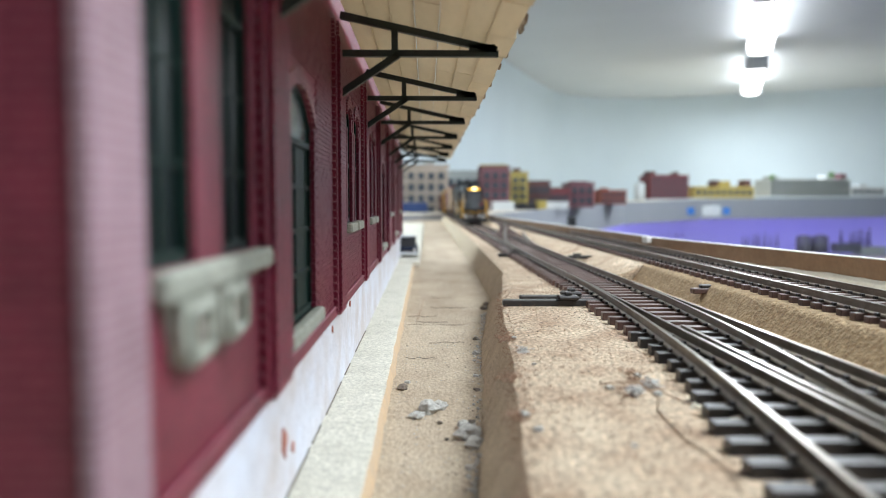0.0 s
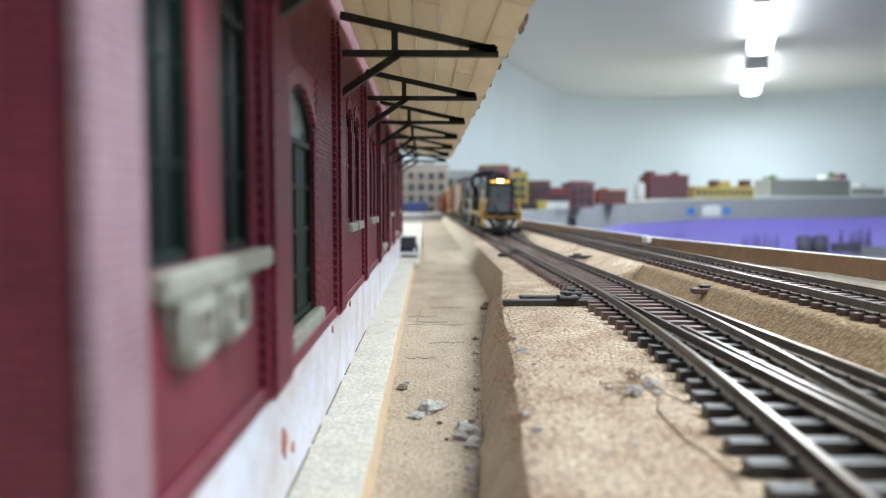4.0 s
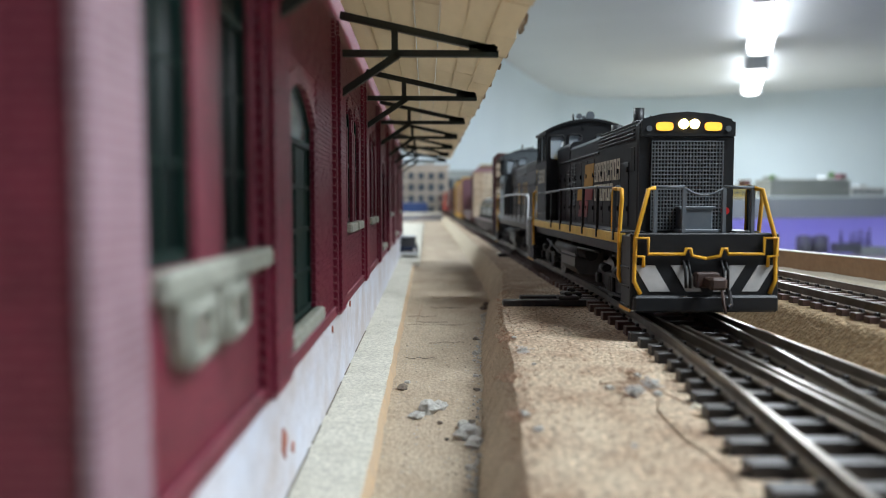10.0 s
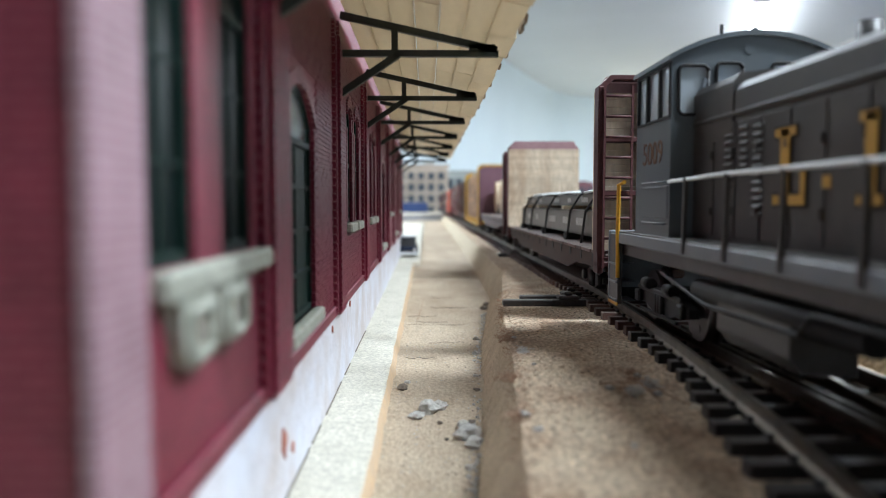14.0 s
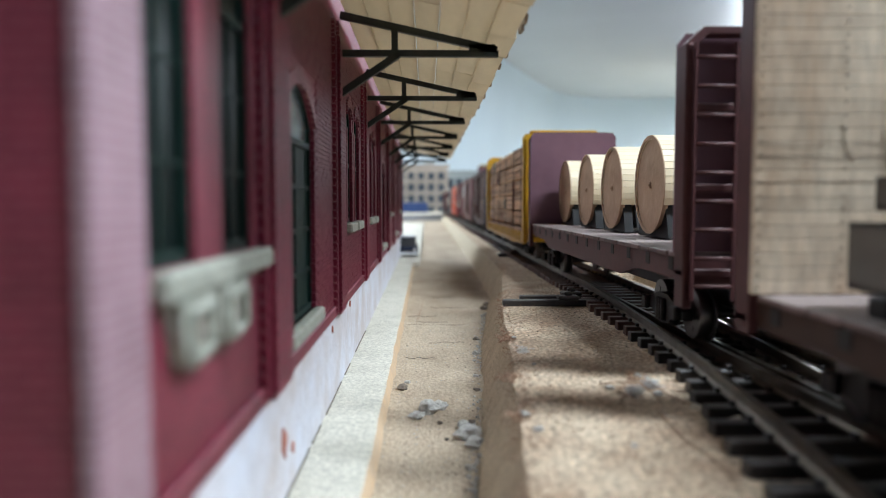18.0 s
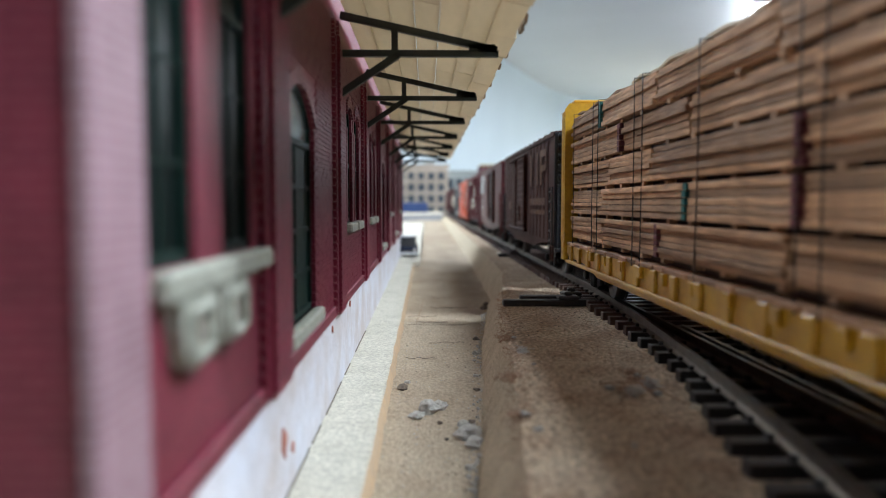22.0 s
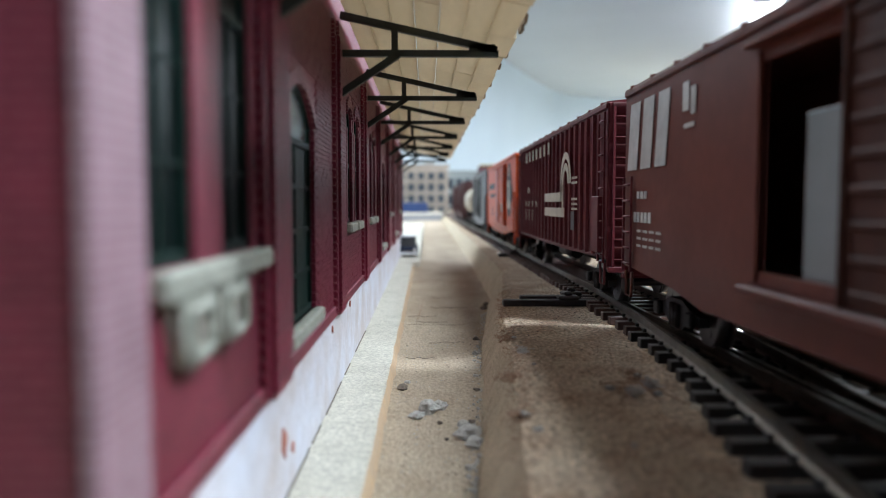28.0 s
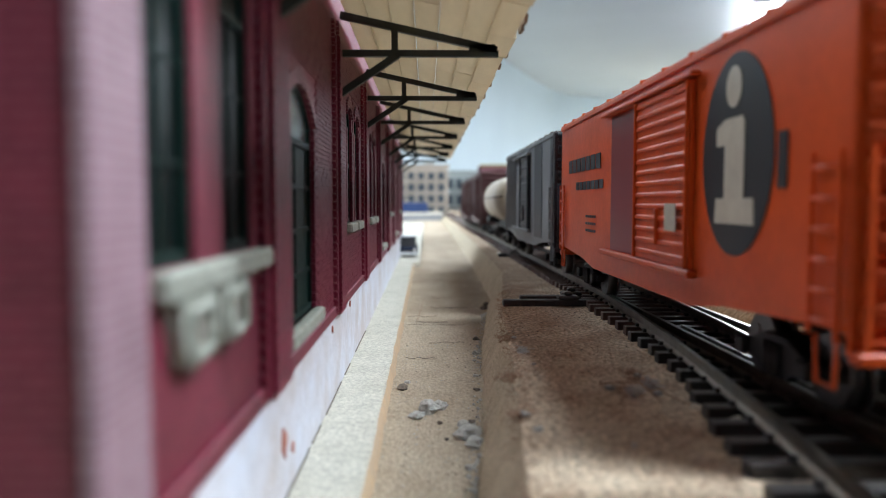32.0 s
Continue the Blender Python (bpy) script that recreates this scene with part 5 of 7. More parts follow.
# ---- flat cars with bulkheads ----
def flat_car(label, ln, m_side, m_deck, z_deck, m_face, m_frame, cap=None, name="bulkhead_flat_car", H=58.9):
    """A flat car with stake pockets and a bulkhead at either end; the inner face of each is boarded."""
    e = thing(name, label, "flat car", group="train cars")
    HW = 17.0
    bm = B()
    box(bm, -HW + 1.2, HW - 1.2, 2, ln - 2, z_deck - 5.5, z_deck - 0.8, 0.3)
    part("underframe", bm, m_side, e)
    for s in (-1, 1):
        bm = B()
        prism(bm, [(1, z_deck - 4.2), (1, z_deck), (ln - 1, z_deck), (ln - 1, z_deck - 4.2), (ln - 34, z_deck - 5.2), (ln - 46, z_deck - 7.6), (46, z_deck - 7.6), (34, z_deck - 5.2)], 0, min(s * (HW - 1.2), s * HW), max(s * (HW - 1.2), s * HW))
        part("side_sill", bm, m_side, e)
        # on brown cars the pockets are near-flush blocks, blackened for the shade inside
        for i in range(13):
            y = 10 + (ln - 20) * i / 12
            bm = B()
            box(bm, s * (HW - 0.5), s * (HW + (0.9 if m_side == "car_yellow" else 0.15)), y - 1.3, y + 1.3, z_deck - 3.4, z_deck - 1.0, 0.1)
            part("stake_pocket", bm, "under" if m_side != "car_yellow" else m_side, e)
    n = 30
    for i in range(n):
        y = 5 + (ln - 10) * i / n
        bm = B()
        box(bm, -HW - 0.35 - 0.25 * (i % 3 == 1), HW + 0.35, y + 0.22, y + (ln - 10) / n - 0.22, z_deck - 0.8, z_deck + 0.1, 0.12)
        part("deck_plank", bm, m_deck, e)
    for y, s in ((0.0, 1), (ln, -1)):
        lap = 3.4 if m_face == "car_yellow" else 4.5
        bm = B()
        w = 18.3
        for x in (-w, -6.2, 6.2, w - 1.6):
            box(bm, x, x + 1.6, min(y, y + s * 4.6), max(y, y + s * 4.6), 8.5 if abs(x) > 10 else z_deck, H - (3.0 if abs(x) > 10 else 0), 0.25)
        for z in (z_deck - 4, 29, 43, H - 1.4):
            q = 3.0 if z > 50 else 0
            box(bm, -w + q, w - q, min(y + s * 0.4, y + s * 4.2), max(y + s * 0.4, y + s * 4.2), z, z + 1.4, 0.2)
        for a in (-1, 1):
            beam(bm, (a * (w - 0.8), y + s * 2.4, H - 3.2), (a * (w - 3.6), y + s * 2.4, H - 0.6), 4.2, 1.4)
            prism(bm, [(a * (w + 0.12), z_deck), (a * (w - 0.7), z_deck), (a * (w - 0.7), H - 3), (a * (w + 0.12), H - 3)], 1, min(y + s * 0.3, y + s * lap), max(y + s * 0.3, y + s * lap))
        fr = part("bulkhead_frame", bm, m_frame, e)
        if cap:
            bm = B()
            box(bm, -w + 3, w - 3, min(y - s * 0.2, y + s * 4.8), max(y - s * 0.2, y + s * 4.8), H - 0.3, H + 0.8, 0.3)
            part("bulkhead_cap", bm, cap, fr)
        yb0, yb1 = y + s * 4.6, y + s * 5.6
        if m_face == "tan_board":
            for k in range(22):
                z0 = z_deck + 0.3 + (H - z_deck - 0.5) * k / 24
                z1 = z_deck + 0.3 + (H - z_deck - 0.5) * (k + 1) / 24 - 0.05
                c = max(0.0, (z1 - (H - 3.4)) * 0.9)
                bm = B()
                box(bm, -w - 0.1 + c, w + 1.8 - c, min(yb0, yb1), max(yb0, yb1), z0, z1, 0.09)
                part("board", bm, m_face, fr)
            bm = B()
            zt = z_deck + 0.3 + (H - z_deck - 0.5) * 22 / 24
            prism(bm, [(-w - 0.1, zt), (w + 1.8, zt), (w - 1.4, H + 0.2), (-w + 3.0, H + 0.2)], 1, min(yb0, yb1), max(yb0, yb1))
            part("top_board", bm, "bulk_plum", fr, "plum coloured top board with cut corners")
            for x in (-w + 0.7, -6, 4, w - 1.2):
                bm = B()
                for k in range(24):
                    z = z_deck + 1.2 + (H - z_deck - 3.5) * k / 23.5
                    cyl(bm, (x, yb1, z), (x, yb1 + s * 0.12, z), 0.16, 5)
                tagged(part("nail_heads", bm, "bulk_rust", fr), kind="stuff")
            rs = random.Random(3)
            for k in range(9):
                bm = B()
                xx, zz, pts = rs.uniform(-12, 12), rs.uniform(z_deck + 6, H - 8), []
                for q in range(6):
                    pts.append((xx + rs.uniform(-0.5, 0.5) + 0.25 * q, yb1 + s * 0.05, zz - 1.0 * q + rs.uniform(-0.3, 0.3)))
                pipe(bm, pts, 0.08, 4)
                part("scrawl", bm, "crayon", fr, "faint scrawled crayon mark")
            for zz in (30.2, 33.4, 35.0):
                bm = B()
                pipe(bm, [(-w + 0.6 + (2 * w - 1) * q / 16, yb1 + s * 0.02, zz + rs.uniform(-0.35, 0.35)) for q in range(17)], 0.06, 4)
                part("split", bm, "crayon", fr, "long crack along the boards")
        else:
            bm = B()
            prism(bm, [(-w, z_deck + 0.2), (-w, H - 2.2), (-w + 1.4, H - 0.4), (w - 1.4, H - 0.4), (w, H - 2.2), (w, z_deck + 0.2)], 1, min(yb0, yb1), max(yb0, yb1))
            part("bulkhead_panel", bm, m_face, fr)
        ladder_end(e, y - s * 0.5, -w + 1.4, -w + 8.6, 10, H - 3, 9, m_frame, 0.38)
    bm = B()
    cyl(bm, (9, -1.2, 30), (9, -0.4, 30), 3.0, 16)
    part("brake_wheel", bm, m_frame, e)
    bm = B()
    box(bm, -4, 4, 8, ln - 8, 6.5, z_deck - 5, 0.4)
    part("center_sill", bm, "under", e)
    coupler(e, 0, -1)
    coupler(e, ln, 1)
    truck(e, 27, 9.5)
    truck(e, ln - 27, 9.5)
    return e


flat_steel = flat_car("brown bulkhead flat car with weathered tan end boards", 212.5, "bulk_rust", "flat_deck", 14.2, "tan_board", "bulk_brown", H=60.4)
flat_logs = flat_car("plum brown bulkhead flat car carrying wooden drums", 193, "bulk_brown", "flat_deck", 18.0, "purple_board", "bulk_brown", H=57.6)

steel_load = thing("steel_beam_load", "dark steel beams strapped in two tiers on dunnage", "steel beams")


def i_beam(parent, x, y0, y1, z, h, w):
    bm = B()
    t = 0.55
    box(bm, x - w / 2, x + w / 2, y0, y1, z, z + t)
    box(bm, x - w / 2, x + w / 2, y0, y1, z + h - t, z + h)
    box(bm, x - 0.3, x + 0.3, y0, y1, z + t, z + h - t)
    return part("steel_beam", bm, "steel_beam", parent)


for x in (-9.6, -3.2, 3.2, 9.6):
    i_beam(steel_load, x, 14, 194, 16.8, 8.0, 6.0)
for x in (-7.0, -0.6, 5.8):
    i_beam(steel_load, x, 22, 193.5, 26.2, 4.0, 5.6)
for y in (20, 68, 118, 162, 186):
    bm = B()
    box(bm, -14, 14, y - 1.6, y + 1.6, 14.3, 16.8, 0.2)
    part("dunnage", bm, "under", steel_load)
for y in (30, 80, 140, 184):
    bm = B()
    box(bm, -12.5, 12.5, y - 2, y + 2, 24.8, 26.2, 0.2)
    part("wood_block", bm, "wood_cream", steel_load, "pale wooden spacer block")
for y in (36, 60, 108, 150, 176):
    bm = B()
    pipe(bm, [(-13.6, y + 6, 14.4), (-13.2, y + 2, 24.4), (-10.6, y - 2, 30.0), (-6, y - 4, 30.9), (0, y - 5, 31.2), (9, y - 4, 30.4), (13, y, 24.4), (13.4, y + 2, 14.4)], 0.42, 6)
    part("strap", bm, "strap", steel_load)
    # white bar along the top of the strap, a glint put in as colour
    bm = B()
    pipe(bm, [(-9.4, y - 2.6, 30.5), (-6, y - 4.2, 31.35), (-1, y - 5.2, 31.65)], 0.5, 6)
    part("strap_glint", bm, "rail_white", steel_load, "pale bar painting a glint on the strap")
for y, ln in ((42, 14), (70, 9), (94, 16), (138, 8), (160, 12)):
    marks(steel_load, -12.62, [(y + 2.2 * i, y + 2.2 * i + 1.5, 19.8, 22.2) for i in range(int(ln / 2.2))], "white_mark", "chalk_mark")
    marks(steel_load, -9.82, [(y + 8 + 2.0 * i, y + 8 + 2.0 * i + 1.4, 27.4, 29.0) for i in range(int(ln / 2.6))], "white_mark", "chalk_mark")
bm = B()
box(bm, -12.6, -12.2, 14, 194, 17.0, 24.6)
part("web_plate", bm, "steel_beam", steel_load)
bm = B()
box(bm, -9.8, -9.5, 22, 193.5, 26.4, 30.0)
part("web_plate", bm, "steel_beam", steel_load)


def drum(label):
    """A staved wooden drum lying across the car, in a black cradle."""
    e = thing("wooden_drum", label, "wooden drum", group="drums on the flat car")
    r, x0, x1, zc = 12.6, -6.0, 14.0, 13.3
    n = 44
    for i in range(n):
        a, b = 2 * math.pi * (i + 0.03) / n, 2 * math.pi * (i + 0.97) / n
        if math.sin((a + b) / 2) < -0.45:
            continue
        bm = B()
        prism(bm, [(r * math.cos(a), zc + r * math.sin(a)), (r * math.cos(b), zc + r * math.sin(b)), ((r - 1.1) * math.cos(b), zc + (r - 1.1) * math.sin(b)), ((r - 1.1) * math.cos(a), zc + (r - 1.1) * math.sin(a))], 0, x0, x1)
        part("stave", bm, "wood_cream", e)
    for s in (-1, 1):
        xe = x0 if s < 0 else x1
        bm = B()
        cyl(bm, (xe - s * 0.2, 0, zc), (xe - s * 1.4, 0, zc), r - 0.7, 36)
        for k in range(26):
            a = 2 * math.pi * k / 26
            b = a + 2 * math.pi / 26
            prism(bm, [(r * math.cos(a), zc + r * math.sin(a)), (r * math.cos(b), zc + r * math.sin(b)), ((r - 0.9) * math.cos(b), zc + (r - 0.9) * math.sin(b)), ((r - 0.9) * math.cos(a), zc + (r - 0.9) * math.sin(a))], 0, min(xe - 0.05 * s, xe + 0.25 * s), max(xe - 0.05 * s, xe + 0.25 * s))
        part("end_disc", weld(bm), "wood_end", e, "tan wooden end disc with a raised rim")
        bm = B()
        cyl(bm, (xe - s * 0.3, 0, zc), (xe + s * 0.12, 0, zc), 0.9, 10)
        cyl(bm, (xe + s * 0.05, 0, zc), (xe + s * 0.35, 0, zc), 0.4, 8)
        part("hub", bm, "wood_end", e)
    for x in (-5.0, 9.0):
        bm = B()
        prism(bm, [(-12.6, 0), (-9.8, 8.4), (-9.0, 8.4), (-7.0, 3.2), (0, 1.0), (7.0, 3.2), (9.0, 8.4), (9.8, 8.4), (12.6, 0)], 0, x, x + 2.5)
        part("cradle", bm, "under", e, "black plastic cradle")
    bm = B()
    box(bm, -3, 9.5, -8.8, 8.8, 0, 0.5, 0.2)
    part("cradle_base", bm, "under", e)
    return e


drums = [drum("pale staved wooden drum lying in a black cradle")]
for i in range(4):
    drums.append(copy_thing(drums[0], pose(0, 0, 0)))

# ---- lumber car ----
lumber_car = flat_car("yellow bulkhead lumber car with ladders on its ends", 204, "car_yellow", "lumber", 14.4, "car_yellow", "car_yellow", "car_yellow", "lumber_car", H=59.6)
for s in (-1, 1):
    for i in range(16):
        bm = B()
        y = 12 + 180 * i / 15
        box(bm, s * 16.8, s * 17.7, y - 1.6, y + 1.6, 8.8, 13.6, 0.3)
        part("side_bracket", bm, "car_yellow", lumber_car)
lumber_load = thing("lumber_load", "sawn lumber stacked in strapped bundles, brown and dry", "lumber")
# solid core in a near-black brown, painting the shade between the boards
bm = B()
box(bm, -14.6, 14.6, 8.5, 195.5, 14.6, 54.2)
part("stack_core", bm, "lumber_gap_shade", lumber_load)
meshes = {}
rl = random.Random(5)
for tier in range(5):
    z = 16.2 + 7.75 * tier
    bounds = [6.4]
    for f in (0.24, 0.5, 0.74):
        bounds.append(6.4 + 191.4 * (f + rl.uniform(-0.06, 0.06)))
    bounds.append(197.8)
    for a, b in zip(bounds, bounds[1:]):
        n_layer = rl.choice((5, 6, 7))
        pitch = 6.85 / n_layer
        shift = rl.uniform(-0.35, 0.35)
        for layer in range(n_layer):
            ya, yb = a + rl.uniform(0.1, 0.9), b - rl.uniform(0.1, 0.9)
            if a < 8:
                ya += rl.choice((0.0, 0.0, 0.5, 1.2))
            if b > 196:
                yb -= rl.choice((0.0, 0.4, 1.0, 1.8))
            ln = round(yb - ya)
            w = 16.2 + rl.choice((0, 0.2, 0.4, 0.6, 0.8))
            key = (ln, w, n_layer)
            if key not in meshes:
                bm = B()
                box(bm, -w, w, 0, ln, 0, pitch - 0.11, 0.08)
                meshes[key] = mesh_of("board", bm, "lumber")
            share("board", meshes[key], lumber_load, pose(shift / 1000, ya / 1000, (z + layer * pitch) / 1000, rx=rl.uniform(-0.12, 0.12)))
        mcol = rl.choice(("teal", "maroon_end", None, None, None))
        if mcol and a > 20:
            for layer in range(n_layer):
                bm = B()
                box(bm, -17.15, -12, a - 0.1 - rl.random(), a + 1.4, z + layer * pitch + 0.05, z + (layer + 0.88) * pitch)
                part("painted_end", bm, mcol, lumber_load)
    for y in [12 + 15.5 * i for i in range(12)]:
        bm = B()
        y += rl.uniform(-2, 2)
        box(bm, -16.1 - rl.uniform(0, 0.6), 16.1, y - 0.9, y + 0.9, z - 0.9, z - 0.04)
        part("sticker", bm, "lumber", lumber_load)
# thin warped sheets lie on top
for ya, yb, w, m in ((9, 70, 15.2, "lumber"), (66, 132, 15.6, "wood_cream"), (128, 195, 15.0, "lumber")):
    bm = B()
    n = 10
    top = [(ya + (yb - ya) * i / n, 55.2 + 0.5 * math.sin(1.9 * i + ya)) for i in range(n + 1)]
    prism(bm, top + [(y, z - 0.5) for y, z in top[::-1]], 0, -w, w)
    part("top_sheet", bm, m, lumber_load, "warped thin sheet on top of the stack")
for y in (13, 19, 46, 52, 86, 118, 124, 158, 164, 190):
    bm = B()
    pipe(bm, [(-17.3, y, 13), (-17.2, y + rl.uniform(-0.5, 0.5), 34), (-17.2, y + rl.uniform(-0.3, 0.3), 54.6), (0, y, 55.75), (17.2, y, 54.6), (17.4, y, 13)], 0.13, 5)
    part("strap", bm, "strap", lumber_load)
# the yellow sill has a flange along its foot
for s in (-1, 1):
    bm = B()
    box(bm, s * 16.6, s * 18.0, 6, 198, 7.9, 8.9, 0.2)
    part("sill_flange", bm, "car_yellow", lumber_car)


# ---- boxcars ----
def boxcar(label, ln, body, end, roof, ribs=(), door=None, open_door=None, rib_depth=0.9, end_ribs=11, end_ladder=True, ladder_m=None, top=52.4, drop=3.6):
    """A boxcar: hollow body, peaked ribbed roof, corrugated ends, ladders, doors on their tracks, sills."""
    e = thing("boxcar", label, "boxcar", group="train cars")
    HW, Z0 = 16.9, 12.6
    P = lambda n, bm, m, lab="": part(n, bm, m, e, lab)
    for s in (-1, 1):
        bm = B()
        x0, x1 = (s * HW, s * (HW - 0.9)) if s < 0 else (s * (HW - 0.9), s * HW)
        holed_x(bm, x0, x1, 0.6, ln - 0.6, Z0, top, [(open_door[0], open_door[1], 17.5, 46.5)] if open_door else [])
        P("side_wall", weld(bm), body)
        bm = B()
        prism(bm, [(6, Z0), (ln - 6, Z0), (ln - 34, Z0 - drop * 0.45), (ln - 48, Z0 - drop), (48, Z0 - drop), (34, Z0 - drop * 0.45)], 0, min(s * (HW - 0.8), s * HW) - 0.02, max(s * (HW - 0.8), s * HW) + 0.02)
        P("side_sill", bm, body)
        for y in ribs:
            bm = B()
            prism(bm, [(s * HW, y - 0.9), (s * (HW + rib_depth), y - 0.5), (s * (HW + rib_depth), y + 0.5), (s * HW, y + 0.9)], 2, Z0 + 0.6, top - 1.4)
            P("side_post", bm, body)
        bm = B()
        box(bm, s * (HW - 0.2), s * (HW + 0.5), 0.5, ln - 0.5, top - 1.2, top + 0.2, 0.2)
        P("eave_rail", bm, body)
        if door:
            ya, yb, nr, m = door
            bm = B()
            box(bm, s * HW, s * (HW + 1.0), ya, yb, 15.5, 48.4, 0.2)
            d = P("sliding_door", bm, m, "ribbed sliding door")
            for k in range(nr):
                z = 17.2 + 30.0 * k / (nr - 1)
                bm = B()
                box(bm, s * (HW + 0.9), s * (HW + 1.35), ya + 1.2, yb - 1.2, z - 0.5, z + 0.5, 0.22)
                part("door_rib", bm, m, d)
            for y in (ya + 0.3, yb - 1.0):
                bm = B()
                box(bm, s * (HW + 0.9), s * (HW + 1.7), y, y + 0.7, 15.5, 48.4, 0.2)
                part("door_stile", bm, m, d)
            bm = B()
            box(bm, s * (HW + 1.0), s * (HW + 1.9), (ya + yb) / 2 - 0.4, (ya + yb) / 2 + 0.4, 19, 26, 0.2)
            part("door_handle", bm, m, d)
            far_y = open_door[1] if open_door else yb + (yb - ya) * 0.8
            for z, h in ((14.2, 1.2), (48.6, 0.9)):
                bm = B()
                box(bm, s * HW, s * (HW + 1.9), min(ya, far_y) - 2, max(yb, far_y) + 3, z, z + h, 0.2)
                P("door_track", bm, body)
        if open_door:
            for y in (open_door[0] - 1.2, open_door[1]):
                bm = B()
                box(bm, s * (HW - 0.9), s * (HW + 0.5), y, y + 1.4, 16, 48, 0.2)
                P("door_post", bm, body)
    for y, s in ((0.0, -1), (ln, 1)):
        bm = B()
        box(bm, -HW, HW, min(y, y - s * 0.8), max(y, y - s * 0.8), Z0 - 2.5, top + 0.3, 0.3)
        prism(bm, [(-HW, top), (0, top + 2.2), (HW, top)], 1, min(y, y - s * 0.8), max(y, y - s * 0.8))
        w = P("end_wall", bm, end)
        for k in range(end_ribs):
            z = Z0 + 1.5 + (top - Z0 - 3) * k / (end_ribs - 1)
            bm = B()
            n = 7
            rr = 0.36 * (top - Z0) / end_ribs
            prism(bm, [(y + s * 1.15 * math.sin(math.pi * i / n), z - rr * math.cos(math.pi * i / n)) for i in range(n + 1)], 0, -HW + 1.2, HW - 1.2)
            for f in bm.faces:
                f.smooth = True
            part("end_rib", bm, end, w)
        if end_ladder:
            ladder_end(e, y + s * 1.6, -HW + 1.2, -HW + 7.2, 10, 33 if end_ladder == 1 else top - 1, 6 if end_ladder == 1 else 8, ladder_m or end, 0.34)
        bm = B()
        box(bm, -HW, HW, min(y, y + s * 2.2), max(y, y + s * 2.2), Z0 - 3.2, Z0 - 1.8, 0.2)
        P("end_sill", bm, end)
        coupler(e, y, s)
        for sx in (-1, 1):
            yy = y - s * 4.5
            bm = B()
            pipe(bm, [(sx * HW, yy - 2.4, Z0 - 1), (sx * HW, yy - 2.0, 6.0), (sx * HW, yy + 2.0, 6.0), (sx * HW, yy + 2.4, Z0 - 1)], 0.35, 5)
            P("sill_step", bm, body)
            ladder_side(e, sx * (HW + 0.6), yy - 3, yy + 3, Z0 - 1, 33 if end_ladder == 1 else top - 2, 6 if end_ladder == 1 else 9, ladder_m or body)
    bm = B()
    prism(bm, [(-HW - 0.3, top), (0, top + 2.0), (HW + 0.3, top), (HW + 0.3, top + 0.5), (0, top + 2.6), (-HW - 0.3, top + 0.5)], 1, 0.3, ln - 0.3)
    r = P("roof", bm, roof)
    for i in range(12):
        y = 6 + (ln - 12) * i / 11
        bm = B()
        prism(bm, [(-HW - 0.6, top - 0.1), (0, top + 2.5), (HW + 0.6, top - 0.1), (HW + 0.6, top + 0.8), (0, top + 3.2), (-HW - 0.6, top + 0.8)], 1, y - 0.5, y + 0.5)
        part("roof_rib", bm, roof, r)
    bm = B()
    cyl(bm, (8, -2.4, 36), (8, -1.6, 36), 3.2, 16)
    P("brake_wheel", bm, end)
    bm = B()
    box(bm, -HW + 1, HW - 1, 1, ln - 1, Z0, Z0 + 1.2)
    P("car_floor", bm, "bulk_rust")
    bm = B()
    box(bm, -4, 4, 8, ln - 8, 7.5, Z0, 0.3)
    P("center_sill", bm, "under")
    bm = B()
    cyl(bm, (-9, ln * 0.42, 9.5), (-9, ln * 0.56, 9.5), 2.2, 10)
    pipe(bm, [(-6, ln * 0.3, 8.5), (-6, ln * 0.7, 8.5)], 0.35, 5)
    P("brake_gear", bm, "under")
    truck(e, 25, 9.5)
    truck(e, ln - 25, 9.5)
    return e


XB = -17.0
car_np = boxcar("dark brown boxcar with black corrugated ends and worn gold lettering", 167, "np_brown", "np_black", "np_brown", ribs=[14 + 9.2 * i for i in range(6)] + [110 + 9.2 * i for i in range(6)], door=(72, 103, 12, "np_brown"), rib_depth=0.25, end_ribs=11, ladder_m="np_black")
marks(car_np, XB - 0.35, [(27.0, 30.4, 34.4, 48), (17.6, 27.0, 45.4, 48), (17.6, 27.0, 39.6, 42.0), (15.4, 18.2, 40.4, 47.4), (54.2, 57.6, 34.4, 48), (36.4, 39.8, 34.4, 48)], "worn_gold", "emblem")
marks(car_np, XB - 0.35, [(19 + 4.0 * i, 22 + 4.0 * i, 26.2, 29.2) for i in range(10)] + [(19 + 3.2 * i, 21.2 + 3.2 * i, 22.6, 24.4) for i in range(12)], "worn_gold")
marks(car_np, XB - 0.35, [(128, 130, 24, 28), (131, 133, 24, 28), (134, 136, 24, 28)], "worn_gold")
car_scl = boxcar("red-brown boxcar with its sliding door half open", 169, "scl_brown", "cr_brown", "scl_brown", door=(46, 78, 9, "np_brown"), open_door=(78, 100), end_ribs=9, ladder_m="cr_brown")
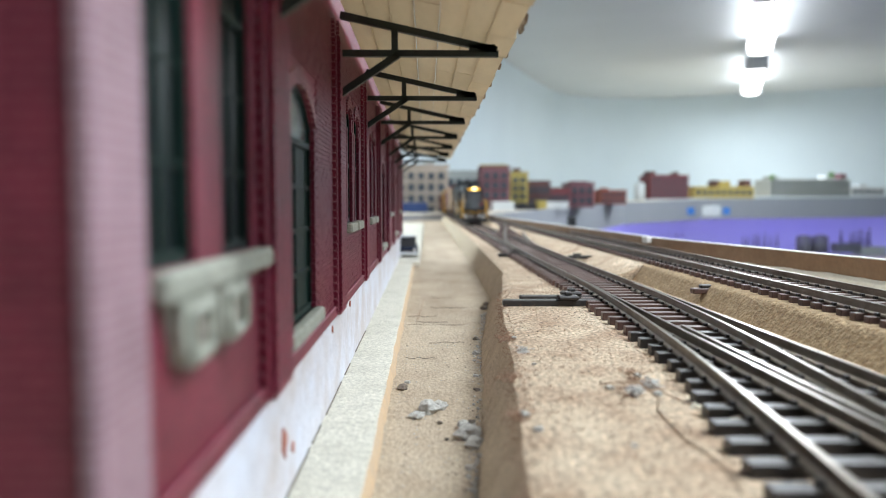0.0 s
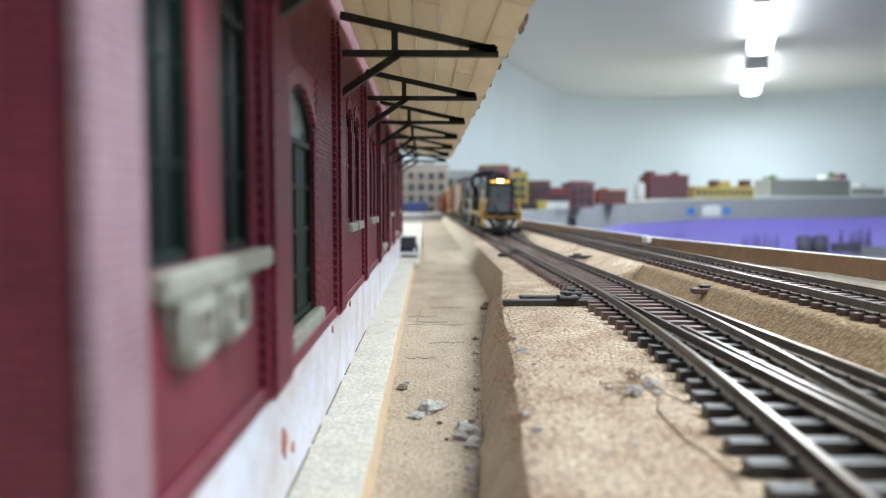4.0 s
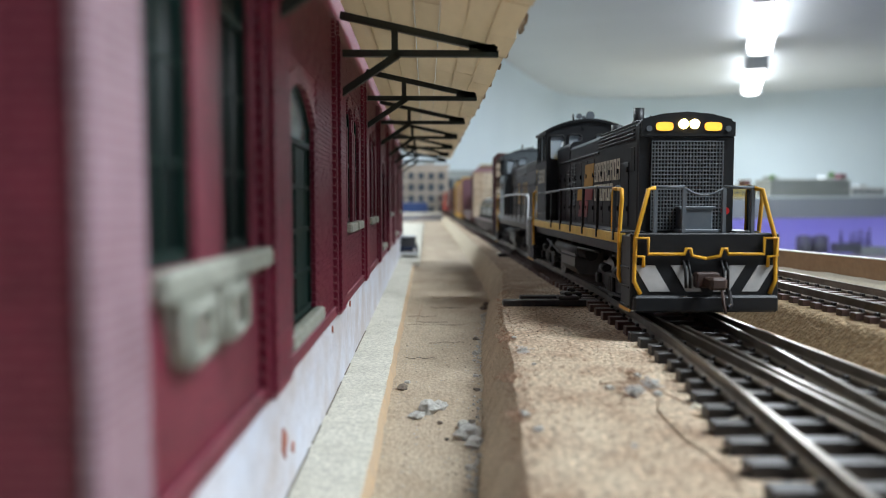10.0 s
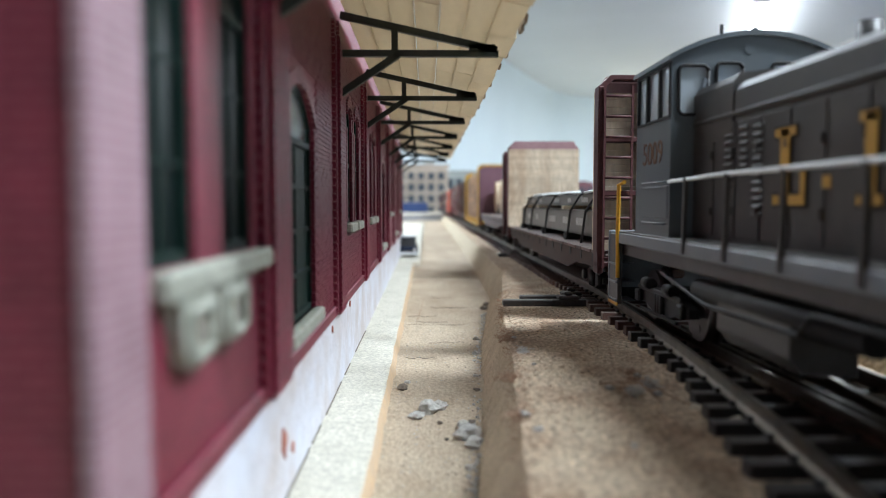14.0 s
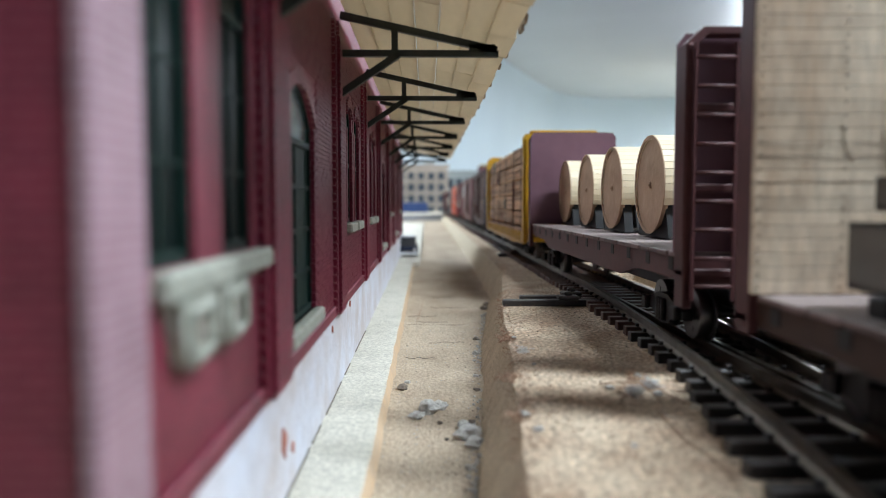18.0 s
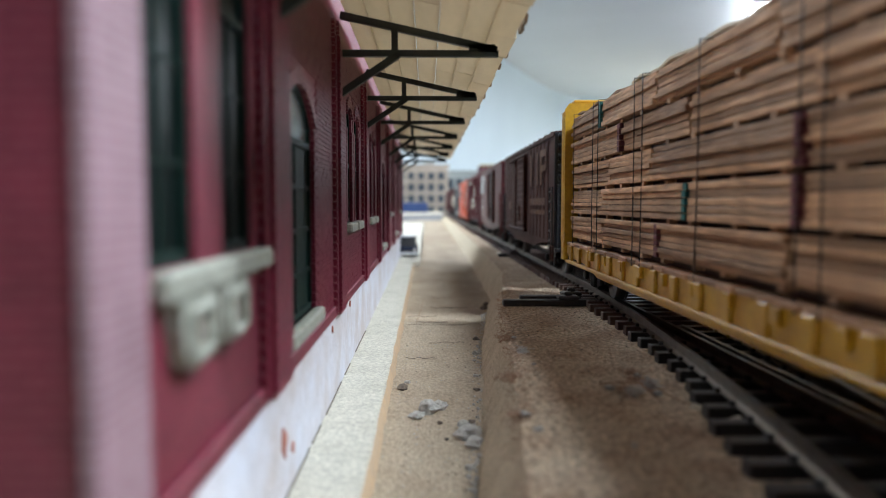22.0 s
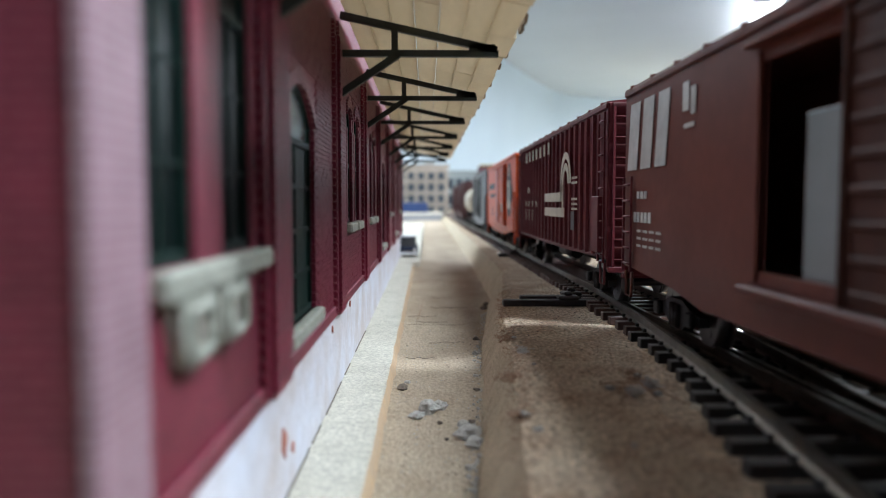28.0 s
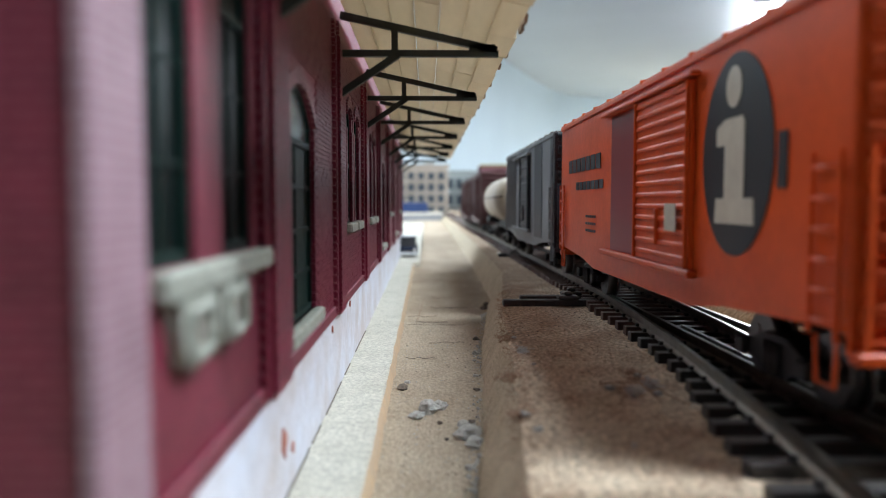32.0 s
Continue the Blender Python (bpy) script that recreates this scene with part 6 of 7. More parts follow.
# slanted blocks where the road's three letters stand, and the emblem and data blocks
marks(car_scl, XB, [(159.0, 166.2, 34.4, 49.0), (149.4, 156.4, 34.4, 49.0), (140.0, 146.6, 34.4, 49.0)], "white_mark", "lettering", 0.16)
marks(car_scl, XB, [(127.8, 130.8, 43.5, 48.6), (124.6, 126.8, 42.6, 47.4), (125.0, 130.0, 40.4, 41.2)], "white_mark", "emblem")
marks(car_scl, XB, [(151.5 + 2.6 * i, 153.3 + 2.6 * i, 28.0, 29.6) for i in range(3)] + [(148.5 + 2.6 * i, 150.3 + 2.6 * i, 22.9, 25.1) for i in range(5)], "white_mark")
marks(car_scl, XB, [(142 + 4.4 * i, 145 + 4.4 * i, z, z + 0.5) for i in range(4) for z in (17.6, 19.2, 20.8)], "white_mark")
# pale block added for the brightness of the opposite door seen through the car
bm = B()
box(bm, -15.6, -9, 80, 90.5, 13.9, 38.5, 0.3)
part("crate", bm, "car_grey", car_scl, "pale grey block in the doorway, imitating the bright far door")
bm = B()
box(bm, -17.95, -17.75, 51, 54.4, 22.4, 26.2)
part("placard", bm, "white_mark", car_scl, "small white placard on the door")

car_cr = boxcar("oxide maroon ribbed boxcar with a pale swirl emblem", 175.5, "cr_brown", "cr_brown", "cr_brown", ribs=[14 + 7.9 * i for i in range(20)], door=None, rib_depth=0.9, end_ribs=8, end_ladder=2, drop=0.6)
XR = -17.95
# swirl emblem: two bars that run into an arch of two rings
marks(car_cr, XR, [(62.5, 97, 27.6, 30.7), (58, 97, 22.4, 25.5)], "cream_mark", "emblem_bar")
for ra, rb in ((14.2, 11.0), (9.2, 6.0)):
    bm = B()
    n = 16
    cy, cz = 56.5, 33.4
    for i in range(n):
        a, b = math.pi * (-0.12 + 1.12 * i / n), math.pi * (-0.12 + 1.12 * (i + 1) / n)
        prism(bm, [(cy + 0.62 * ra * math.cos(a), cz + 0.72 * ra * math.sin(a)), (cy + 0.62 * ra * math.cos(b), cz + 0.72 * ra * math.sin(b)), (cy + 0.62 * rb * math.cos(b), cz + 0.72 * rb * math.sin(b)), (cy + 0.62 * rb * math.cos(a), cz + 0.72 * rb * math.sin(a))], 0, XR - 0.12, XR)
    part("emblem_ring", weld(bm), "cream_mark", car_cr)
marks(car_cr, XR, [(63.4, 65.3, 27.6, 33.4), (60.2, 62.2, 24, 33.4)], "cream_mark", "emblem_bar")
marks(car_cr, XR, [(86.4 + 9.8 * i, 89.0 + 9.8 * i, 45.0, 49.2) for i in range(7)], "cream_mark")
marks(car_cr, XR, [(y, y + 1.6, 25.8, 28.0) for y in (116.2, 126.2, 136.6, 145.7)] + [(137.2, 138.7, 31.7, 33.9), (139.4, 140.9, 31.7, 33.9)], "cream_mark")
marks(car_cr, XR, [(y, y + 2.2, z, z + 0.5) for y in (126, 136.2, 145.3) for z in (20.0, 21.2, 22.4, 23.6)], "cream_mark")
marks(car_cr, XR, [(36 + 2.2 * i, 37.6 + 2.2 * i, z, z + 0.7) for i in range(4) for z in (25, 26.5, 28, 33, 34.5)], "cream_mark")
marks(car_cr, XR, [(40, 45, 18.8, 24.6)], "car_black", "stencil_panel")
bm = B()
box(bm, -18.2, -16.8, 5, 13.5, 14, 29, 0.3)
part("end_panel", bm, "cr_brown", car_cr)

for ob in car_cr.children:
    kind_ = ob.name.split(".")[0]
    if kind_ in ("emblem_bar", "emblem_ring"):
        ob.matrix_basis = pose(0, -0.0055, 0)
    elif kind_ in ("lettering", "stencil_panel"):
        ob.matrix_basis = pose(0, -0.0035, 0)

car_ic = boxcar("bright orange boxcar with a black oval emblem and ribbed door", 171, "ic_orange", "ic_orange", "ic_orange", door=(47, 79.5, 14, "ic_orange"), end_ribs=10)
# flush dark red panel, painting the shade of the door recess
bm = B()
box(bm, -16.95, -16.85, 81, 104, 15.5, 48.2)
part("door_recess", bm, "red_mark", car_ic)
# oval with a dotted stem
bm = B()
cy, cz = 30.5, 34.3
prism(bm, [(cy + 12.4 * math.cos(2 * math.pi * i / 40), cz + 15.2 * math.sin(2 * math.pi * i / 40)) for i in range(40)], 0, XB - 0.1, XB)
part("emblem", bm, "ic_black", car_ic)
bm = B()
prism(bm, [(cy + 0.6 + 2.7 * math.cos(2 * math.pi * i / 24), cz + 10.2 + 3.1 * math.sin(2 * math.pi * i / 24)) for i in range(24)], 0, XB - 0.22, XB - 0.1)
part("emblem_dot", bm, "cream_mark", car_ic)
bm = B()
for prof in ([(cy - 3.4, cz - 6.5), (cy + 3.4, cz - 6.5), (cy + 3.4, cz + 5.6), (cy - 2.6, cz + 5.6), (cy - 3.4, cz + 4.6)], [(cy + 3.4, cz + 1.6), (cy + 6.6, cz + 1.6), (cy + 6.6, cz + 4.4), (cy + 3.4, cz + 5.6)], [(cy - 7.0, cz - 10.4), (cy + 7.0, cz - 10.4), (cy + 6.6, cz - 6.5), (cy - 6.6, cz - 6.5)]):
    prism(bm, prof, 0, XB - 0.22, XB - 0.1)
part("emblem_stem", bm, "cream_mark", car_ic)
marks(car_ic, XB, [(115 + 6.2 * i, 120 + 6.2 * i, 36.5, 40.5) for i in range(7)] + [(112 + 5 * i, 116 + 5 * i, 31, 33.4) for i in range(7)], "ic_black")
marks(car_ic, XB, [(14.5, 17, 29, 36.5)], "ic_black", "stencil_panel")
marks(car_ic, XB - 1.75, [(51, 57, 22, 27)], "cream_mark", "placard")
marks(car_ic, XB, [(120 + 2.6 * i, 121.8 + 2.6 * i, z, z + 0.7) for i in range(5) for z in (19, 21, 23)], "ic_black")

car_grey = boxcar("grey boxcar with broad black panels and a black end", 155, "car_grey", "car_black", "roof_grey", ribs=[112 + 9 * i for i in range(5)], door=(60, 88, 9, "car_black"), end_ribs=9)
marks(car_grey, XB, [(28, 48, 13, 51), (2, 8, 13, 51)], "car_black", "panel")
car_tank = thing("tank_car", "cream tank car with a dome and black trucks", "tank car", group="train cars")
bm = B()
cyl(bm, (0, 6, 30), (0, 160, 30), 16.5, 32)
cyl(bm, (0, 1.5, 30), (0, 6, 30), 12, 32, 16.5)
cyl(bm, (0, 160, 30), (0, 164.5, 30), 16.5, 32, 12)
part("tank", bm, "tank_tan", car_tank)
bm = B()
cyl(bm, (0, 83, 44), (0, 83, 51), 6.5, 20, 6.0)
part("dome", bm, "tank_tan", car_tank)
bm = B()
for s in (-1, 1):
    pipe(bm, [(s * 17.2, 8, 31), (s * 17.2, 158, 31)], 0.35, 5)
part("handrail", bm, "under", car_tank)
bm = B()
box(bm, -6, 6, 2, 164, 9, 15, 0.4)
box(bm, -14, 14, 10, 30, 12, 17, 0.4)
box(bm, -14, 14, 136, 156, 12, 17, 0.4)
part("frame", bm, "under", car_tank)
truck(car_tank, 24)
truck(car_tank, 142)
car_far = boxcar("oxide brown boxcar at the rear of the train", 165, "bulk_brown", "bulk_brown", "bulk_brown", ribs=[10 + 9 * i for i in range(5)] + [110 + 9 * i for i in range(5)], door=(64, 96, 9, "bulk_brown"))
car_last = copy_thing(car_far, pose(0, 0, 0))
tagged(car_last, "oxide brown boxcar at the very end of the train")


# ---- buildings and scenery on the far layout ----
M["far_tan"] = mat("tan_model_wall", (0.40, 0.33, 0.27), 0.8, col2=(0.32, 0.26, 0.21), scale=20)
M["far_grey"] = mat("grey_model_wall", (0.36, 0.38, 0.36), 0.8, col2=(0.30, 0.32, 0.31), scale=20)
M["far_plum"] = mat("plum_model_brick", (0.20, 0.085, 0.10), 0.8, col2=(0.16, 0.07, 0.08), scale=20)
M["far_yellow"] = mat("mustard_model_wall", (0.42, 0.33, 0.09), 0.75, col2=(0.36, 0.28, 0.08), scale=20)
M["far_brown"] = mat("brown_model_brick", (0.12, 0.05, 0.05), 0.8, col2=(0.09, 0.04, 0.04), scale=20)
M["far_red"] = mat("red_model_brick", (0.20, 0.045, 0.05), 0.8, col2=(0.16, 0.04, 0.045), scale=20)
M["far_brick"] = mat("orange_model_brick", (0.30, 0.085, 0.06), 0.8, col2=(0.25, 0.07, 0.05), scale=20)
M["far_white"] = mat("white_model_plastic", (0.62, 0.64, 0.64), 0.6, col2=(0.5, 0.52, 0.52), scale=20)
M["far_steel"] = mat("dull_steel_plastic", (0.13, 0.13, 0.15), 0.6, col2=(0.10, 0.10, 0.12), scale=20)
M["far_blue"] = mat("blue_container_paint", (0.02, 0.05, 0.16), 0.5)
M["far_pane"] = mat("far_window_pane", (0.05, 0.065, 0.08), 0.25)
M["far_black"] = mat("black_plastic", (0.012, 0.012, 0.014), 0.5)
M["fir"] = mat("dark_fir_needles", (0.004, 0.008, 0.008), 0.8, col2=(0.006, 0.012, 0.01), scale=200)
M["bush"] = mat("bright_green_foam", (0.10, 0.26, 0.03), 0.8, col2=(0.05, 0.15, 0.02), scale=200)
M["tape_blue"] = mat("blue_masking_tape", (0.03, 0.16, 0.50), 0.7)
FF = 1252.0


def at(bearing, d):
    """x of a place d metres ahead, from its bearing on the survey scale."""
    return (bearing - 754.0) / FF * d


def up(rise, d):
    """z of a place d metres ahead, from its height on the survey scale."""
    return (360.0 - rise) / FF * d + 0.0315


def far_house(label, x0, x1, z0, z1, y, depth, m, cols, rows, roof="far_brown", trim=True, turrets=()):
    """A model building: walls, roof slab and cornice, each window a part with its sill."""
    e = thing("model_building", label, "model building", at=((x0 + x1) / 2, y, z0), group="far buildings", rz=0)
    w, h = x1 - x0, z1 - z0
    bm = B()
    box(bm, -w / 2, w / 2, 0, depth, 0, h * 0.97)
    part("wall", bm, m, e, scale=1)
    bm = B()
    box(bm, -w / 2 - 0.004, w / 2 + 0.004, -0.004, depth + 0.004, h * 0.97, h)
    part("roof", bm, roof, e, scale=1)
    cw, rh = w / (cols + 0.4), h * 0.92 / (rows + 0.3)
    for i in range(cols):
        for j in range(rows):
            xa = -w / 2 + cw * (i + 0.38)
            za = rh * (j + 0.35)
            bm = B()
            box(bm, xa, xa + cw * 0.62, -0.004, 0.002, za, za + rh * 0.62)
            p = part("window", bm, "far_pane", e, scale=1)
            bm = B()
            box(bm, xa - cw * 0.04, xa + cw * 0.66, -0.008, 0.0, za - rh * 0.07, za)
            part("sill", bm, roof, p, scale=1)
    for fx, fw, fh, tm in turrets:
        bm = B()
        box(bm, -w / 2 + w * fx, -w / 2 + w * (fx + fw), depth * 0.1, depth * 0.6, h, h + fh)
        part("rooftop_block", bm, tm, e, scale=1)
    return e


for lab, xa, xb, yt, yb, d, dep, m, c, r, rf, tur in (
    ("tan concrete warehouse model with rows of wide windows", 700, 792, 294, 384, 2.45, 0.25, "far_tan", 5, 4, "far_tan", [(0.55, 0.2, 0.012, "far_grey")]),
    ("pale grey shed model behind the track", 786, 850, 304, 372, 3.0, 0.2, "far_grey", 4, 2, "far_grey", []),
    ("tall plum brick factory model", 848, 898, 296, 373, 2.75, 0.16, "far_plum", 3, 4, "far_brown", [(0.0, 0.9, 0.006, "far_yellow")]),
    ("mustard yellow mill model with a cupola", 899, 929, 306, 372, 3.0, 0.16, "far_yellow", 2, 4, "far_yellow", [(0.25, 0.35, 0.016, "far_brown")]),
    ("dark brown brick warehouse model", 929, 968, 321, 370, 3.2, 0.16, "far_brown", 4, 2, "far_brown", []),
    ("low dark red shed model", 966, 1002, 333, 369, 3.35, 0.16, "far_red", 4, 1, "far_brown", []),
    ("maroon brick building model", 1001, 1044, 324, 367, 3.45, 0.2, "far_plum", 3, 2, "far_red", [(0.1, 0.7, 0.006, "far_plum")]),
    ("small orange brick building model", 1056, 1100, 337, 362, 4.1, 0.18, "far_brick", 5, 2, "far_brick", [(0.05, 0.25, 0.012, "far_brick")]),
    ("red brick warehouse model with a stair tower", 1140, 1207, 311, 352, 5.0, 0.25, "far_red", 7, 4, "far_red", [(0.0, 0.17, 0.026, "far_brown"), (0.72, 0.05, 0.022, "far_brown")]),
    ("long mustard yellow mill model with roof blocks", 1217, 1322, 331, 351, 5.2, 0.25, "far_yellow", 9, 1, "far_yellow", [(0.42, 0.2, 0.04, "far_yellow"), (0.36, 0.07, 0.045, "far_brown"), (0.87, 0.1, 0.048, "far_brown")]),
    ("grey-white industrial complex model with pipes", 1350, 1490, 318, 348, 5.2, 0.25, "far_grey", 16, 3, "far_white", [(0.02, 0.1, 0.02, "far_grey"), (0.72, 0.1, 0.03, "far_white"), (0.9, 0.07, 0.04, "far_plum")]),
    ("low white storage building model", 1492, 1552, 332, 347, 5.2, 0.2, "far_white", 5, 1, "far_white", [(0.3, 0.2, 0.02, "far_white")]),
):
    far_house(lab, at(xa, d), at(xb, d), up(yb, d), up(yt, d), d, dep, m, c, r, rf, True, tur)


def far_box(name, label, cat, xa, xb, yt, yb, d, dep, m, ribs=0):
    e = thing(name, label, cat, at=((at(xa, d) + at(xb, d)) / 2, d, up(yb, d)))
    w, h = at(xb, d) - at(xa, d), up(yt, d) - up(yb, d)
    bm = B()
    box(bm, -w / 2, w / 2, 0, dep, 0, h, min(w, h) * 0.06)
    part("body", bm, m, e, scale=1)
    for i in range(ribs):
        x = -w / 2 + w * (i + 0.5) / ribs
        bm = B()
        box(bm, x - w * 0.012, x + w * 0.012, -0.003, 0.001, h * 0.05, h * 0.95)
        part("rib", bm, m, e, scale=1)
    return e


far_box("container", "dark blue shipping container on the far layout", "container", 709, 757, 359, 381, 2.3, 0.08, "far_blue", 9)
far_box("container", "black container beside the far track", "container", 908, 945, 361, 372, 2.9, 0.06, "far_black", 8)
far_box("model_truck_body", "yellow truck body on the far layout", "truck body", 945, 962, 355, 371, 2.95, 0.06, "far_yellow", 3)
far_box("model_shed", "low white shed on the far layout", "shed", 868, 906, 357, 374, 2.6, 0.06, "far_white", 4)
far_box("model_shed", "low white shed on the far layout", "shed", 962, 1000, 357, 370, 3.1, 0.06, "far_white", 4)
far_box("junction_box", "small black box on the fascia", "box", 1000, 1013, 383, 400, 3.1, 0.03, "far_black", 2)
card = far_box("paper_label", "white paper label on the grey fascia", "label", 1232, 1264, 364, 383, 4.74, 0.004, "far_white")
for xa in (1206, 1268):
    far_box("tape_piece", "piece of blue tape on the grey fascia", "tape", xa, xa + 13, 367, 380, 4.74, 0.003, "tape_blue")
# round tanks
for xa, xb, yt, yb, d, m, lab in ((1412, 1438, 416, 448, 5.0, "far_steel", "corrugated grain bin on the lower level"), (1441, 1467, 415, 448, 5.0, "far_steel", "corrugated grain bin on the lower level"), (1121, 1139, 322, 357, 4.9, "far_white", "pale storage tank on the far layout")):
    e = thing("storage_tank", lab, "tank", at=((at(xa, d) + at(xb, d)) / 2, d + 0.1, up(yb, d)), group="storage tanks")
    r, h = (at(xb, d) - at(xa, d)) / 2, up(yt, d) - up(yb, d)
    bm = B()
    cyl(bm, (0, 0, 0), (0, 0, h * 0.88), r, 24)
    part("shell", bm, m, e, scale=1)
    for k in range(6):
        bm = B()
        cyl(bm, (0, 0, h * (0.1 + 0.13 * k)), (0, 0, h * (0.12 + 0.13 * k)), r * 1.02, 24)
        part("band", bm, m, e, scale=1)
    bm = B()
    cyl(bm, (0, 0, h * 0.88), (0, 0, h), r * 1.03, 24, r * 0.25)
    part("cone_roof", bm, m, e, scale=1)


def fir(x, y, z, h):
    """A model fir: a trunk and whorls of drooping branch tips."""
    e = thing("fir_tree", "dark model fir tree on the lower level", "tree", at=(x, y, z), group="model firs")
    bm = B()
    cyl(bm, (0, 0, 0), (0, 0, h * 0.95), h * 0.025, 6, h * 0.006)
    part("trunk", bm, "far_brown", e, scale=1)
    bm = B()
    for k in range(11):
        zz = h * (0.1 + 0.085 * k)
        rr = h * 0.2 * (1.0 - 0.082 * k) * random.uniform(0.8, 1.15)
        for i in range(7):
            a = 2 * math.pi * (i + 0.5 * (k % 2)) / 7 + random.uniform(-0.2, 0.2)
            q = rr * random.uniform(0.7, 1.1)
            tip = (q * math.cos(a), q * math.sin(a), zz - h * 0.05)
            b1 = bm.verts.new((0.02 * h * math.cos(a + 1.5), 0.02 * h * math.sin(a + 1.5), zz + h * 0.05))
            b2 = bm.verts.new((0.6 * q * math.cos(a + 0.35), 0.6 * q * math.sin(a + 0.35), zz - h * 0.01))
            b3 = bm.verts.new(tip)
            b4 = bm.verts.new((0.6 * q * math.cos(a - 0.35), 0.6 * q * math.sin(a - 0.35), zz - h * 0.01))
            face(bm, [b1, b2, b3, b4])
    tagged(part("crown", bm, "fir", e, scale=1), kind="stuff")


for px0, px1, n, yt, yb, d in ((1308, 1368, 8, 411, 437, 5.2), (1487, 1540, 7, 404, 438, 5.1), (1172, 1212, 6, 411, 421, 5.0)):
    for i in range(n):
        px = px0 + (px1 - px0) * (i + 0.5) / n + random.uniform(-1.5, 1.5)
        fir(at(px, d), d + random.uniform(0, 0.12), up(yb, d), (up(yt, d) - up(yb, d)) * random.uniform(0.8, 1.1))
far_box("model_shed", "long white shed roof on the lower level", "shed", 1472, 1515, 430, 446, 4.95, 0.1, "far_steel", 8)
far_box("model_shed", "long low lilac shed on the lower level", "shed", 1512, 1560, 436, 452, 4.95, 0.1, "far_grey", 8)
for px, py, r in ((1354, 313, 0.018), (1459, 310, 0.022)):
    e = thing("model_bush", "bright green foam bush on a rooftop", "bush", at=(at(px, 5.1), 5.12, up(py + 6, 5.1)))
    bm = B()
    for i in range(26):
        v = Vector((random.gauss(0, 1), random.gauss(0, 1), random.gauss(0, 1))).normalized() * r * random.uniform(0.3, 0.95)
        ball(bm, (v.x, v.y, v.z + r), r * random.uniform(0.25, 0.42), 6)
    tagged(part("foliage", bm, "bush", e, scale=1), kind="stuff")

# ---- small things near the camera ----
M["auto_navy"] = mat("navy_car_body", (0.012, 0.018, 0.04), 0.25)
M["auto_white"] = mat("white_car_body", (0.62, 0.63, 0.64), 0.25)
auto = thing("model_car", "small dark blue model car with white bumper beside the freight house", "model car", at=(-0.0155, 0.545, -0.0087))
bm = B()
prism(bm, [(-9, 1.8), (-9, 6.5), (-8.2, 8), (8.2, 8), (9, 6.5), (9, 1.8)], 1, 0, 48)
part("body", bm, "auto_navy", auto)
bm = B()
box(bm, -9.1, 9.1, -1.8, -0.6, 1.6, 3.6, 0.4)
part("bumper", bm, "auto_white", auto, "white bumper")
bm = B()
prism(bm, [(11, 8), (17, 14), (38, 14), (45, 8)], 0, -7.4, 7.4)
part("cabin", bm, "far_black", auto)
bm = B()
box(bm, -7, 7, 18, 37, 13.9, 14.8, 0.4)
part("roof", bm, "auto_white", auto, "white roof")
bm = B()
box(bm, -6, 6, -0.5, 0.1, 3.4, 5.4, 0.2)
part("radiator", bm, "far_black", auto)
for s in (-1, 1):
    bm = B()
    cyl(bm, (s * 7, -0.7, 5.2), (s * 7, 0.2, 5.2), 1.2, 10)
    part("headlamp", bm, "white_mark", auto)
    for y in (9, 38):
        bm = B()
        cyl(bm, (s * 6.6, y, 3.6), (s * 9.1, y, 3.6), 3.6, 14)
        w = part("wheel", bm, "far_black", auto)
        bm = B()
        cyl(bm, (s * 9.05, y, 3.6), (s * 9.25, y, 3.6), 2.0, 10)
        part("hub", bm, "steel_grey", w)


def crumb(x, y, z, r, m, label, cat="debris"):
    """An irregular lump of plaster or dirt."""
    bm = B()
    ball(bm, (0, 0, 0), r, 9, 0.6)
    for v in bm.verts:
        v.co *= 1 + 0.65 * noise.noise(v.co * (1.4 / r) + Vector((x, y, z)))
    for f in bm.faces:
        f.smooth = False
    ob = tagged(part("crumb", bm, m), label, cat, "crumbs on the layout")
    ob.matrix_basis = pose(x / 1000, y / 1000, (z + r * 0.42) / 1000, rz=random.uniform(0, 360))
    return ob


rc = random.Random(11)
for x, y, r, m in ((-5.5, 170, 1.3, "dark_debris_shade"), (-4.6, 176, 0.8, "debris"), (0.4, 151, 2.5, "debris"), (2.9, 154, 1.8, "debris"), (-1.9, 147, 1.4, "debris"), (-1.0, 149, 0.9, "debris"), (2.7, 143, 0.6, "dark_debris_shade"), (4.0, 156, 0.8, "debris"), (7.9, 134, 2.4, "debris"), (9.0, 129, 1.9, "debris"), (7.5, 140, 1.6, "debris"), (6.8, 137, 0.9, "debris"), (9.2, 143, 0.8, "dark_debris_shade"), (9.6, 123, 1.0, "debris"), (7.1, 118, 0.8, "debris"), (11.8, 168, 0.9, "dark_debris_shade"), (12.6, 182, 0.8, "debris"), (14.5, 210, 1.2, "debris"), (16.0, 232, 1.0, "dark_debris_shade"), (3.8, 133, 0.5, "dark_debris_shade"), (24.0, 300, 1.6, "dark_debris_shade"), (26.0, 312, 1.3, "dark_debris_shade"), (22.0, 280, 1.1, "debris")):
    crumb(x, y, -12.5, r, m, "small crumb of plaster on the plywood" if m == "debris" else "small dark crumb of dirt on the plywood")
for x, y, r in ((14.6, 106, 0.8), (15.5, 99, 0.7), (31, 121, 0.8), (34, 116, 0.6), (21, 140, 0.5), (44, 100, 1.4), (41, 108, 1.0), (38, 117, 0.8), (27, 92, 0.5), (38.5, 130, 0.7), (20.5, 168, 0.6)):
    crumb(x, y, 0.0, r, "debris" if r < 0.9 else "plaster", "pale crumb lying on the fibreboard")
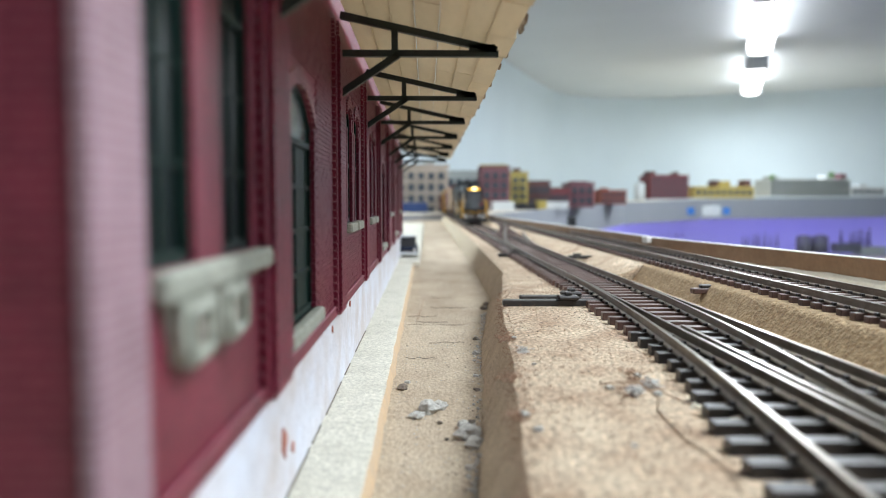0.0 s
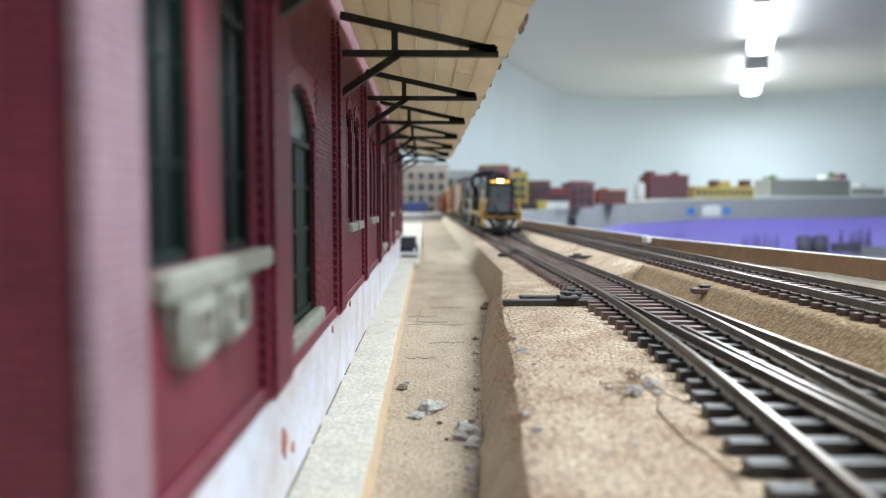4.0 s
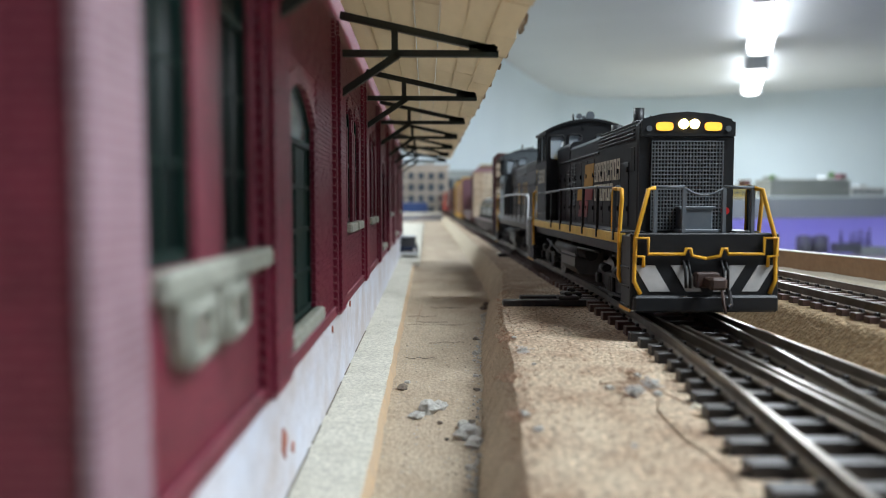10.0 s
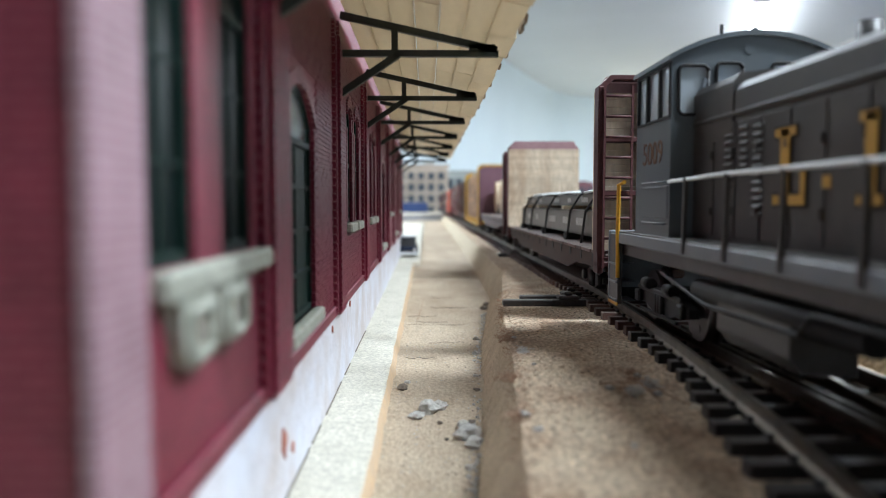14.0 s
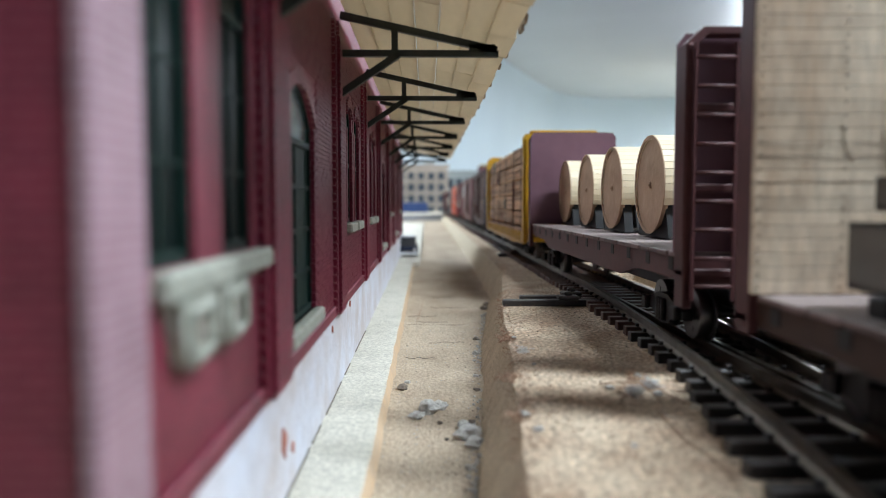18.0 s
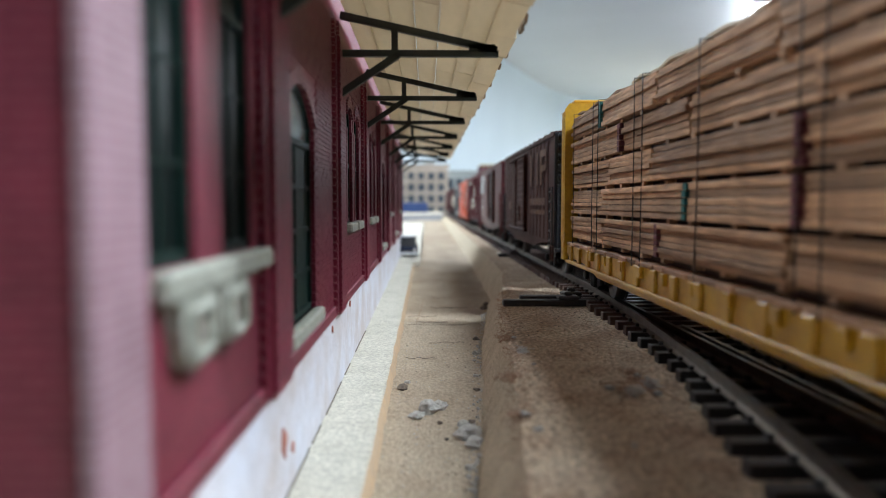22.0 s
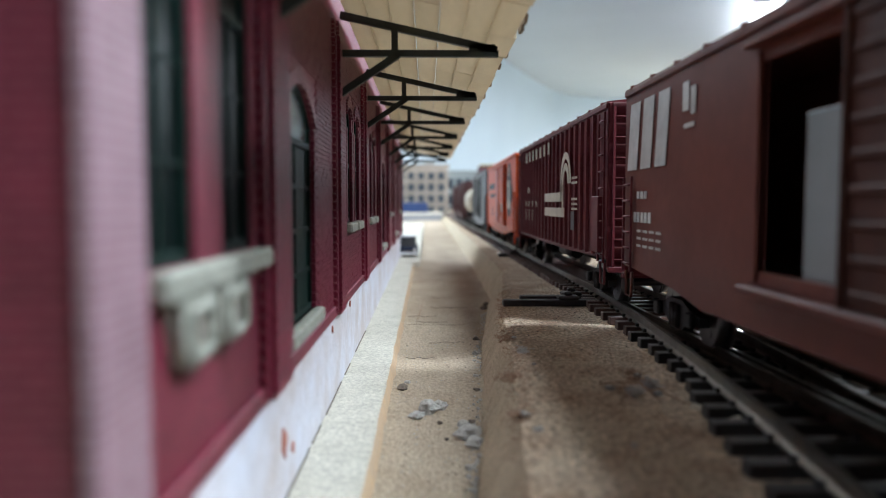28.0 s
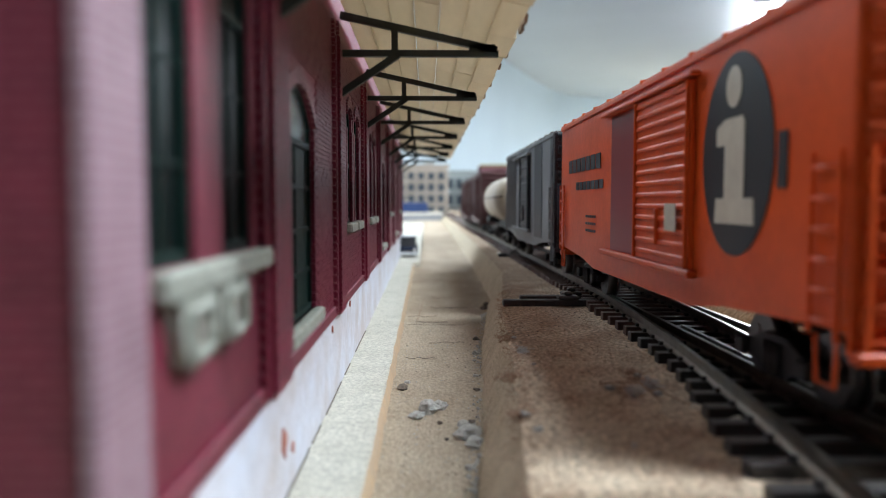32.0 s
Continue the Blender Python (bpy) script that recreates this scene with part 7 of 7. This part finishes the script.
# cracks across the plywood
for y0, xa, xb in ((262, -7, 14), (268, -4, 8), (281, -7, 4), (305, 2, 17), (338, -6, 12), (205, -6, 3), (228, 1, 12)):
    bm = B()
    n = 7
    pipe(bm, [(xa + (xb - xa) * i / n, y0 + rc.uniform(-1.2, 1.2), -12.42 + rc.uniform(-0.05, 0.05)) for i in range(n + 1)], 0.08, 4)
    tagged(part("crack", bm, "dark_debris_shade"), "thin dark crack across the plywood", "crack", "plywood cracks", "structure")
# a thin sheet under the turnout ties, with a ragged pale edge
bm = B()
prev = None
for k in range(44):
    y = -50 + 3.85 * k
    xe = 35.6 + 1.0 * math.sin(0.05 * y) + wob(4, y, 1.1, 0.12) + wob(8, y, 0.5, 0.5) + (0.25 * (y - 105) if y > 105 else 0)
    row = [bm.verts.new(p) for p in ((xe - 0.5, y, -0.2), (xe - 0.1, y, 0.3 + wob(6, y, 0.15, 0.3)), (xe + 0.8, y, 0.36), (xe + 12, y, 0.3))]
    if prev:
        for i in range(3):
            face(bm, [prev[i], prev[i + 1], row[i + 1], row[i]])
    prev = row
tagged(part("thin_sheet", bm, "board"), "thin torn fibreboard sheet under the turnout ties", "board", "", "structure")
M["lint"] = mat("white_lint", (0.66, 0.65, 0.62), 0.9)
# fibres and grit, too many to count
for cx, cy, cz, n, rr in ((34.2, 117, 0.4, 120, 0.7), (38.5, 122, 0.4, 70, 0.8), (20.4, 152, -0.1, 60, 0.8), (18.6, 168, -0.2, 90, 2.2), (15.0, 130, -0.3, 60, 1.6), (13.6, 106, -0.3, 60, 1.6), (37, 128, 0.3, 40, 2.0), (33, 118, 0.3, 30, 1.6)):
    bm = B()
    for i in range(n):
        p = Vector((cx + rc.gauss(0, rr * 0.5), cy + rc.gauss(0, rr), cz + abs(rc.gauss(0, 0.4))))
        pts = [p]
        for k in range(3):
            pts.append(pts[-1] + Vector((rc.uniform(-0.7, 0.7), rc.uniform(-0.7, 0.7), rc.uniform(-0.25, 0.4))))
        pipe(bm, pts, 0.065, 3)
    tagged(part("fuzz_tuft", bm, "lint" if rr < 1 else "fibre"), "white tuft of lint on the fibreboard" if rr < 1 else "tuft of torn fibres on the fibreboard", "fibres", "fibre tufts", "stuff")
bm = B()
for i in range(1100):
    y = rc.uniform(70, 260)
    x = board_edge(y) + rc.choice((rc.uniform(-1.5, 1.5), rc.uniform(0, 30)))
    p = Vector((x, y, 0.05 if x > board_edge(y) + 1 else -0.8))
    d = Vector((rc.uniform(-1, 1), rc.uniform(-1, 1), rc.uniform(0, 0.6))) * rc.uniform(0.3, 1.3)
    mid = p + d * 0.6 + Vector((0, 0, rc.uniform(0.05, 0.4)))
    pipe(bm, [p, mid, p + d * 1.3 + Vector((rc.uniform(-0.5, 0.5), rc.uniform(-0.5, 0.5), 0))], 0.05, 3)
tagged(part("loose_fibres", bm, "fibre"), "loose fibres and fuzz on the fibreboard edge", "fibres", "", "stuff")
bm = B()
for i in range(700):
    y = 70 + 260 * rc.random() ** 1.5
    if rc.random() < 0.5:
        x, z = rc.uniform(-6, board_edge(y) - 6), -12.45
        x = x if rc.random() < 0.5 else board_edge(y) - 6 - abs(rc.gauss(0, 1.5))
    else:
        x, z = rc.uniform(board_edge(y) + 1, 52), 0.05
    ball(bm, (x, y, z), rc.uniform(0.06, 0.22), 4, 0.7)
tagged(part("grit", bm, "dark_debris_shade"), "fine dark grit scattered on the boards", "grit", "", "stuff")
bm = B()
for i in range(340):
    y = 90 + 200 * rc.random() ** 1.4
    x = board_edge(y) - 6.4 - abs(rc.gauss(0, 0.9))
    ball(bm, (x, y, -12.4), rc.choice((0.12, 0.16, 0.22, 0.35)) * rc.uniform(0.8, 1.5), 5, 0.7)
for i in range(260):
    y = 100 + 170 * rc.random()
    ball(bm, (rc.uniform(-8, board_edge(y) - 7), y, -12.4), rc.uniform(0.07, 0.2), 4, 0.6)
tagged(part("plaster_grit", bm, "debris"), "pale plaster grit swept along the foot of the board", "grit", "", "stuff")
for pts in ([(30, 124, 0.2), (32, 119, 1.8), (35, 117, 2.2), (37, 113, 0.4)], [(36, 128, 0.3), (38, 122, 1.2), (39, 116, 0.5), (41, 109, 0.4)], [(-3.5, 268, -12.3), (-2.0, 290, -10.8), (-1.0, 312, -9.8)]):
    bm = B()
    pipe(bm, pts, 0.09, 5)
    tagged(part("dry_stem", bm, "fibre"), "thin dry stem lying on the board", "stem", "dry stems")
bm = B()
box(bm, -2.8, 2.8, -1.6, 1.6, 0, 3.6, 0.4)
ob = tagged(part("white_clip", bm, "paint_white"), "small white block on the fascia top", "block")
ob.matrix_basis = pose(0.1175, 0.385, 0.0104, rz=96)


# ---- moulded bricks of the freight house, those nearest the camera one by one ----
M["brick_piece"] = mat("moulded_red_brick_piece", (0.170, 0.015, 0.035), 0.46, col2=(0.125, 0.010, 0.026), scale=400, rnd=0.16, bump=0.25, bscale=2500, spec=0.36)
BW, BH = 2.72, 0.86
bm = B()
box(bm, 0, 0.36, 0.07, BW - 0.07, 0.06, BH - 0.06, 0.07)
brick_me = mesh_of("brick", bm, "brick_piece")
bm = B()
box(bm, 0.12, 1.62, 0, 0.36, 0.06, BH - 0.06, 0.07)
header_me = mesh_of("brick", bm, "brick_piece")
first = [ob for ob in house.children if ob.name.startswith("pilaster")][0]
ya = bay_start(1) - 5.5
for row in range(60):
    z = ZB + 0.3 + BH * row
    off = 0.0 if row % 2 else 0.36
    for i in range(4):
        share("brick", brick_me, first, pose((WX + 1.3) / 1000, (ya - 0.12 + off + BW * i) / 1000, z / 1000))
    share("brick", header_me, first, pose((WX + (0.0 if row % 2 else 0.12)) / 1000, (ya - 0.18) / 1000, z / 1000))


def brick_field(faces_at):
    """Many small bricks as one mesh; each entry is a corner and a size in mm."""
    vs, fs = [], []
    for x, y, z, dx, dy, dz in faces_at:
        n = len(vs)
        vs += [((x + dx * a) / 1000, (y + dy * b) / 1000, (z + dz * c) / 1000) for c in (0, 1) for a, b in ((0, 0), (1, 0), (1, 1), (0, 1))]
        fs += [(n, n + 3, n + 2, n + 1), (n + 4, n + 5, n + 6, n + 7)] + [(n + i, n + (i + 1) % 4, n + 4 + (i + 1) % 4, n + 4 + i) for i in range(4)]
    me = bpy.data.meshes.new("brickwork")
    me.from_pydata(vs, [], fs)
    me.materials.append(M["brick_piece"])
    ob = new("brickwork", me)
    ob.parent = house
    return tagged(ob, kind="stuff")


def bay_holes(k):
    a = bay_start(k)
    if k == 1:
        return [(102.0, 129.5, 13.0, 50.0)]
    if k in (4, 6):
        return [(a + 20, a + 48, 13.0, 50.0)]
    return [(a + 21, a + 33, 26.5, 56.0), (a + 40, a + 52, 26.5, 56.0)]


for k in (1, 2, 3, 4):
    bricks = []
    y0, y1 = bay_start(k) + 7.5, bay_start(k + 1) - 7.5
    for row in range(2, 72):
        z = ZB + BH * row
        y = y0 + (0.0 if row % 2 else BW / 2)
        while y + BW < y1:
            if not any(ya - BW - 0.6 < y < yb + 0.6 and za - 3.4 < z < zb + 3.2 for ya, yb, za, zb in bay_holes(k)):
                bricks.append((WX - 0.1, y + 0.07, z + 0.06, 0.1 + rc.uniform(0.14, 0.2), BW - 0.14, BH - 0.12))
            y += BW
        # toothed jambs beside the openings
        for ya, yb, za, zb in bay_holes(k):
            if za < z < zb - 6:
                ext = 0.0 if row % 2 else 0.5
                bricks.append((WX - 0.9, yb - 0.3 - ext, z + 0.06, 1.2, 2.4, BH - 0.12))
                bricks.append((WX - 0.9, ya - 2.1, z + 0.06, 1.2, 2.4 + ext, BH - 0.12))
    brick_field(bricks)
for k in (2, 3, 4, 5):
    bricks = []
    a = bay_start(k) - 5.0
    for row in range(68):
        z = ZB + 0.3 + BH * row
        off = 0.0 if row % 2 else 0.36
        for i in range(4):
            if i * BW + off + BW < 11.4:
                bricks.append((WX + 1.3, a - 0.2 + off + BW * i * 0.96, z + 0.06, 0.36, BW - 0.2, BH - 0.12))
        bricks.append((WX + (0.1 if row % 2 else 0.24), a - 0.2, z + 0.06, 1.5, 0.36, BH - 0.12))
        bricks.append((WX + 0.05, a - 2.4 + 0.6 * (row % 2), z + 0.06, 0.95, 2.4, BH - 0.12))
    brick_field(bricks)
bricks = []
for row in range(68):
    z = ZB + 0.3 + BH * row
    bricks.append((WX + 0.05, 86.0 - 0.2 + 0.55 * (row % 2), z + 0.06, 0.98, 2.4, BH - 0.12))
    bricks.append((WX + 0.05, 99.6, z + 0.06, 0.98, 2.5 - 0.55 * (row % 2), BH - 0.12))
brick_field(bricks)


# ---- everything that moves: the whole train rolls towards and past the camera ----
def lead(t):
    """How far ahead (m) the front of the leading hood stands at t seconds."""
    rows = [(-1.0, 1.045), (0.0, 0.962), (2.0, 0.800), (3.0, 0.702), (5.5, 0.508), (7.0, 0.394), (9.0, 0.2517), (11.0, 0.1027), (33.0, 0.1027 - 0.0745 * 22)]
    for (a, ya), (b, yb) in zip(rows, rows[1:]):
        if t <= b:
            return ya + (yb - ya) * (t - a) / (b - a)
    return rows[-1][1]


XT, ZT_ = XC / 1000, 0.00445
ROLLING = [
    (loco_a, 0.0, 0), (loco_b, 0.159, 0), (flat_steel, 0.311, 0), (steel_load, 0.311, 0), (flat_logs, 0.545, 0),
    (lumber_car, 0.7545, 0), (lumber_load, 0.7545, 0), (car_np, 0.9796, 0), (car_scl, 1.1644, 0), (car_cr, 1.3495, 0),
    (car_ic, 1.540, 0), (car_grey, 1.725, 0), (car_tank, 1.893, 0), (car_far, 2.076, 0), (car_last, 2.256, 0),
]
for i, d in enumerate(drums):
    ROLLING.append((d, (0.5670, 0.6050, 0.6434, 0.6794, 0.7185)[i], 0.0185))


def motions():
    times = [0.5 * i for i in range(65)]
    for ob, q, z in ROLLING:
        walk(ob, [(t, pose(XT, lead(t) + q, ZT_ + z)) for t in times])
        for tr in ob.children:
            for w in tr.children:
                if w.name.startswith("wheelset"):
                    r, home = w["r"] / 1000, w.matrix_basis.copy()
                    ticks = [0.1 * i for i in range(321)]
                    start = lead(0.0)
                    walk(w, [(t, home @ Matrix.Rotation((start - lead(t)) / r, 4, "X")) for t in ticks])


motions()
